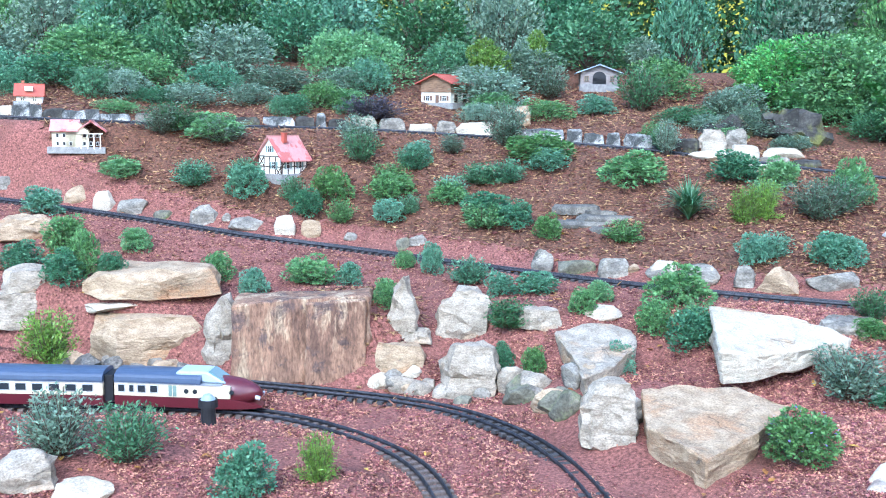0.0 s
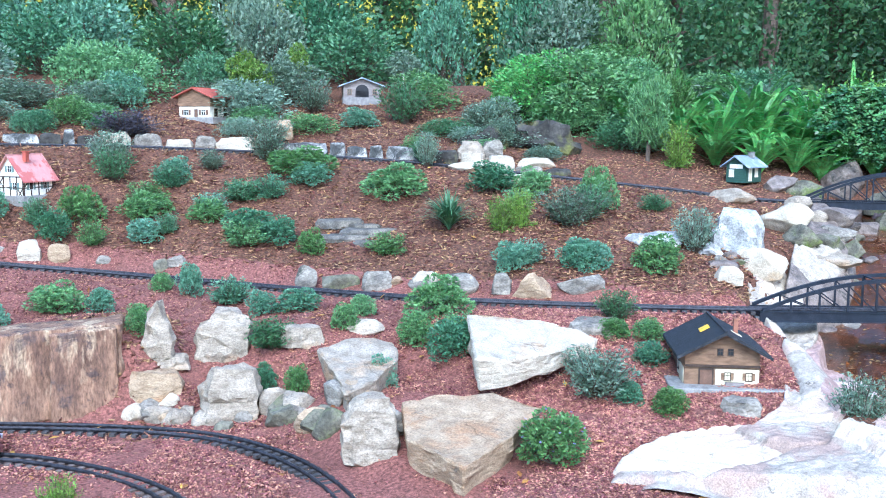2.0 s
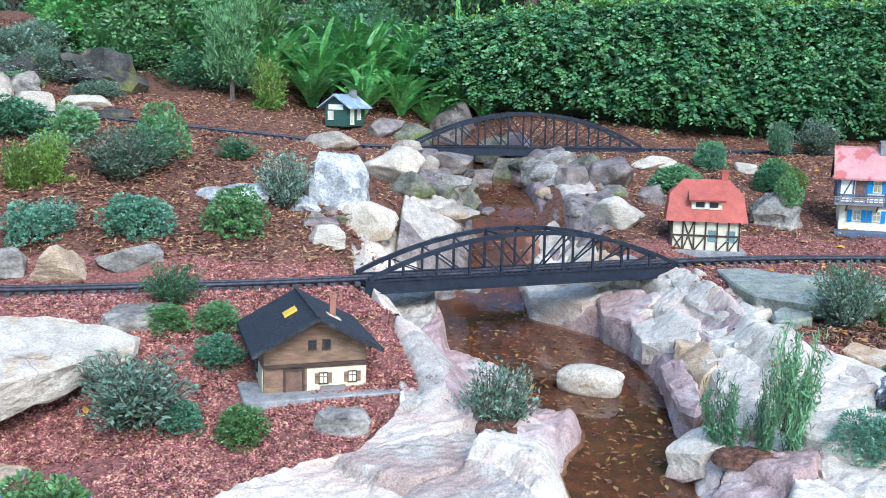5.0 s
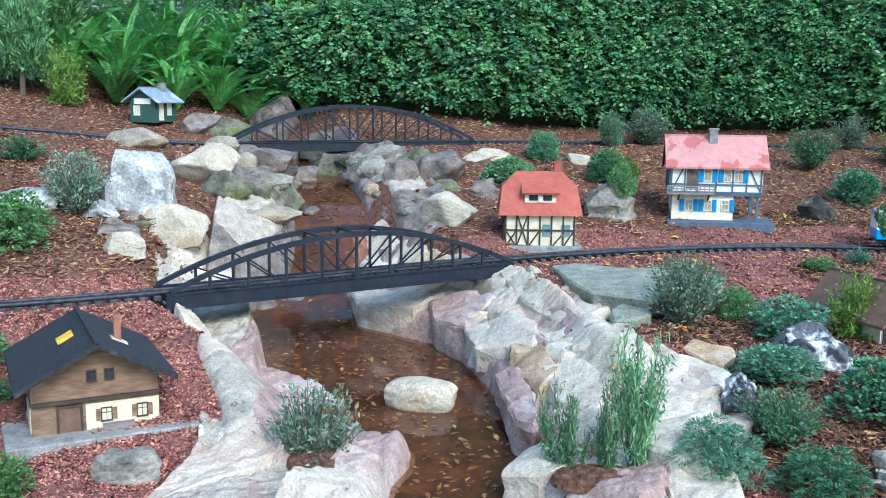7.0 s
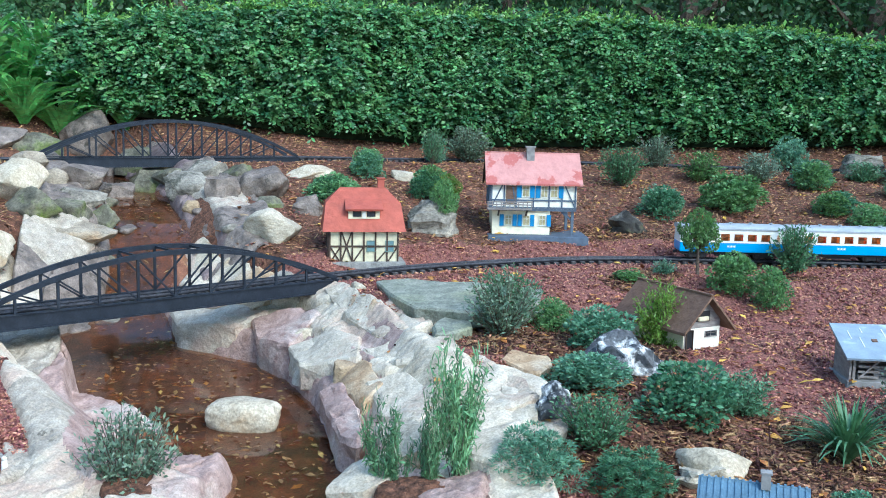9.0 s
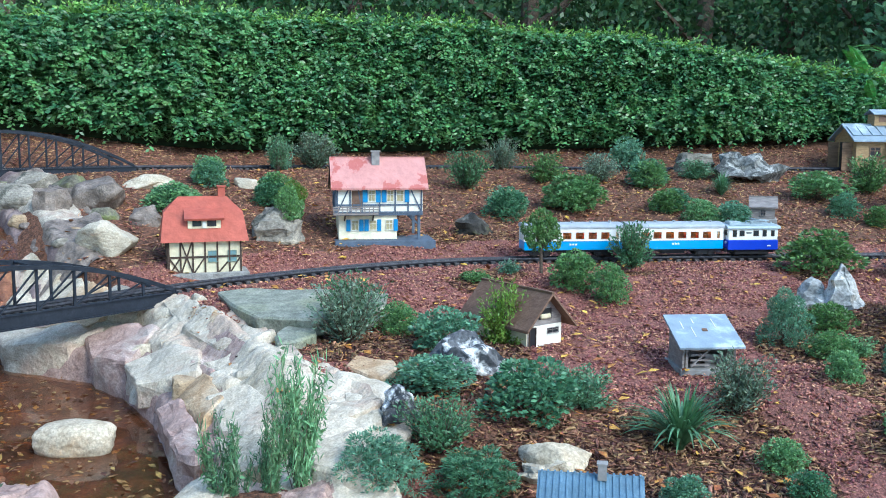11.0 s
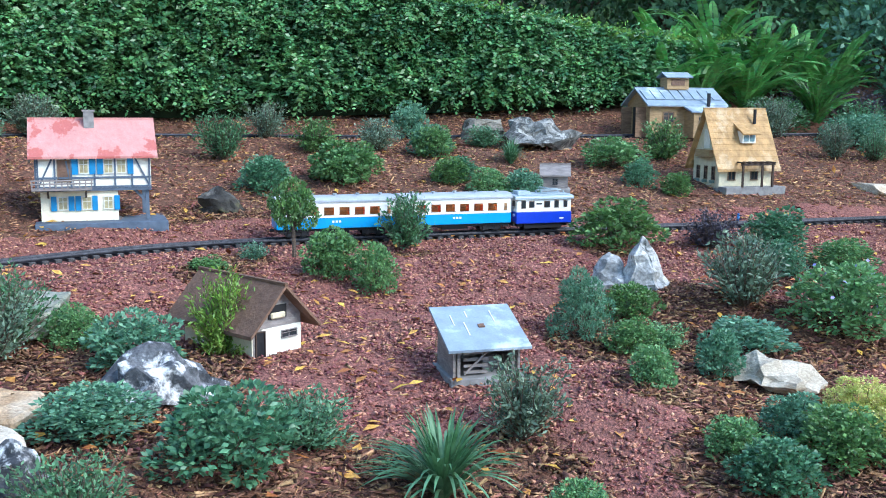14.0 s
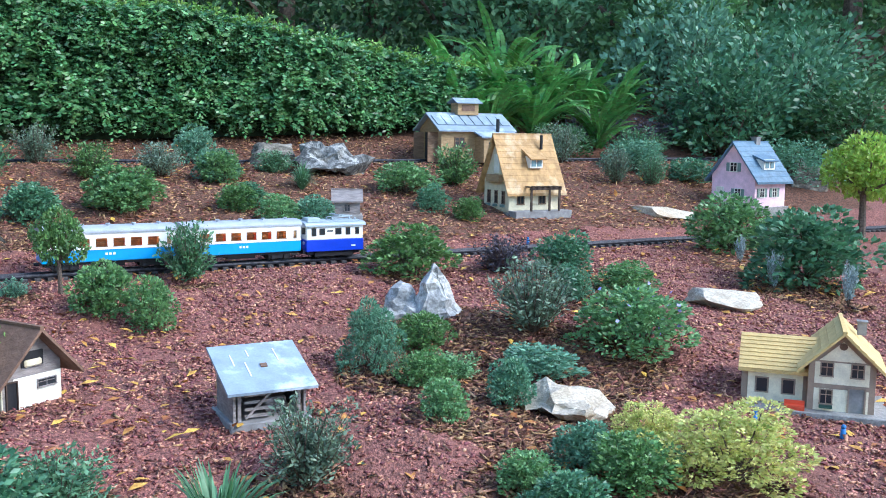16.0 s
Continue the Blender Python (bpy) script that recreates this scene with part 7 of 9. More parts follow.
def clear_glass():
    m = bpy.data.materials.new("coach_glass")
    m.use_nodes = True
    nt = m.node_tree
    b = nt.nodes["Principled BSDF"]
    b.inputs["Base Color"].default_value = (0.95, 0.95, 0.95, 1)
    b.inputs["Roughness"].default_value = 0.03
    b.inputs["Transmission Weight"].default_value = 1.0
    b.inputs["IOR"].default_value = 1.1
    return m


G_CLEAR = clear_glass()
LAMP = bpy.data.materials.new("coach_lamp")
LAMP.use_nodes = True
_e = LAMP.node_tree.nodes["Principled BSDF"]
_e.inputs["Emission Color"].default_value, _e.inputs["Emission Strength"].default_value = (1.0, 0.66, 0.32, 1), 1.6


# ---- trains ----
def on_track(line, s):
    """Place and heading on a line at s metres."""
    i = int(np.clip(s / 0.02, 1, len(line) - 2))
    t = line[i + 1] - line[i - 1]
    return line[i], math.degrees(math.atan2(t[1], t[0]))


def wheels(root, xs, r=0.014, gauge=0.045):
    for x in xs:
        bm = bmesh.new()
        for s in (-1, 1):
            rod(bm, (x, s * gauge / 2 - 0.003, r), (x, s * gauge / 2 + 0.003, r), r, None, 14)
        rod(bm, (x, -gauge / 2, r), (x, gauge / 2, r), 0.003)
        part("wheelset", bm, P_BLACK, root)


def bogie(root, x, ln=0.075, w=0.07):
    bm = bmesh.new()
    for s in (-1, 1):
        box(bm, (x, s * w / 2, 0.017), (ln, 0.006, 0.014))
        for q in (-1, 1):
            box(bm, (x + q * ln * 0.28, s * (w / 2 + 0.004), 0.015), (0.016, 0.006, 0.013))
    box(bm, (x, 0, 0.024), (0.03, w, 0.008))
    part("bogie", bm, P_BLACK, root)
    wheels(root, (x - ln * 0.28, x + ln * 0.28))


def roof_shape(L, w, z0, rise, over=0.004, n=12):
    pts = [(-w / 2 - over, z0)]
    for i in range(n + 1):
        a = math.pi * (1 - i / n)
        pts.append(((w / 2 + over) * math.cos(a), z0 + 0.006 + rise * math.sin(a) ** 0.75))
    pts.append((w / 2 + over, z0))
    bm = prism(pts, -L / 2, L / 2)
    bmesh.ops.rotate(bm, verts=bm.verts, matrix=Matrix.Rotation(radians(90), 3, "Z"))
    return bm


def coach(line, s):
    (x, y, z), a = on_track(line, s)
    L, W = 0.385, 0.112
    longer = Matrix.Diagonal((1.08, 1.0, 1.04, 1))
    root = thing("railway_coach", x, y, z, a, "light blue and white model railway coach with lit windows", "railway coach", "coaches of the blue train")
    root.matrix_basis = root.matrix_basis @ longer
    part("lower_body", boxes(((0, 0, 0.050), (L, W, 0.036))), P_LIGHTBLUE, root, "light blue lower side", 0.002)
    part("waist_line", boxes(((0, 0, 0.0695), (L + 0.001, W + 0.0025, 0.002))), P_COACHWHITE, root)
    # upper side: a frame with real openings
    z0, z1 = 0.070, 0.119
    wz0, wz1 = 0.0765, 0.103
    n, first, pitch, ww = 6, -0.125, 0.050, 0.033
    bm = bmesh.new()
    for sd in (-1, 1):
        yy = sd * (W / 2 - 0.002)
        box(bm, (0, yy, (z0 + wz0) / 2), (L, 0.004, wz0 - z0))
        box(bm, (0, yy, (wz1 + z1) / 2), (L, 0.004, z1 - wz1))
        edges = [-L / 2]
        ops = [(-0.172, 0.011)] + [(first + i * pitch, ww) for i in range(n)] + [(0.172, 0.011)]
        for c, w in ops:
            e = c - w / 2
            box(bm, ((edges[-1] + e) / 2, yy, (wz0 + wz1) / 2), (e - edges[-1], 0.004, wz1 - wz0))
            edges.append(c + w / 2)
        box(bm, ((edges[-1] + L / 2) / 2, yy, (wz0 + wz1) / 2), (L / 2 - edges[-1], 0.004, wz1 - wz0))
    for e in (-1, 1):
        box(bm, (e * (L / 2 - 0.002), 0, (z0 + z1) / 2), (0.004, W, z1 - z0))
    part("upper_body", bm, P_COACHWHITE, root, "white upper side with window openings")
    for sd in (-1, 1):
        for c, w in [(-0.172, 0.011)] + [(first + i * pitch, ww) for i in range(n)] + [(0.172, 0.011)]:
            bm = boxes(((c, sd * (W / 2 - 0.003), (wz0 + wz1) / 2), (w, 0.0012, wz1 - wz0)))
            part("window_pane", bm, G_CLEAR, root)
            bm = boxes(((c, sd * (W / 2 + 0.0003), wz0 + 0.0008), (w + 0.003, 0.002, 0.0016)), ((c, sd * (W / 2 + 0.0003), wz0 + 0.014), (w, 0.0014, 0.0012)))
            part("window_bar", bm, P_BROWNFRAME, root)
    part("interior", boxes(((0, 0, 0.071), (L - 0.012, W - 0.012, 0.002)), ((0, 0, 0.085), (L - 0.02, 0.003, 0.03))), P_ORANGEWALL, root)
    for i in range(7):
        xx = -0.15 + i * pitch
        part("seat", boxes(((xx, -0.03, 0.082), (0.007, 0.04, 0.024)), ((xx, 0.03, 0.082), (0.007, 0.04, 0.024))), P_REDTOY if i % 3 else P_ORANGE, root)
    part("lamp_strip", boxes(((0, 0, 0.116), (L - 0.03, 0.02, 0.002))), LAMP, root, "warm lit ceiling lamp")
    part("roof", roof_shape(L + 0.006, W, 0.119, 0.014), P_COACHROOF, root, "grey curved roof")
    for i in range(5):
        bm = bmesh.new()
        xx = -0.15 + i * 0.075
        rod(bm, (xx, -0.02, 0.134), (xx, -0.02, 0.144), 0.004)
        rod(bm, (xx, -0.02, 0.143), (xx, -0.02, 0.146), 0.007)
        part("roof_vent", bm, P_COACHROOF, root)
    part("underframe", boxes(((0, 0, 0.028), (L - 0.01, 0.085, 0.010)), ((0, 0, 0.020), (0.09, 0.06, 0.014))), P_BLACK, root)
    for e in (-1, 1):
        for flank in (-1, 1):
            part("step", boxes(((e * 0.172, flank * (W / 2 - 0.004), 0.022), (0.022, 0.010, 0.003))), P_BLACK, root)
        bm = bmesh.new()
        rod(bm, (e * L / 2, 0, 0.026), (e * (L / 2 + 0.014), 0, 0.026), 0.005)
        part("coupler", bm, P_BLACK, root)
        bogie(root, e * 0.125)
    for k in (-1, 1):
        for i in range(3):
            part("lettering_bar", boxes(((-0.012 + i * 0.011, k * (W / 2 + 0.0006), 0.055), (0.007, 0.0012, 0.007))), P_COACHWHITE, root)
    return root


def locomotive(line, s):
    (x, y, z), a = on_track(line, s)
    L, W = 0.222, 0.112
    root = thing("electric_locomotive", x, y, z, a, "deep blue and white electric model locomotive with rooftop gear", "locomotive")
    part("lower_body", boxes(((0, 0, 0.048), (L, W, 0.042))), P_DEEPBLUE, root, "deep blue lower side", 0.002)
    part("upper_body", boxes(((0, 0, 0.093), (L - 0.004, W - 0.004, 0.048))), P_COACHWHITE, root, "white upper side", 0.002)
    part("roof", roof_shape(L + 0.012, W + 0.004, 0.117, 0.010), P_PALEBLUE, root, "pale blue grey roof")
    for sd in (-1, 1):
        for c, w, h in ((-0.082, 0.014, 0.026), (-0.05, 0.018, 0.020), (0.012, 0.020, 0.020), (0.05, 0.014, 0.024), (0.086, 0.012, 0.022)):
            fr = part("window", boxes(((c, sd * (W / 2 - 0.002), 0.098), (w + 0.004, 0.003, h + 0.004))), P_BROWNFRAME, root)
            part("pane", boxes(((c, sd * (W / 2 - 0.0005), 0.098), (w, 0.0024, h))), G_DARK, fr)
        part("lettering_bar", boxes(((-0.02, sd * (W / 2 - 0.0012), 0.100), (0.022, 0.002, 0.005))), P_BLACK, root)
        part("lettering_bar", boxes(((0.07, sd * (W / 2 + 0.0006), 0.045), (0.016, 0.0012, 0.005))), P_COACHWHITE, root)
    for e in (-1, 1):
        for c in (-0.028, 0.028):
            part("end_window", boxes(((e * (L / 2 - 0.001), c, 0.100), (0.003, 0.024, 0.022))), G_DARK, root)
        for c in (-0.035, 0.035):
            part("headlight", rod(bmesh.new(), (e * L / 2, c, 0.058), (e * (L / 2 + 0.005), c, 0.058), 0.006, None, 12), P_SILVER, root)
        part("buffer_beam", boxes(((e * (L / 2 + 0.004), 0, 0.026), (0.010, 0.09, 0.014))), P_BLACK, root)
        bm = bmesh.new()
        rod(bm, (e * (L / 2 + 0.006), 0, 0.026), (e * (L / 2 + 0.02), 0, 0.026), 0.005)
        part("coupler", bm, P_BLACK, root)
    part("roof_walk", boxes(((0.0, 0.036, 0.133), (L - 0.02, 0.02, 0.003)), ((0.0, -0.036, 0.133), (L - 0.02, 0.02, 0.003))), P_PALEBLUE, root)
    part("resistor_box", boxes(((-0.07, 0, 0.138), (0.05, 0.05, 0.014))), P_PALEBLUE, root, bevel=0.002)
    bm = bmesh.new()
    for sd in (-1, 1):
        for e in (0.0, 0.09):
            rod(bm, (e, sd * 0.025, 0.134), (e, sd * 0.025, 0.144), 0.003)
        beam(bm, (0.0, sd * 0.02, 0.144), (0.085, sd * 0.012, 0.148), 0.003, 0.003)
        beam(bm, (0.085, sd * 0.012, 0.148), (0.02, sd * 0.02, 0.152), 0.003, 0.003)
    beam(bm, (0.02, -0.045, 0.153), (0.02, 0.045, 0.153), 0.004, 0.003)
    beam(bm, (0.032, -0.045, 0.153), (0.032, 0.045, 0.153), 0.004, 0.003)
    part("pantograph", bm, P_PALEBLUE, root, "folded pale pantograph")
    part("underframe", boxes(((0, 0, 0.022), (L - 0.02, 0.075, 0.014))), P_BLACK, root)
    for sd in (-1, 1):
        part("axle_guard", boxes(((0, sd * 0.042, 0.017), (0.15, 0.006, 0.016))), P_BLACK, root)
    wheels(root, (-0.055, 0.0, 0.055), 0.015)


# the blue train stands on the main line past the station
_tail = 9.30
coach(MAIN, _tail + 0.2)
coach(MAIN, _tail + 0.2 + 0.446)
locomotive(MAIN, _tail + 0.2 + 0.446 + 0.354)


def railcar(line, s, nose):
    (x, y, z), a = on_track(line, s)
    L, W = 0.50 if nose else 0.50, 0.115
    root = thing("streamlined_railcar" if nose else "railcar_coach", x, y, z, a, "maroon and cream streamlined railcar with a bulbous nose" if nose else "blue-roofed maroon and cream railcar coach", "railcar", "cars of the red train")

    def side(z0, z1, xa, xb, grow=0.0):
        bm = bmesh.new()
        n = 18
        ring = []
        for i in range(n + 1):
            u = i / n
            xx = xa + (xb - xa) * u
            q = max(0.0, (xx - (L / 2 - 0.15)) / 0.15) if nose else 0.0
            hw = (W / 2 + grow) * (1 - 0.55 * q**2.6)
            drop = 0.030 * q**2 if nose else 0.0
            row = []
            for sy, zz in ((-1, z0), (-1, z1), (1, z1), (1, z0)):
                row.append(bm.verts.new((xx, sy * hw, zz if zz == z0 else max(z0 + 0.004, zz - drop))))
            ring.append(row)
        for p, q in zip(ring, ring[1:]):
            for j in range(4):
                k = (j + 1) % 4
                bm.faces.new((p[j], q[j], q[k], p[k]))
        bm.faces.new(ring[0][::-1])
        bm.faces.new(ring[-1])
        bmesh.ops.recalc_face_normals(bm, faces=bm.faces)
        return bm

    part("skirt", side(0.012, 0.048, -L / 2, L / 2), P_MAROON, root, "maroon lower side")
    part("cream_band", side(0.048, 0.092, -L / 2, L / 2 - (0.10 if nose else 0), 0.0006), P_RCREAM, root, "cream window band")
    part("chrome_line", side(0.0915, 0.0955, -L / 2, L / 2 - (0.13 if nose else 0), 0.002), P_SILVER, root)
    cut = L / 2 - 0.20 if nose else L / 2
    bm = roof_shape(cut + L / 2, W, 0.095, 0.032)
    bmesh.ops.translate(bm, verts=bm.verts, vec=((cut - L / 2) / 2, 0, 0))
    part("roof", bm, P_RBLUE, root, "blue grey roof", shade=False)
    if nose:
        bm = bmesh.new()
        bmesh.ops.create_uvsphere(bm, u_segments=22, v_segments=12, radius=1.0)
        for v in bm.verts:
            v.co = Vector((L / 2 - 0.135 + v.co.x * 0.135, v.co.y * W * 0.46, 0.052 + v.co.z * (0.062 if v.co.z > 0 else 0.036)))
        part("nose", bm, P_MAROON, root, "rounded maroon nose", shade=True)
        bm = prism([(L / 2 - 0.31, 0.10), (L / 2 - 0.285, 0.136), (L / 2 - 0.185, 0.136), (L / 2 - 0.115, 0.096)], -W * 0.40, W * 0.40)
        part("cab", bm, P_PALEBLUE, root, "raised pale blue driver's cab", 0.006)
        part("windscreen", prism([(L / 2 - 0.180, 0.134), (L / 2 - 0.175, 0.137), (L / 2 - 0.128, 0.106), (L / 2 - 0.133, 0.103)], -W * 0.34, W * 0.34), G_BLUE, root)
        for c in (-0.03, 0.03):
            bm = bmesh.new()
            rod(bm, (L / 2 - 0.02, c, 0.05), (L / 2 - 0.004, c, 0.047), 0.008, None, 12)
            part("headlight", bm, P_SILVER, root)
    wins = ((-0.225, 0.020), (-0.19, 0.014), (-0.155, 0.024), (-0.112, 0.024)) if nose else tuple((-0.2 + i * 0.057, 0.034) for i in range(8))
    for sd in (-1, 1):
        for c, w in wins:
            fr = part("window", boxes(((c, sd * (W / 2 + 0.0006), 0.074), (w + 0.005, 0.0025, 0.027))), P_SILVER, root)
            part("pane", boxes(((c, sd * (W / 2 + 0.0014), 0.074), (w, 0.0025, 0.022))), G_DARK, fr)
        if nose:
            for c in (-0.055, -0.04):
                part("door", boxes(((c, sd * (W / 2 + 0.0008), 0.070), (0.012, 0.002, 0.038))), P_GREENSH, root)
            for c in (0.0, 0.03, 0.155):
                bm = bmesh.new()
                hw = W / 2 * (1 - 0.55 * max(0, (c - (L / 2 - 0.15)) / 0.15) ** 2.6)
                rod(bm, (c, sd * (hw - 0.001), 0.070), (c, sd * (hw + 0.002), 0.070), 0.008, None, 14)
                part("porthole", bm, G_DARK, root)
    for e in (-1, 1):
        bogie(root, e * 0.16, 0.09)
    if not nose:
        part("gangway", boxes(((L / 2 + 0.015, 0, 0.07), (0.03, 0.085, 0.09))), P_BLACK, root, "black bellows gangway")
    return root


_front = 2.02
railcar(LOW_B, _front, True)
railcar(LOW_B, _front - 0.53, False)


# ---- houses ----
def opening(root, face, u, z, w, h, size, frame=None, pane=None, shutters=None, bars=True, name="window", box_=None):
    """A window or door on a wall: f front, l left, r right. size: the house's width and depth."""
    W, D = size
    frame, pane = frame or P_FRAME, pane or G_DARK

    def at(a, b, out, sa, sb, th):
        if face == "f":
            return ((a, -D / 2 - out, b), (sa, th, sb))
        s = -1 if face == "l" else 1
        return ((s * (W / 2 + out), a * (1 if face == "r" else -1), b), (th, sa, sb))

    t = min(w, h) * 0.12
    bm = boxes(at(u, z + h / 2 + t / 2, 0.001, w + 2 * t, t, 0.006), at(u, z - h / 2 - t / 2, 0.0015, w + 2.6 * t, t, 0.008), at(u - w / 2 - t / 2, z, 0.001, t, h, 0.006), at(u + w / 2 + t / 2, z, 0.001, t, h, 0.006))
    if bars:
        box(bm, *at(u, z, 0.0006, t * 0.6, h, 0.0045))
        box(bm, *at(u, z + h * 0.15, 0.0006, w, t * 0.6, 0.0045))
    win = part(name, bm, frame, root)
    part("pane" if name == "window" else "panel", boxes(at(u, z, -0.0002, w, h, 0.003)), pane, win)
    if shutters:
        for s in (-1, 1):
            part("shutter", boxes(at(u + s * (w / 2 + t + w * 0.27), z, 0.002, w * 0.5, h * 1.05, 0.004)), shutters, win)
    if box_:
        part("flower_box", boxes(at(u, z - h / 2 - h * 0.2, 0.008, w * 1.2, h * 0.22, 0.012)), box_, win)
    return win


def timber(root, W, D, z0, z1, posts, mat_, face="f", cross=(), rails=(0.0, 0.5, 1.0), th=0.007):
    """Half-timbering: uprights, rails and crosses standing 3 mm proud of a wall."""
    def at(a, z):
        return Vector((a, -D / 2 - 0.001, z)) if face == "f" else Vector(((-1 if face == "l" else 1) * (W / 2 + 0.001), a * (1 if face == "r" else -1), z))

    half = (W if face == "f" else D) / 2
    for u in posts:
        bm = bmesh.new()
        beam(bm, at(u * half, z0), at(u * half, z1), th, 0.006)
        part("timber_post", bm, mat_, root)
    for r in rails:
        bm = bmesh.new()
        z = z0 + (z1 - z0) * r
        beam(bm, at(-half, z), at(half, z), 0.006, th)
        part("timber_rail", bm, mat_, root)
    for a, b, ra, rb in cross:
        bm = bmesh.new()
        beam(bm, at(a * half, z0 + (z1 - z0) * ra), at(b * half, z0 + (z1 - z0) * rb), 0.005, th * 0.8)
        part("timber_brace", bm, mat_, root)


def gable_body(W, D, h, rise, along_x):
    """Walls with gables under a roof."""
    if along_x:
        bm = prism([(-D / 2, 0), (D / 2, 0), (D / 2, h), (0, h + rise), (-D / 2, h)], -W / 2, W / 2)
        bmesh.ops.rotate(bm, verts=bm.verts, matrix=Matrix.Rotation(radians(90), 3, "Z"))
        return bm
    return prism([(-W / 2, 0), (W / 2, 0), (W / 2, h), (0, h + rise), (-W / 2, h)], -D / 2, D / 2)


def gable_roof(root, W, D, h, rise, along_x, over, mat_, th=0.008, courses=0, end=None, label=""):
    """Two roof slabs with eaves; courses: rows of tiles as thin steps."""
    end = over if end is None else end
    half = (D if along_x else W) / 2
    ln = (W if along_x else D) + 2 * end
    k = rise / half
    low = h - over * k
    for s in (-1, 1):
        out = [(0, h + rise + th), (s * (half + over), low + th), (s * (half + over), low), (0, h + rise)]
        if s < 0:
            out = out[::-1]
        bm = prism(out, -ln / 2, ln / 2)
        if along_x:
            bmesh.ops.rotate(bm, verts=bm.verts, matrix=Matrix.Rotation(radians(90), 3, "Z"))
        slab = part("roof_slope", bm, mat_, root, label)
        for i in range(courses):
            u0 = (half + over) * (i + 0.15) / courses
            u1 = (half + over) * (i + 1.0) / courses
            z0, z1 = h + rise - k * u0 + th, h + rise - k * u1 + th
            out = [(s * u0, z0 - 0.001), (s * u1, z1 + 0.0022), (s * u1, z1 - 0.001)]
            bm = prism(out if s > 0 else out[::-1], -ln / 2, ln / 2)
            if along_x:
                bmesh.ops.rotate(bm, verts=bm.verts, matrix=Matrix.Rotation(radians(90), 3, "Z"))
            part("tile_course", bm, mat_, slab)
    bm = bmesh.new()
    a, b = ((-ln / 2, 0, h + rise + th), (ln / 2, 0, h + rise + th)) if along_x else ((0, -ln / 2, h + rise + th), (0, ln / 2, h + rise + th))
    beam(bm, a, b, 0.009, 0.006)
    part("ridge", bm, mat_, root)


def chimney(root, x, y, z, w, h, mat_=None, cap=None):
    c = part("chimney", boxes(((x, y, z), (w, w, h)), ((x, y, z + h / 2), (w * 1.25, w * 1.25, h * 0.1))), mat_ or P_BRICK, root)
    return c


def base_plate(root, W, D, mat_=None, th=0.012, dx=0.0, dy=0.0):
    part("base_plate", boxes(((dx, dy, th / 2 - 0.016), (W, D, th + 0.032))), mat_ or M_CONCRETE, root, "", 0.002)


def stand(name, x, y, rz, D, label, category="house", lift=0.0, group="model houses", scale=(1.0, 1.0, 1.0)):
    """A house whose front foot stands at x, y; its origin is at the middle of its base."""
    a = math.radians(rz)
    cx, cy = x - math.sin(a) * D * scale[1] / 2, y + math.cos(a) * D * scale[1] / 2
    z = 0.75 * gz(x, y) + 0.25 * gz(cx, cy) + lift - 0.004
    root = thing(name, cx, cy, z, rz, label, category, group)
    root.matrix_basis = root.matrix_basis @ Matrix.Diagonal((*scale, 1))
    return root


def farmhouse():
    W, D, h, rise = 0.245, 0.25, 0.105, 0.055
    r = stand("farmhouse", 1.595, 1.86, -26, D, "alpine farmhouse with dark roof on a grey base plate", lift=-0.016, scale=(1.06, 1.1, 1.27))
    base_plate(r, 0.37, 0.36, dx=0.01, dy=-0.005)
    part("wall_shell", gable_body(W, D, h, rise, False), P_WOOD, r, "brown weathered board walls")
    part("plaster_panel", boxes(((0.05, -D / 2 - 0.001, 0.029), (0.143, 0.003, 0.056))), P_CREAM, r, "cream plaster ground floor")
    part("side_plaster", boxes(((-W / 2 - 0.001, -0.05, 0.029), (0.003, 0.12, 0.056))), P_CREAM, r)
    gable_roof(r, W, D, h, rise, False, 0.032, P_BLACKROOF, 0.009, 0, 0.045, "black felted roof slope with worn flecks")
    for u in (0.018, 0.088):
        opening(r, "f", u, 0.036, 0.018, 0.020, (W, D), P_DARKWOOD, shutters=P_WOOD)
    for u in (-0.008, 0.026):
        opening(r, "f", u, 0.105, 0.016, 0.016, (W, D), P_DARKWOOD)
    opening(r, "f", -0.052, 0.028, 0.04, 0.052, (W, D), P_DARKWOOD, P_BROWNROOF, bars=False, name="door")
    opening(r, "l", 0.02, 0.045, 0.02, 0.02, (W, D), P_DARKWOOD)
    part("skylight", boxes(((-0.045, -0.02, 0.153), (0.034, 0.03, 0.006), Matrix.Rotation(radians(-24), 3, "Y"))), P_YELLOW, r, "yellow rooflight")
    chimney(r, 0.058, -0.035, 0.162, 0.014, 0.045)
    part("chimney_flashing", boxes(((0.06, -0.038, 0.1415), (0.036, 0.026, 0.005), Matrix.Rotation(radians(24), 3, "Y"))), P_CREAM, r)
    part("bench", boxes(((0.04, -D / 2 - 0.012, 0.012), (0.06, 0.014, 0.018))), P_GREYWOOD, r)
    part("balcony_rail", boxes(((0.0, -D / 2 - 0.006, 0.066), (W, 0.008, 0.005))), P_DARKWOOD, r)


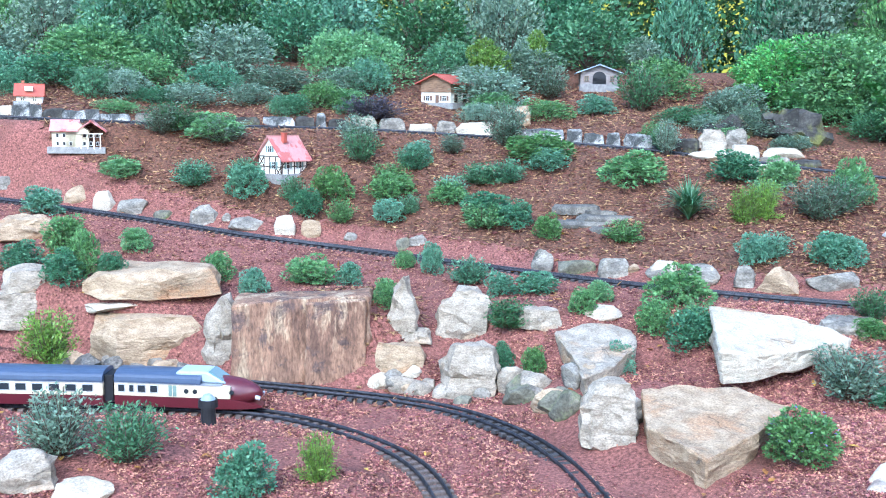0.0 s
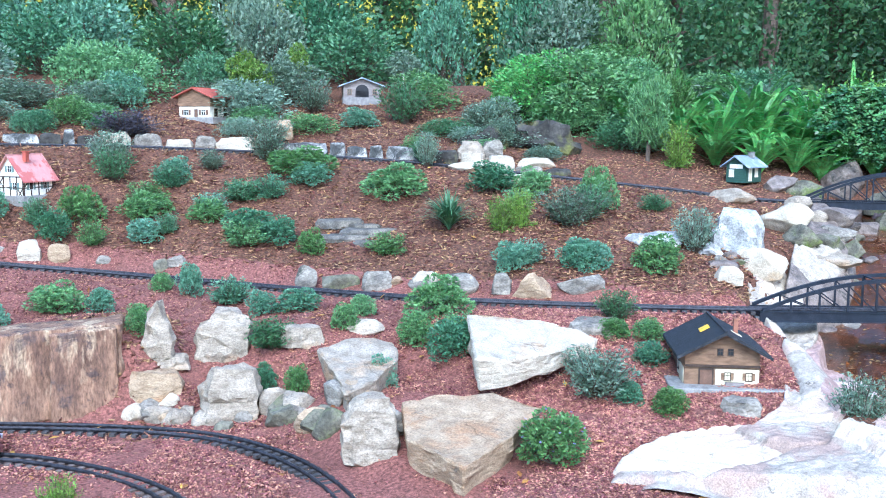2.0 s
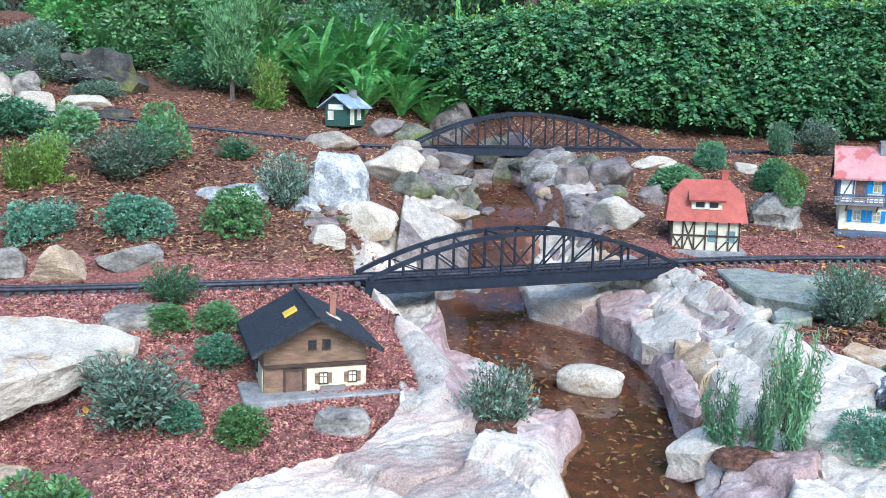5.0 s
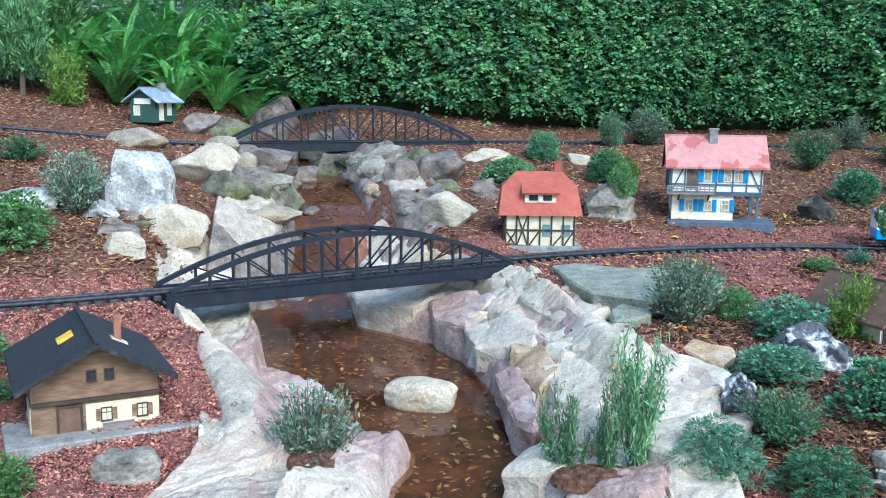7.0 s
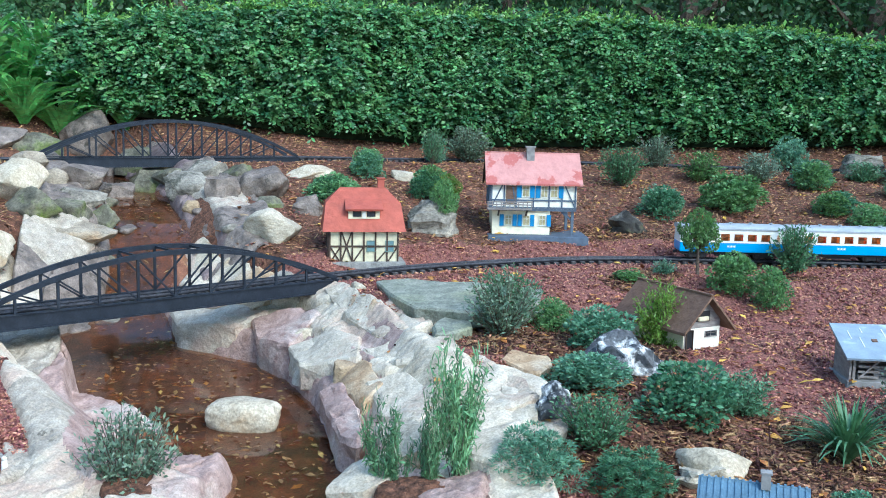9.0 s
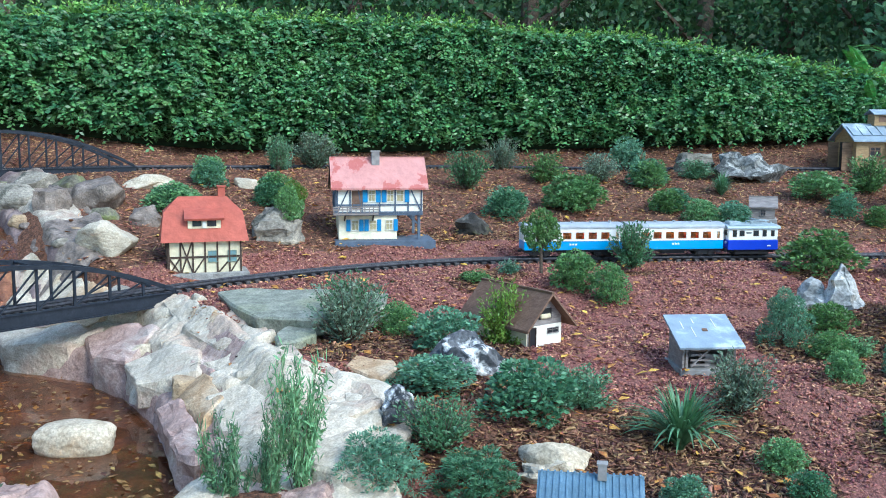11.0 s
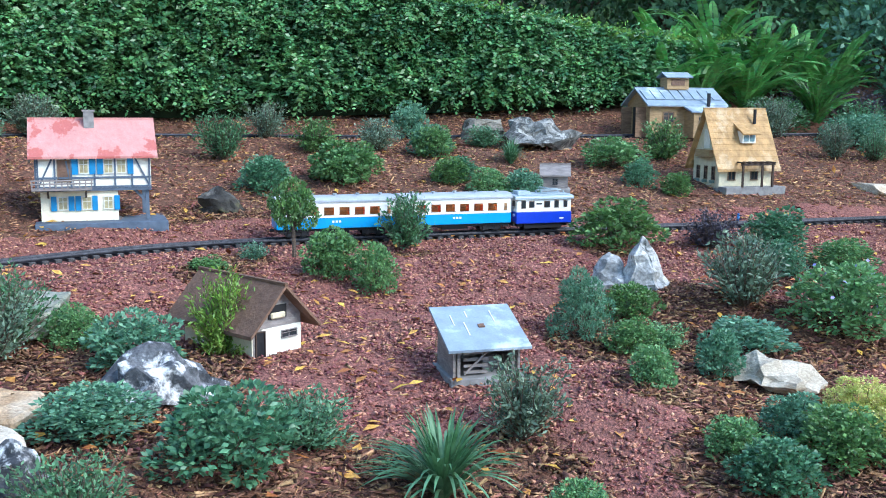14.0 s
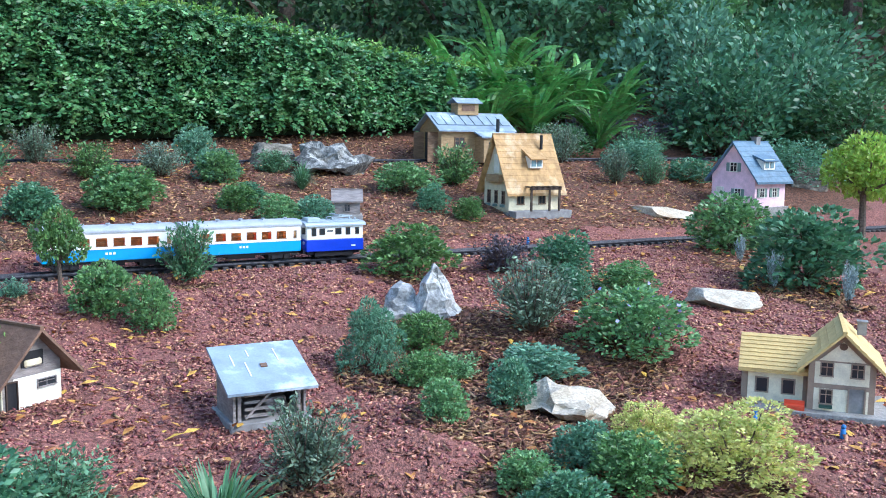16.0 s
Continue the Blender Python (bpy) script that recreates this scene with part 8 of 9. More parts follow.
def red_house():
    W, D, h = 0.262, 0.20, 0.138
    r = stand("half_timbered_house", 3.52, 1.945, -54, D, "cream half-timbered house with a red hipped roof", lift=0.004)
    base_plate(r, 0.33, 0.26, dx=-0.01)
    part("wall_shell", boxes(((0, 0, h / 2), (W, D, h))), P_CREAM, r, "cream infill walls")
    # half-hipped red roof
    o, top = 0.024, 0.282
    bm = bmesh.new()
    e = [bm.verts.new(p) for p in ((-W / 2 - o, -D / 2 - o, h - 0.012), (W / 2 + o, -D / 2 - o, h - 0.012), (W / 2 + o, D / 2 + o, h - 0.012), (-W / 2 - o, D / 2 + o, h - 0.012))]
    g = [bm.verts.new(p) for p in ((-W / 2 - 0.01, -0.055, 0.228), (W / 2 + 0.01, -0.055, 0.228), (W / 2 + 0.01, 0.055, 0.228), (-W / 2 - 0.01, 0.055, 0.228))]
    q = [bm.verts.new(p) for p in ((-W / 2 + 0.045, 0, top), (W / 2 - 0.045, 0, top))]
    for fc in ((e[0], e[1], g[1], g[0]), (e[1], e[2], g[2], g[1]), (e[2], e[3], g[3], g[2]), (e[3], e[0], g[0], g[3]), (g[0], g[1], q[1], q[0]), (g[2], g[3], q[0], q[1]), (g[1], g[2], q[1]), (g[3], g[0], q[0]), (e[3], e[2], e[1], e[0])):
        bm.faces.new(fc)
    part("roof", bm, P_REDROOF, r, "orange-red half-hipped roof", 0.003)
    timber(r, W, D, 0.006, h - 0.006, (-0.97, -0.66, -0.33, 0.0, 0.33, 0.66, 0.97), P_DARKWOOD, "f", ((-0.97, -0.66, 0, 0.5), (-0.66, -0.97, 0, 0.5), (-0.66, -0.33, 0, 1), (-0.33, -0.66, 0, 1), (0.66, 0.97, 0, 0.5), (-0.33, 0.0, 0, 0.5), (0.33, 0.66, 0.0, 0.4)))
    timber(r, W, D, 0.006, h - 0.006, (-0.97, -0.3, 0.3, 0.97), P_DARKWOOD, "l", ((-0.97, -0.3, 0, 1), (0.97, 0.3, 0, 1)))
    for u in (0.026, 0.096):
        opening(r, "f", u, 0.07, 0.026, 0.036, (W, D), P_GREENSH, G_BLUE)
    d = part("dormer", prism([(-0.058, 0.172), (0.058, 0.172), (0.058, 0.216), (-0.058, 0.216)], -D / 2 + 0.004, -0.01), P_CREAM, r)
    part("dormer_roof", boxes(((0, -0.058, 0.230), (0.14, 0.12, 0.008), Matrix.Rotation(radians(24), 3, "X"))), P_REDROOF, r)
    for u in (-0.026, 0.026):
        part("dormer_window", boxes(((u, -D / 2 + 0.003, 0.194), (0.032, 0.004, 0.028))), G_DARK, d)
    part("dormer_post", boxes(((0, -D / 2 + 0.002, 0.194), (0.014, 0.004, 0.040))), P_FRAME, d)
    chimney(r, 0.07, 0.01, 0.292, 0.026, 0.05, P_REDROOF)
    part("ramp", boxes(((-W / 2 - 0.04, -0.08, 0.014), (0.09, 0.05, 0.006), Matrix.Rotation(radians(24), 3, "Y"))), M_CONCRETE, r)


def station_house():
    W, D = 0.372, 0.22
    r = stand("station_house", 4.34, 1.60, -62, D, "two-storey station house with blue shutters and balcony", lift=0.002)
    base_plate(r, 0.43, 0.30, P_SLATE, 0.012, 0.02, -0.02)
    part("ground_floor", boxes(((-0.05, 0.0, 0.066), (0.25, D - 0.02, 0.106))), P_CREAMWHITE, r, "cream plaster ground floor")
    upper = part("upper_floor", gable_body(W, D, 0.128, 0.10, True), P_WHITE, r, "white half-timbered upper floor")
    upper.location.z = 0.125
    gable_roof(r, W, D, 0.253, 0.10, True, 0.028, P_FADEROOF, 0.008, 0, 0.022, "faded red roof with worn patches")
    board = part("bargeboard", prism([(-0.138, 0.226), (0.0, 0.350), (0.138, 0.226), (0.138, 0.216), (0.0, 0.340), (-0.138, 0.216)], -0.004, 0.004), P_DARKWOOD, r)
    board.matrix_basis = pose(-W / 2 - 0.018, 0, 0, 0, 0, 90)
    z0, z1 = 0.130, 0.236
    timber(r, W, D, z0, z1, (-0.97, -0.68, -0.40, 0.0, 0.36, 0.66, 0.97), P_SLATE, "f", ((-0.97, -0.70, 0, 1), (0.97, 0.70, 0, 1), (-0.40, -0.5, 0, 1)), (0.0, 0.30, 1.0))
    timber(r, W, D, z0, z1, (-0.97, -0.3, 0.3, 0.97), P_SLATE, "l", ((-0.97, -0.3, 0, 1), (0.97, 0.3, 0, 1)), (0.0, 1.0))
    for u in (-0.034, 0.046, 0.088):
        opening(r, "f", u, 0.200, 0.026, 0.044, (W, D), P_FRAME, P_CURTAIN)
    for u in (-0.062, -0.006, 0.019, 0.118):
        part("shutter", boxes(((u, -D / 2 - 0.004, 0.200), (0.020, 0.004, 0.054))), P_BLUE, r, "bright blue shutter")
    opening(r, "f", -0.098, 0.186, 0.034, 0.068, (W, D), P_BROWNFRAME, P_BROWNROOF, bars=False, name="door")
    for u in (-0.105, -0.028, 0.042):
        opening(r, "f", u, 0.074, 0.026, 0.040, (0.25, D - 0.02), P_FRAME, P_CURTAIN)
    for u in (-0.134, -0.078, -0.056, -0.002, 0.070):
        part("shutter", boxes(((u, -D / 2 + 0.006, 0.074), (0.018, 0.004, 0.050))), P_BLUE, r, "bright blue shutter")
    part("balcony_floor", boxes(((-0.105, -D / 2 - 0.028, 0.126), (0.19, 0.054, 0.006))), P_GREYWOOD, r)
    for i in range(11):
        part("baluster", boxes(((-0.198 + i * 0.0186, -D / 2 - 0.053, 0.142), (0.004, 0.003, 0.028))), P_GREYWOOD, r)
    for z_ in (0.157, 0.146):
        part("balcony_rail", boxes(((-0.105, -D / 2 - 0.053, z_), (0.195, 0.005, 0.005))), P_GREYWOOD, r)
    for x_ in (-0.15, -0.03):
        bm = bmesh.new()
        beam(bm, (x_, -D / 2 - 0.045, 0.122), (x_, -D / 2 + 0.008, 0.095), 0.006, 0.006)
        part("balcony_bracket", bm, P_DARKWOOD, r)
    for y_ in (-0.095, 0.095):
        bm = bmesh.new()
        box(bm, (0.172, y_, 0.065), (0.012, 0.012, 0.118))
        beam(bm, (0.125, y_, 0.12), (0.172, y_, 0.072), 0.007, 0.007)
        part("post", bm, P_SLATE, r)
    part("floor_beam", boxes(((0.0, 0, 0.121), (W, D + 0.004, 0.010))), P_SLATE, r)
    chimney(r, -0.01, -0.02, 0.358, 0.034, 0.06, P_GREYSTONE)


def barn():
    W, D, h, rise = 0.135, 0.25, 0.085, 0.07
    r = stand("barn", 3.224, 0.621, -34, D, "small barn with a rusty brown roof and white front")
    part("wall_shell", gable_body(W, D, h, rise, False), P_GREYWOOD, r)
    part("white_front", boxes(((0.012, -D / 2 - 0.0002, 0.033), (0.11, 0.0014, 0.062))), P_WHITE, r, "white plaster lower front")
    part("white_side", boxes(((-W / 2 - 0.001, 0, 0.035), (0.003, D, 0.07))), P_CREAM, r)
    gable_roof(r, W, D, h, rise, False, 0.03, P_BROWNROOF, 0.008, 0, 0.035, "rusty brown roof slope")
    opening(r, "f", 0.032, 0.045, 0.042, 0.014, (W, D), P_GREYWOOD, G_DARK)
    opening(r, "f", -0.048, 0.030, 0.022, 0.056, (W, D), P_DARKWOOD, P_BLACK, bars=False, name="door")
    # black sheet on the wall paints the shade inside the loft
    part("loft_opening", boxes(((0, -D / 2 - 0.001, 0.098), (0.05, 0.004, 0.03))), P_BLACK, r)
    part("loft_sacks", boxes(((0, -D / 2 - 0.004, 0.090), (0.04, 0.008, 0.014))), P_CREAM, r, bevel=0.003)


def field_shed():
    W, D = 0.165, 0.15
    r = stand("field_shed", 3.16, 0.15, -67, D, "open wooden shed with a sloping grey sheet roof", scale=(0.86, 0.82, 0.98))
    base_plate(r, 0.19, 0.18, P_GREYSTONE, 0.010)
    part("back_wall", boxes(((0, D / 2 - 0.003, 0.06), (W, 0.006, 0.11))), P_GREYWOOD, r, "grey-brown board wall")
    for s in (-1, 1):
        bm = prism([(-D / 2, 0.004), (D / 2, 0.004), (D / 2, 0.116), (-D / 2, 0.074)], s * W / 2 - 0.003, s * W / 2 + 0.003)
        bmesh.ops.rotate(bm, verts=bm.verts, matrix=Matrix.Rotation(radians(90), 3, "Z"))
        part("side_wall", bm, P_GREYWOOD, r, "grey-brown board wall")
    for i in range(3):
        part("slat", boxes(((0.0, D / 2 - 0.02 - i * 0.001, 0.03 + i * 0.022), (W * 0.8, 0.006, 0.012))), P_GREYWOOD, r)
    for x_ in (-0.07, 0.07):
        part("post", boxes(((x_, -D / 2 + 0.008, 0.04), (0.008, 0.008, 0.075))), P_GREYWOOD, r)
    part("crate", boxes(((0.03, 0.0, 0.025), (0.05, 0.04, 0.03))), P_GREYWOOD, r, bevel=0.002)
    roof = part("roof", boxes(((0, -0.008, 0.103), (W + 0.045, D + 0.055, 0.006), Matrix.Rotation(radians(17), 3, "X"))), P_GREYROOF, r, "grey sheet metal roof")
    for x_, y_, l_ in ((-0.062, 0.03, 0.05), (-0.035, -0.01, 0.06), (0.045, 0.04, 0.055), (-0.02, 0.055, 0.03)):
        part("roof_streak", boxes(((x_, y_ - 0.008, 0.1068 + y_ * math.tan(radians(17))), (0.003, l_, 0.0016), Matrix.Rotation(radians(17), 3, "X"))), P_FRAME, roof, "pale scratch in the sheet")
    part("roof_hatch", boxes(((0.005, -0.008, 0.107), (0.016, 0.014, 0.004), Matrix.Rotation(radians(17), 3, "X"))), P_BROWNROOF, roof)
    for i in range(4):
        part("gate_slat", boxes(((-0.025, -D / 2 + 0.012, 0.018 + i * 0.014), (0.062, 0.004, 0.006))), P_GREYWOOD, r)
    bm = bmesh.new()
    beam(bm, (-0.055, -D / 2 + 0.009, 0.014), (0.003, -D / 2 + 0.009, 0.062), 0.005, 0.005)
    part("gate_brace", bm, P_GREYWOOD, r)


def yellow_house():
    W, D, h, rise = 0.30, 0.24, 0.125, 0.19
    r = stand("cottage", 5.81, -0.82, -66, D, "cream cottage with a steep tan shingle roof and pergola", lift=0.012, scale=(0.92, 0.92, 1.12))
    base_plate(r, 0.34, 0.31, P_GREYSTONE, 0.008, 0.02, -0.035)
    part("wall_shell", gable_body(W, D, h, rise, True), P_CREAM, r)
    gable_roof(r, W, D, h, rise, True, 0.035, P_TANROOF, 0.009, 10, 0.03, "steep tan shingled slope")
    for u in (-0.07, 0.0, 0.07):
        opening(r, "l", u, 0.06, 0.025, 0.05, (W, D), P_BROWNFRAME, box_=P_GREENSH)
    part("side_balcony", boxes(((-W / 2 - 0.012, 0, 0.14), (0.03, 0.13, 0.03))), P_TAN, r)
    part("gable_panel", boxes(((-W / 2 - 0.001, 0, 0.20), (0.003, 0.05, 0.08))), P_WHITE, r)
    for u in (-0.08, 0.05):
        opening(r, "f", u, 0.06, 0.035, 0.05, (W, D), P_BROWNFRAME)
    d = part("dormer", boxes(((0.02, -0.078, 0.208), (0.075, 0.06, 0.05))), P_WHITE, r)
    part("dormer_roof", boxes(((0.02, -0.085, 0.240), (0.10, 0.10, 0.007), Matrix.Rotation(radians(24), 3, "X"))), P_TANROOF, r)
    for u in (0.003, 0.037):
        part("dormer_window", boxes(((u, -0.109, 0.206), (0.026, 0.004, 0.032))), G_BLUE, d)
    part("stovepipe", rod(bmesh.new(), (0.085, -0.05, 0.26), (0.085, -0.05, 0.32), 0.008), P_BLACK, r)
    for x_ in (-0.06, 0.05, 0.11):
        part("pergola_post", boxes(((x_, -D / 2 - 0.07, 0.055), (0.009, 0.009, 0.095))), P_DARKWOOD, r)
    for i in range(6):
        part("pergola_bar", boxes(((-0.06 + i * 0.034, -D / 2 - 0.04, 0.107), (0.009, 0.09, 0.006))), P_DARKWOOD, r)
    part("pergola_beam", boxes(((0.025, -D / 2 - 0.07, 0.100), (0.19, 0.009, 0.009))), P_DARKWOOD, r)


def engine_shed():
    W, D, h, rise = 0.42, 0.26, 0.17, 0.07
    r = stand("engine_shed", 6.74, -0.645, -67, D, "tan locomotive shed with a grey sheet roof and roof lantern", scale=(1.03, 1.03, 1.10), lift=0.01)
    part("wall_shell", gable_body(W, D, h, rise, True), P_TAN, r, "tan board walls")
    gable_roof(r, W, D, h, rise, True, 0.03, P_GREYROOF, 0.008, 0, 0.03, "grey patched sheet roof")
    for i in range(8):
        part("roof_sheet", boxes(((-0.2 + i * 0.057, -0.075, h + rise - 0.028), (0.05, 0.10, 0.004), Matrix.Rotation(radians(28.3), 3, "X"))), P_GREYROOF, r)
    part("lantern", boxes(((0.0, 0, h + rise + 0.03), (0.13, 0.08, 0.06))), P_TAN, r, "raised tan roof lantern")
    part("lantern_louvre", boxes(((0.0, -0.041, h + rise + 0.035), (0.08, 0.003, 0.03))), P_BROWNROOF, r)
    for s in (-1, 1):
        part("lantern_roof", boxes(((0.0, s * 0.028, h + rise + 0.072), (0.16, 0.066, 0.006), Matrix.Rotation(radians(-22 * s), 3, "X"))), P_GREYROOF, r)
    part("lean_to", boxes(((0.10, -D / 2 - 0.05, 0.065), (0.21, 0.10, 0.13))), P_TAN, r)
    part("lean_to_roof", boxes(((0.10, -D / 2 - 0.05, 0.146), (0.25, 0.135, 0.007), Matrix.Rotation(radians(17), 3, "X"))), P_GREYROOF, r)
    opening(r, "f", -0.10, 0.10, 0.055, 0.045, (W, D), P_BROWNFRAME)
    for u in (0.05, 0.14):
        part("lean_to_window", boxes(((u, -D / 2 - 0.101, 0.08), (0.05, 0.004, 0.045))), G_DARK, r)
    # shade inside the open shed, painted as a black sheet on the wall
    part("doorway", boxes(((-W / 2 - 0.001, 0, 0.075), (0.004, 0.12, 0.15))), P_BLACK, r)
    for s in (-1, 1):
        part("shed_door", boxes(((-W / 2 - 0.03, s * 0.085, 0.075), (0.06, 0.006, 0.15))), P_WOOD, r, "open brown plank door")
    part("flue", rod(bmesh.new(), (0.12, -0.16, 0.15), (0.12, -0.16, 0.22), 0.010), P_BLACK, r)


def pink_house():
    W, D, h, rise = 0.25, 0.22, 0.16, 0.155
    r = stand("pink_house", 6.271, -1.957, -150, D, "pink house with a steep blue-grey roof and dormer", scale=(1.12, 1.12, 1.08), lift=0.01)
    base_plate(r, 0.28, 0.25)
    part("wall_shell", gable_body(W, D, h, rise, False), P_PINK, r)
    gable_roof(r, W, D, h, rise, False, 0.03, P_BLUEROOF, 0.009, 8, 0.02, "steep blue-grey slope")
    opening(r, "f", 0.03, 0.075, 0.032, 0.04, (W, D), P_FRAME, shutters=P_GREENSH)
    opening(r, "f", 0.0, 0.20, 0.036, 0.04, (W, D), P_FRAME, shutters=P_GREENSH)
    opening(r, "f", -0.075, 0.055, 0.036, 0.085, (W, D), P_FRAME, P_WHITE, bars=False, name="door")
    for u in (-0.06, 0.03):
        opening(r, "l", u, 0.08, 0.03, 0.04, (W, D), P_FRAME, shutters=P_GREENSH)
        opening(r, "r", u, 0.08, 0.03, 0.04, (W, D), P_FRAME, shutters=P_GREENSH)
    for s in (-1, 1):
        d = part("dormer", boxes(((s * 0.085, 0, 0.215), (0.06, 0.08, 0.05))), P_WHITE, r)
        part("dormer_roof", boxes(((s * 0.085, 0, 0.246), (0.09, 0.10, 0.007), Matrix.Rotation(radians(20 * s), 3, "Y"))), P_BLUEROOF, r)
        for u in (-0.018, 0.018):
            part("dormer_window", boxes(((s * 0.116, u, 0.214), (0.004, 0.024, 0.032))), G_BLUE, d)
    chimney(r, 0.0, 0.04, 0.325, 0.03, 0.04, P_GREYSTONE)


def cream_house():
    W, D, h, rise = 0.145, 0.20, 0.135, 0.075
    r = stand("cream_villa", 3.345, -1.10, -114, D, "cream villa with a yellow tiled roof and side wing", scale=(0.97, 0.97, 0.90))
    base_plate(r, 0.37, 0.27, dx=-0.08)
    part("wall_shell", gable_body(W, D, h, rise, False), P_TRIM, r)
    for z_, hh in ((0.038, 0.06), (0.108, 0.055)):
        part("plaster_panel", boxes(((0, -D / 2 - 0.0002, z_), (0.118, 0.0014, hh))), P_CREAMWHITE, r)
    part("gable_plaster", prism([(-0.05, 0.14), (0.05, 0.14), (0, 0.19)], -D / 2 - 0.002, -D / 2 + 0.002), P_CREAMWHITE, r)
    gable_roof(r, W, D, h, rise, False, 0.025, P_YELROOF, 0.008, 6, 0.028, "pale yellow tiled slope")
    for u in (-0.033, 0.033):
        opening(r, "f", u, 0.118, 0.024, 0.032, (W, D), P_TRIM, G_DARK)
    opening(r, "f", -0.032, 0.048, 0.024, 0.034, (W, D), P_TRIM, G_DARK, box_=P_GREENHUT)
    opening(r, "f", 0.034, 0.040, 0.032, 0.066, (W, D), P_TRIM, P_GREYSTONE, bars=False, name="door")
    part("round_vent", rod(bmesh.new(), (0, -D / 2 - 0.004, 0.178), (0, -D / 2, 0.178), 0.009, None, 14), P_BROWNROOF, r)
    part("wing", gable_body(0.155, 0.15, 0.110, 0.055, True), P_TRIM, r, "side wing with plaster panels")
    w = r.children[-1]
    w.location = (-0.145, 0.012, 0)
    part("wing_plaster", boxes(((-0.145, -0.0645, 0.052), (0.125, 0.003, 0.080))), P_CREAMWHITE, r)
    for u in (-0.175, -0.115):
        win = part("window", boxes(((u, -0.0668, 0.055), (0.032, 0.003, 0.042))), P_TRIM, r)
        part("pane", boxes(((u, -0.0685, 0.055), (0.024, 0.003, 0.034))), G_DARK, win)
    k = 0.055 / 0.075
    for s in (-1, 1):
        out = [(0, 0.173), (s * 0.10, 0.173 - 0.10 * k), (s * 0.10, 0.165 - 0.10 * k), (0, 0.165)]
        bm = prism(out if s > 0 else out[::-1], -0.09, 0.085)
        bmesh.ops.rotate(bm, verts=bm.verts, matrix=Matrix.Rotation(radians(90), 3, "Z"))
        bmesh.ops.translate(bm, verts=bm.verts, vec=(-0.145, 0.012, 0))
        part("wing_roof", bm, P_YELROOF, r)
        for i in range(9):
            if s > 0:
                y0 = 0.012 - 0.10 * (i + 1) / 9
                part("tile_course", boxes(((-0.1435, y0 + 0.004, 0.1745 - 0.10 * (i + 1) / 9 * k + 0.002), (0.172, 0.009, 0.003), Matrix.Rotation(math.atan(k), 3, "X"))), P_YELROOF, r)
    chimney(r, 0.045, 0.02, 0.205, 0.020, 0.035, P_GREYSTONE)
    part("toy_bench", boxes(((-0.10, -D / 2 - 0.02, 0.018), (0.045, 0.016, 0.012)), ((-0.10, -D / 2 - 0.012, 0.028), (0.045, 0.004, 0.012))), P_REDTOY, r)


def timbered_villa():
    W, D, h, rise = 0.20, 0.24, 0.14, 0.12
    r = stand("timbered_villa", -0.82, 4.675, -42, D, "white half-timbered house with a pink-red roof", scale=(0.88, 0.88, 0.9))
    base_plate(r, 0.24, 0.28, M_CONCRETE, 0.03)
    part("wall_shell", gable_body(W, D, h, rise, False), P_WHITE, r)
    gable_roof(r, W, D, h, rise, False, 0.028, P_FADEROOF, 0.008, 0, 0.025, "pinkish red roof slope")
    for fc in ("f", "r"):
        timber(r, W, D, 0.012, h, (-0.97, -0.5, 0.0, 0.5, 0.97), P_DARKWOOD, fc, ((-0.97, -0.5, 0.5, 1), (-0.5, -0.97, 0.5, 1), (0.5, 0.97, 0, 0.5), (0.97, 0.5, 0, 0.5)), (0, 0.5, 1.0), 0.006)
    opening(r, "f", 0.035, 0.085, 0.028, 0.04, (W, D), P_FRAME, shutters=P_GREENSH)
    opening(r, "f", 0.0, 0.185, 0.028, 0.036, (W, D), P_FRAME, shutters=P_GREENSH)
    opening(r, "f", -0.05, 0.055, 0.03, 0.07, (W, D), P_FRAME, P_WHITE, bars=False, name="door")
    for u in (-0.06, 0.05):
        opening(r, "r", u, 0.085, 0.028, 0.04, (W, D), P_FRAME, shutters=P_GREENSH)
    chimney(r, 0.04, -0.03, 0.255, 0.026, 0.06, P_REDROOF)


def double_villa():
    r = stand("double_villa", -1.923, 4.93, 6, 0.16, "yellow double house with two red roofs", lift=-0.01, scale=(0.88, 0.9, 0.85))
    base_plate(r, 0.36, 0.2)
    for x_, h_ in ((-0.075, 0.12), (0.09, 0.12)):
        part("wall_shell", gable_body(0.15, 0.16, h_, 0.06, x_ < 0), P_CREAM, r)
        r.children[-1].location = (x_, 0, 0)
        for u in (-0.04, 0.0, 0.04):
            for z_ in (0.035, 0.09):
                part("window", boxes(((x_ + u, -0.081, z_), (0.020, 0.004, 0.028))), P_FRAME, r)
                part("pane", boxes(((x_ + u, -0.083, z_), (0.014, 0.004, 0.022))), G_DARK, r.children[-1])
        for s in (-1, 1):
            ang = Matrix.Rotation(radians(-36 * s), 3, "X") if x_ < 0 else Matrix.Rotation(radians(36 * s), 3, "Y")
            c = (x_, s * 0.048, h_ + 0.034) if x_ < 0 else (x_ + s * 0.045, 0, h_ + 0.034)
            part("roof_slope", boxes((c, (0.18, 0.13, 0.007) if x_ < 0 else (0.13, 0.19, 0.007), ang)), P_FADEROOF, r)
    for i in range(4):
        part("post", boxes(((0.03 + i * 0.04, -0.10, 0.05), (0.007, 0.007, 0.1))), P_WHITE, r)
    part("porch", boxes(((0.09, -0.095, 0.103), (0.15, 0.04, 0.006))), P_WHITE, r)


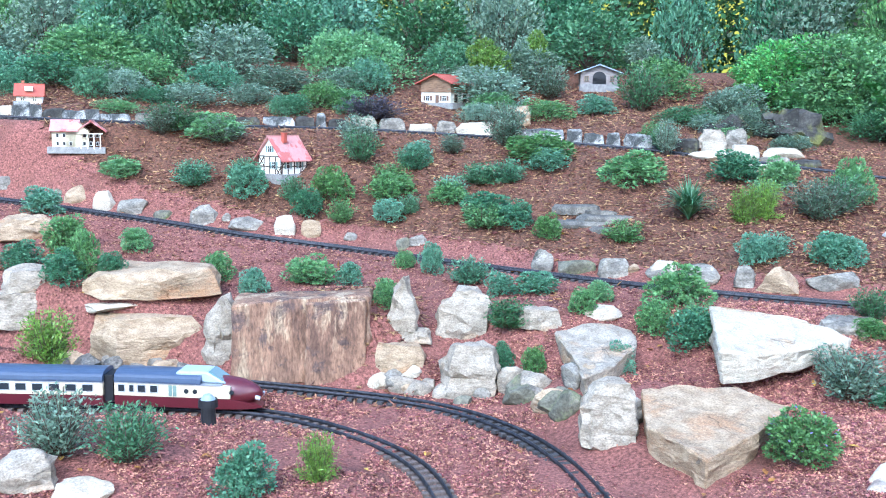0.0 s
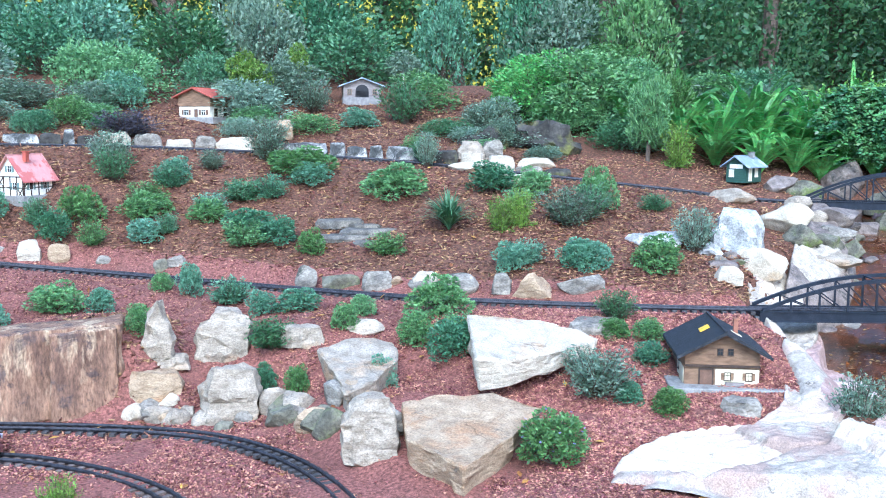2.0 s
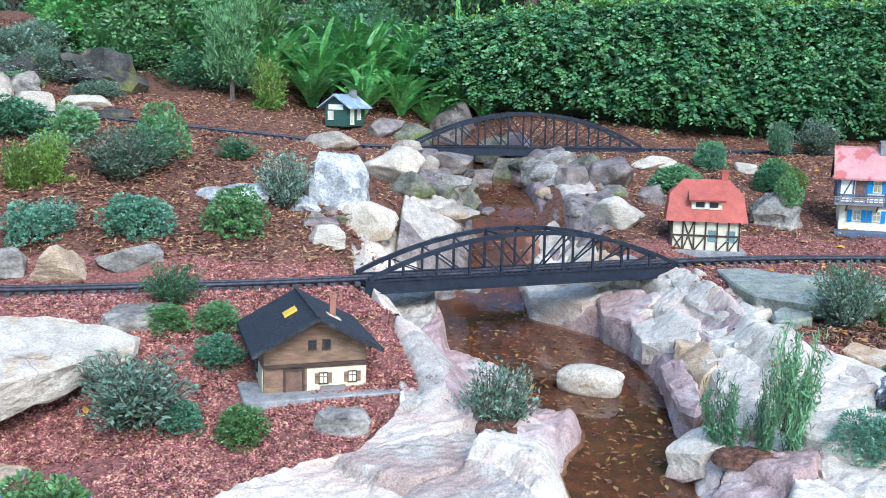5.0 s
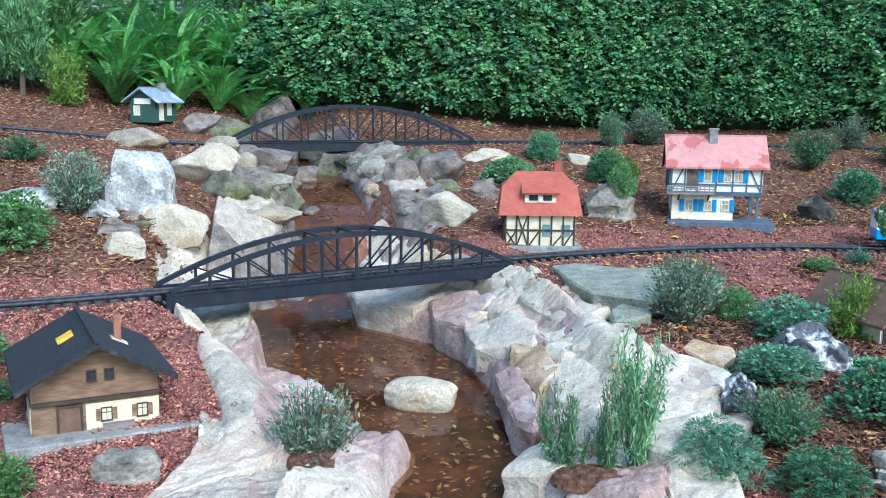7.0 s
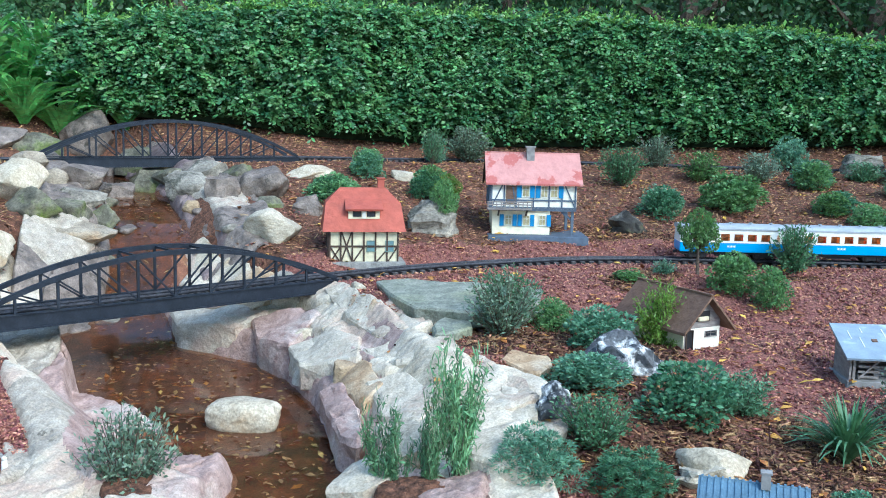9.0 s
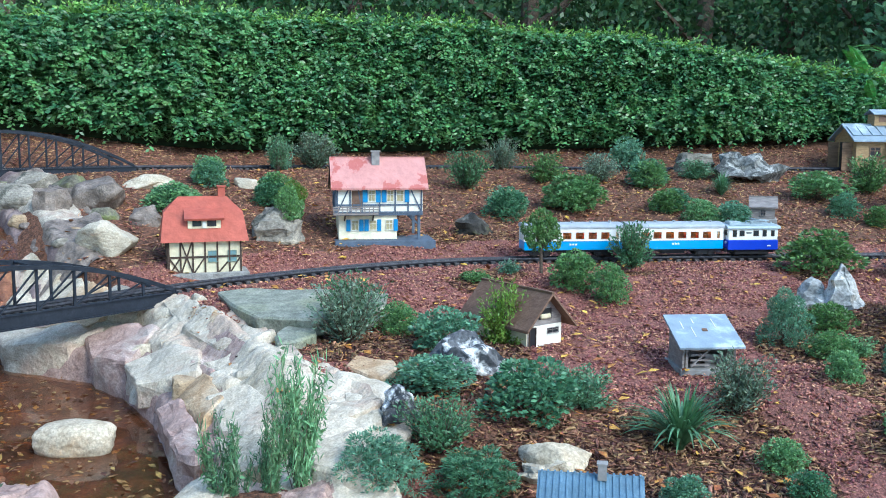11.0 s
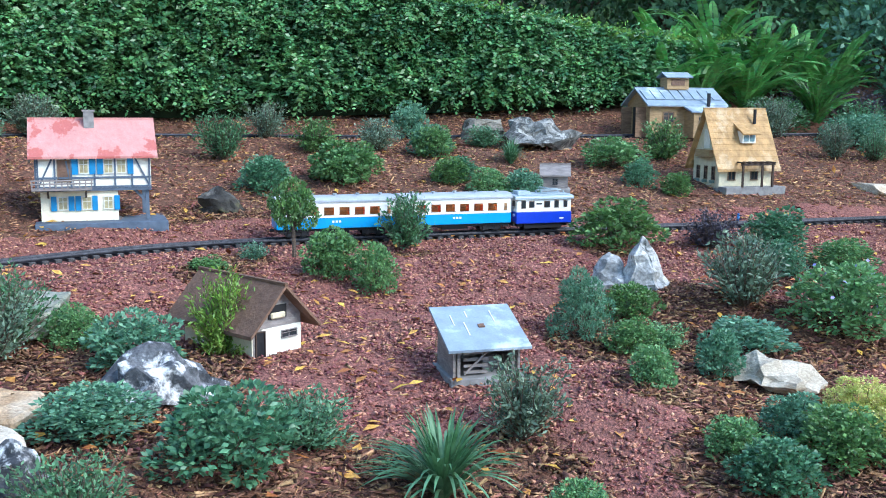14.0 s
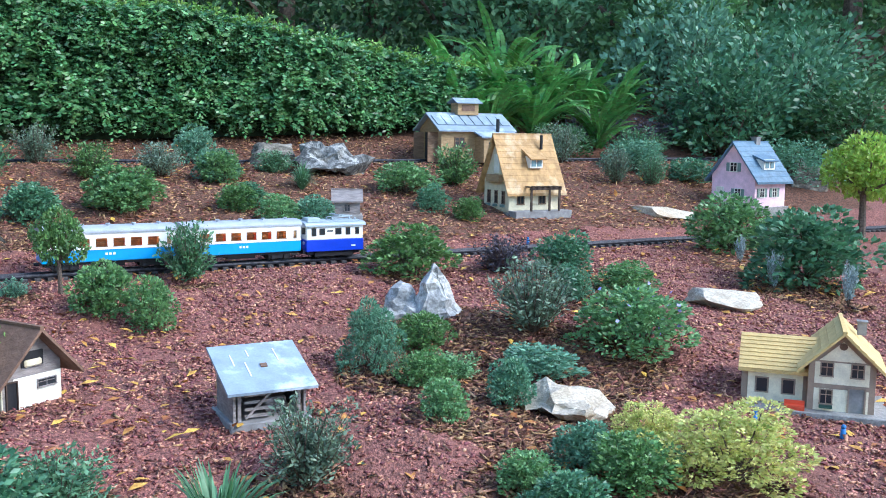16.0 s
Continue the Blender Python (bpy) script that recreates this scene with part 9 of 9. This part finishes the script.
def hill_chalet():
    W, D, h, rise = 0.22, 0.22, 0.155, 0.05
    r = stand("hill_chalet", 0.287, 5.94, -42, D, "chalet with white ground floor, brown upper floor and red roof", scale=(1.12, 1.12, 1.0))
    base_plate(r, 0.30, 0.28)
    part("ground_floor", boxes(((0, 0, 0.042), (W, D, 0.085))), P_WHITE, r)
    part("upper_floor", gable_body(W + 0.008, D + 0.008, 0.07, rise, False), P_WOOD, r, "brown boarded upper floor")
    r.children[-1].location.z = 0.085
    gable_roof(r, W, D, h, rise, False, 0.035, P_REDROOF, 0.008, 0, 0.03, "red roof slope")
    for u in (-0.06, 0.065):
        opening(r, "f", u, 0.045, 0.028, 0.034, (W, D), P_FRAME, shutters=P_BROWNROOF)
    opening(r, "f", 0.012, 0.036, 0.028, 0.06, (W, D), P_FRAME, P_BROWNROOF, bars=False, name="door")
    for u in (-0.05, 0.05):
        opening(r, "r", u, 0.045, 0.026, 0.05, (W, D), P_BROWNFRAME)
    opening(r, "f", 0.0, 0.125, 0.024, 0.026, (W, D), P_BROWNFRAME)


def stone_hut():
    W, D, h, rise = 0.28, 0.20, 0.145, 0.05
    r = stand("stone_hut", 1.559, 6.233, -12, D, "brown hut with stone base, arched doorway and grey roof")
    part("stone_base", boxes(((0, 0, 0.025), (W + 0.01, D + 0.01, 0.06))), P_GREYSTONE, r)
    part("wall_shell", gable_body(W, D, h, rise, False), P_GREYWOOD, r)
    gable_roof(r, W, D, h, rise, False, 0.035, P_GREYROOF, 0.008, 0, 0.03, "grey roof slope")
    # black sheet carries the shade inside the arch; the wall is closed
    bm = boxes(((0, -D / 2 - 0.001, 0.065), (0.10, 0.004, 0.075)))
    rod(bm, (0, -D / 2 - 0.003, 0.10), (0, -D / 2 + 0.001, 0.10), 0.05, None, 20)
    part("archway", bm, P_BLACK, r, "arched doorway, its inside shade painted black")
    for u in (-0.095, 0.095):
        opening(r, "f", u, 0.095, 0.026, 0.034, (W, D), P_BROWNFRAME)


def red_cottage():
    W, D = 0.19, 0.15
    r = stand("red_roof_cottage", -2.323, 5.498, 10, D, "small white cottage with a red roof", scale=(0.78, 0.78, 0.82))
    part("wall_shell", gable_body(W, D, 0.075, 0.07, True), P_WHITE, r)
    gable_roof(r, W, D, 0.075, 0.07, True, 0.02, P_REDROOF, 0.008, 0, 0.02, "red roof slope")
    part("dormer", boxes(((0.0, -0.06, 0.115), (0.06, 0.05, 0.035))), P_WHITE, r)
    for u in (-0.05, 0.04):
        opening(r, "f", u, 0.04, 0.026, 0.03, (W, D), P_FRAME)
    chimney(r, -0.05, 0.02, 0.155, 0.022, 0.04)


def green_hut():
    W, D, h, rise = 0.13, 0.19, 0.11, 0.045
    r = stand("green_hut", 3.24, 3.95, -66, D, "small dark green hut with a grey roof beside the track", "hut", lift=0.02)
    part("wall_shell", gable_body(W, D, h, rise, False), P_GREENHUT, r)
    gable_roof(r, W, D, h, rise, False, 0.03, P_GREYROOF, 0.007, 0, 0.03, "grey sheet roof slope")
    part("sign_board", boxes(((0, -D / 2 - 0.002, 0.098), (0.085, 0.003, 0.026))), P_WHITE, r, "blank white sign board")
    opening(r, "f", -0.03, 0.055, 0.026, 0.04, (W, D), P_FRAME, P_CREAM)
    opening(r, "r", 0.03, 0.06, 0.03, 0.05, (W, D), P_FRAME, P_CREAM)
    opening(r, "r", -0.045, 0.05, 0.03, 0.075, (W, D), P_FRAME, P_CREAM, bars=False, name="door")
    chimney(r, 0.02, 0.05, 0.165, 0.03, 0.035, P_GREYSTONE)


def hutch():
    W, D, h, rise = 0.11, 0.085, 0.075, 0.035
    r = stand("wooden_hutch", 5.40, 0.045, -88, D, "weathered grey wooden hutch behind the track", "hut", lift=0.03)
    base_plate(r, 0.13, 0.12, P_GREYSTONE, 0.012)
    part("wall_shell", gable_body(W, D, h, rise, True), P_GREYWOOD, r)
    gable_roof(r, W, D, h, rise, True, 0.014, P_GREYWOOD, 0.006, 0, 0.012, "grey board roof slope")
    opening(r, "f", 0.0, 0.04, 0.022, 0.026, (W, D), P_GREYWOOD)


def metal_shed():
    r = stand("metal_shed", 2.10, 0.283, -80, 0.16, "low shed with a blue-grey corrugated metal roof", "shed")
    part("wall_shell", boxes(((0, 0, 0.04), (0.15, 0.13, 0.09))), P_GREYWOOD, r)
    for s in (-1, 1):
        slab = part("roof_slope", boxes(((0, s * 0.042, 0.098), (0.19, 0.10, 0.005), Matrix.Rotation(radians(-24 * s), 3, "X"))), P_BLUEROOF, r)
        for i in range(16):
            part("roof_rib", boxes(((-0.0885 + i * 0.0118, s * 0.042, 0.1015), (0.004, 0.10, 0.003), Matrix.Rotation(radians(-24 * s), 3, "X"))), P_BLUEROOF, slab)
    chimney(r, 0.02, -0.01, 0.13, 0.016, 0.03, P_GREYSTONE)


for build in (farmhouse, red_house, station_house, barn, field_shed, yellow_house, engine_shed, pink_house, cream_house, timbered_villa, double_villa, hill_chalet, stone_hut, red_cottage, green_hut, hutch, metal_shed):
    build()


# ---- small things ----
def ground_lamp(x, y):
    r = thing("path_lamp", x, y, gz(x, y), 0, "squat black lamp post beside the lower track", "lamp")
    part("post", rod(bmesh.new(), (0, 0, -0.01), (0, 0, 0.06), 0.026, 0.022, 14), P_BLACK, r)
    part("head", rod(bmesh.new(), (0, 0, 0.06), (0, 0, 0.085), 0.032, 0.030, 16), P_BLACK, r)
    part("cap", rod(bmesh.new(), (0, 0, 0.085), (0, 0, 0.10), 0.024, 0.012, 14), P_GREYROOF, r)


ground_lamp(-0.93, 2.16)


def toy_figure(x, y, mat_, h=0.038, label="tiny painted toy figure standing on the gravel"):
    bm = bmesh.new()
    rod(bm, (0, 0, 0), (0, 0, h * 0.78), h * 0.20, h * 0.13, 8)
    bmesh.ops.create_icosphere(bm, subdivisions=2, radius=h * 0.14, matrix=Matrix.Translation((0, 0, h * 0.88)))
    ob = link_mesh("toy_figure", bm, mat_, None, True)
    ob.location = (x, y, gz(x, y) - 0.002)
    tagged(ob, label, "toy figure", "toy figures")


for x_, y_, m_ in ((4.62, 1.02, P_WHITETOY), (1.71, 1.66, P_WHITETOY), (3.17, -1.02, P_BLUETOY), (3.24, -0.86, P_BLUETOY), (-1.52, 3.55, P_WHITETOY), (5.35, -0.72, P_BLUETOY)):
    toy_figure(x_, y_, m_)


# ---- gravel, bark and fallen leaves ----
def chips(name, n, area, size, mat_, label, seed, slim=(1.0, 0.7, 0.5), lift=0.3, keep=None):
    """Loose pieces over a stretch of ground, four-sided, each turned its own way."""
    rng = np.random.default_rng(seed)
    x, y = rng.uniform(area[0], area[1], n), rng.uniform(area[2], area[3], n)
    ds, ks, _ = nearest(STREAM, x, y)
    dm, _, sm = nearest(MAIN, x, y)
    du, _, su = nearest(UPPER, x, y)
    ok = (ds > STREAM[ks, 3] + 0.16) & (dm > 0.055) & (du > 0.055)
    if keep is not None:
        ok &= keep(x, y, dm, sm, du, su, rng)
    x, y = x[ok], y[ok]
    m = len(x)
    z = ground_height(x, y) + rng.uniform(-0.002, 0.004, m) + 0.022 * np.array([noise.noise((a * 3.1, b * 3.1, 0.0)) for a, b in zip(x, y)]) * np.minimum(smooth(0.06, 0.16, dm[ok]), smooth(0.06, 0.16, du[ok]))
    a = unit(m, rng) * np.array((1, 1, lift))
    a /= np.linalg.norm(a, axis=1)[:, None]
    b = np.cross(a, unit(m, rng) * np.array((0.4, 0.4, 1)))
    b /= np.linalg.norm(b, axis=1)[:, None]
    c = np.cross(a, b)
    s = size * rng.uniform(0.5, 1.4, m)[:, None]
    p = np.stack([x, y, z], 1)
    v = np.stack([p + a * s * slim[0] / 2, p - a * s * slim[0] / 2 + b * s * slim[1] / 2, p - a * s * slim[0] / 2 - b * s * slim[1] / 2, p + c * s * slim[2] / 2 + b * s * 0.1 * slim[1]], 1).reshape(-1, 3)
    f = np.array([(0, 1, 2), (0, 3, 1), (1, 3, 2), (2, 3, 0)])
    f = (f[None] + 4 * np.arange(m)[:, None, None]).reshape(-1, 3)
    tagged(from_arrays(name, v, f, mat_), label, name.replace("_", " "), kind="stuff")


def in_gravel(x, y, dm, sm, du, su, rng):
    return ~mulched(x, y, dm, sm) | (rng.random(len(x)) < 0.06)


def in_mulch(x, y, dm, sm, du, su, rng):
    return mulched(x, y, dm, sm) | (rng.random(len(x)) < 0.02)


chips("gravel", 210000, (1.2, 5.6, -2.0, 2.6), 0.0125, M_CHIP, "small angular red lava gravel", 1, keep=in_gravel)
chips("gravel", 90000, (-1.7, 1.4, 0.7, 2.7), 0.0115, M_CHIP, "small angular red lava gravel", 9, keep=in_gravel)
chips("gravel", 60000, (0.9, 2.2, 1.4, 2.8), 0.0115, M_CHIP, "small angular red lava gravel", 10, keep=in_gravel)
chips("gravel", 130000, (-2.4, 1.5, 1.2, 4.9), 0.0115, M_CHIP, "small angular red lava gravel", 2, keep=in_gravel)
chips("bark_mulch", 130000, (1.4, 7.2, -2.4, 4.6), 0.034, M_MULCH, "shredded brown bark mulch", 3, (1.0, 0.22, 0.16), 0.25, in_mulch)
chips("bark_mulch", 66000, (-2.8, 2.6, 2.4, 6.4), 0.044, M_MULCH, "shredded brown bark mulch", 4, (1.0, 0.22, 0.16), 0.25, in_mulch)

chips("bark_mulch", 130000, (2.2, 4.8, -1.7, 1.5), 0.03, M_MULCH, "shredded brown bark mulch", 8, (1.0, 0.24, 0.18), 0.25, in_mulch)


def leaf_litter(n, area, seed, stream=False):
    rng = np.random.default_rng(seed)
    if stream:
        k = rng.integers(30, len(STREAM) - 1, n)
        p = STREAM[k, :2] + rng.uniform(-1, 1, (n, 2)) * STREAM[k, 3:4] * 0.9
        z = STREAM[k, 2] + 0.002
    else:
        p = np.c_[rng.uniform(area[0], area[1], n), rng.uniform(area[2], area[3], n)]
        z = ground_height(p[:, 0], p[:, 1]) + 0.008
    d = unit(n, rng) * np.array((1, 1, 0.15))
    ln = rng.uniform(0.012, 0.03, n) if stream else rng.uniform(0.018, 0.045, n)
    v, f = leaf_quads(np.c_[p, z], d, unit(n, rng) * 0.3 + np.array((0, 0, 1.0)), ln, ln * 0.42)
    tagged(from_arrays("fallen_leaves", v, f, M_WETLEAF if stream else M_LEAFLITTER), "wet brown leaves floating on the stream" if stream else "scattered dry yellow-brown fallen leaves", "fallen leaves", kind="stuff")


leaf_litter(4600, (2.2, 7.0, -2.4, 2.6), 5)
leaf_litter(420, (-2.0, 2.4, 1.2, 5.0), 6)
leaf_litter(1500, None, 7, True)
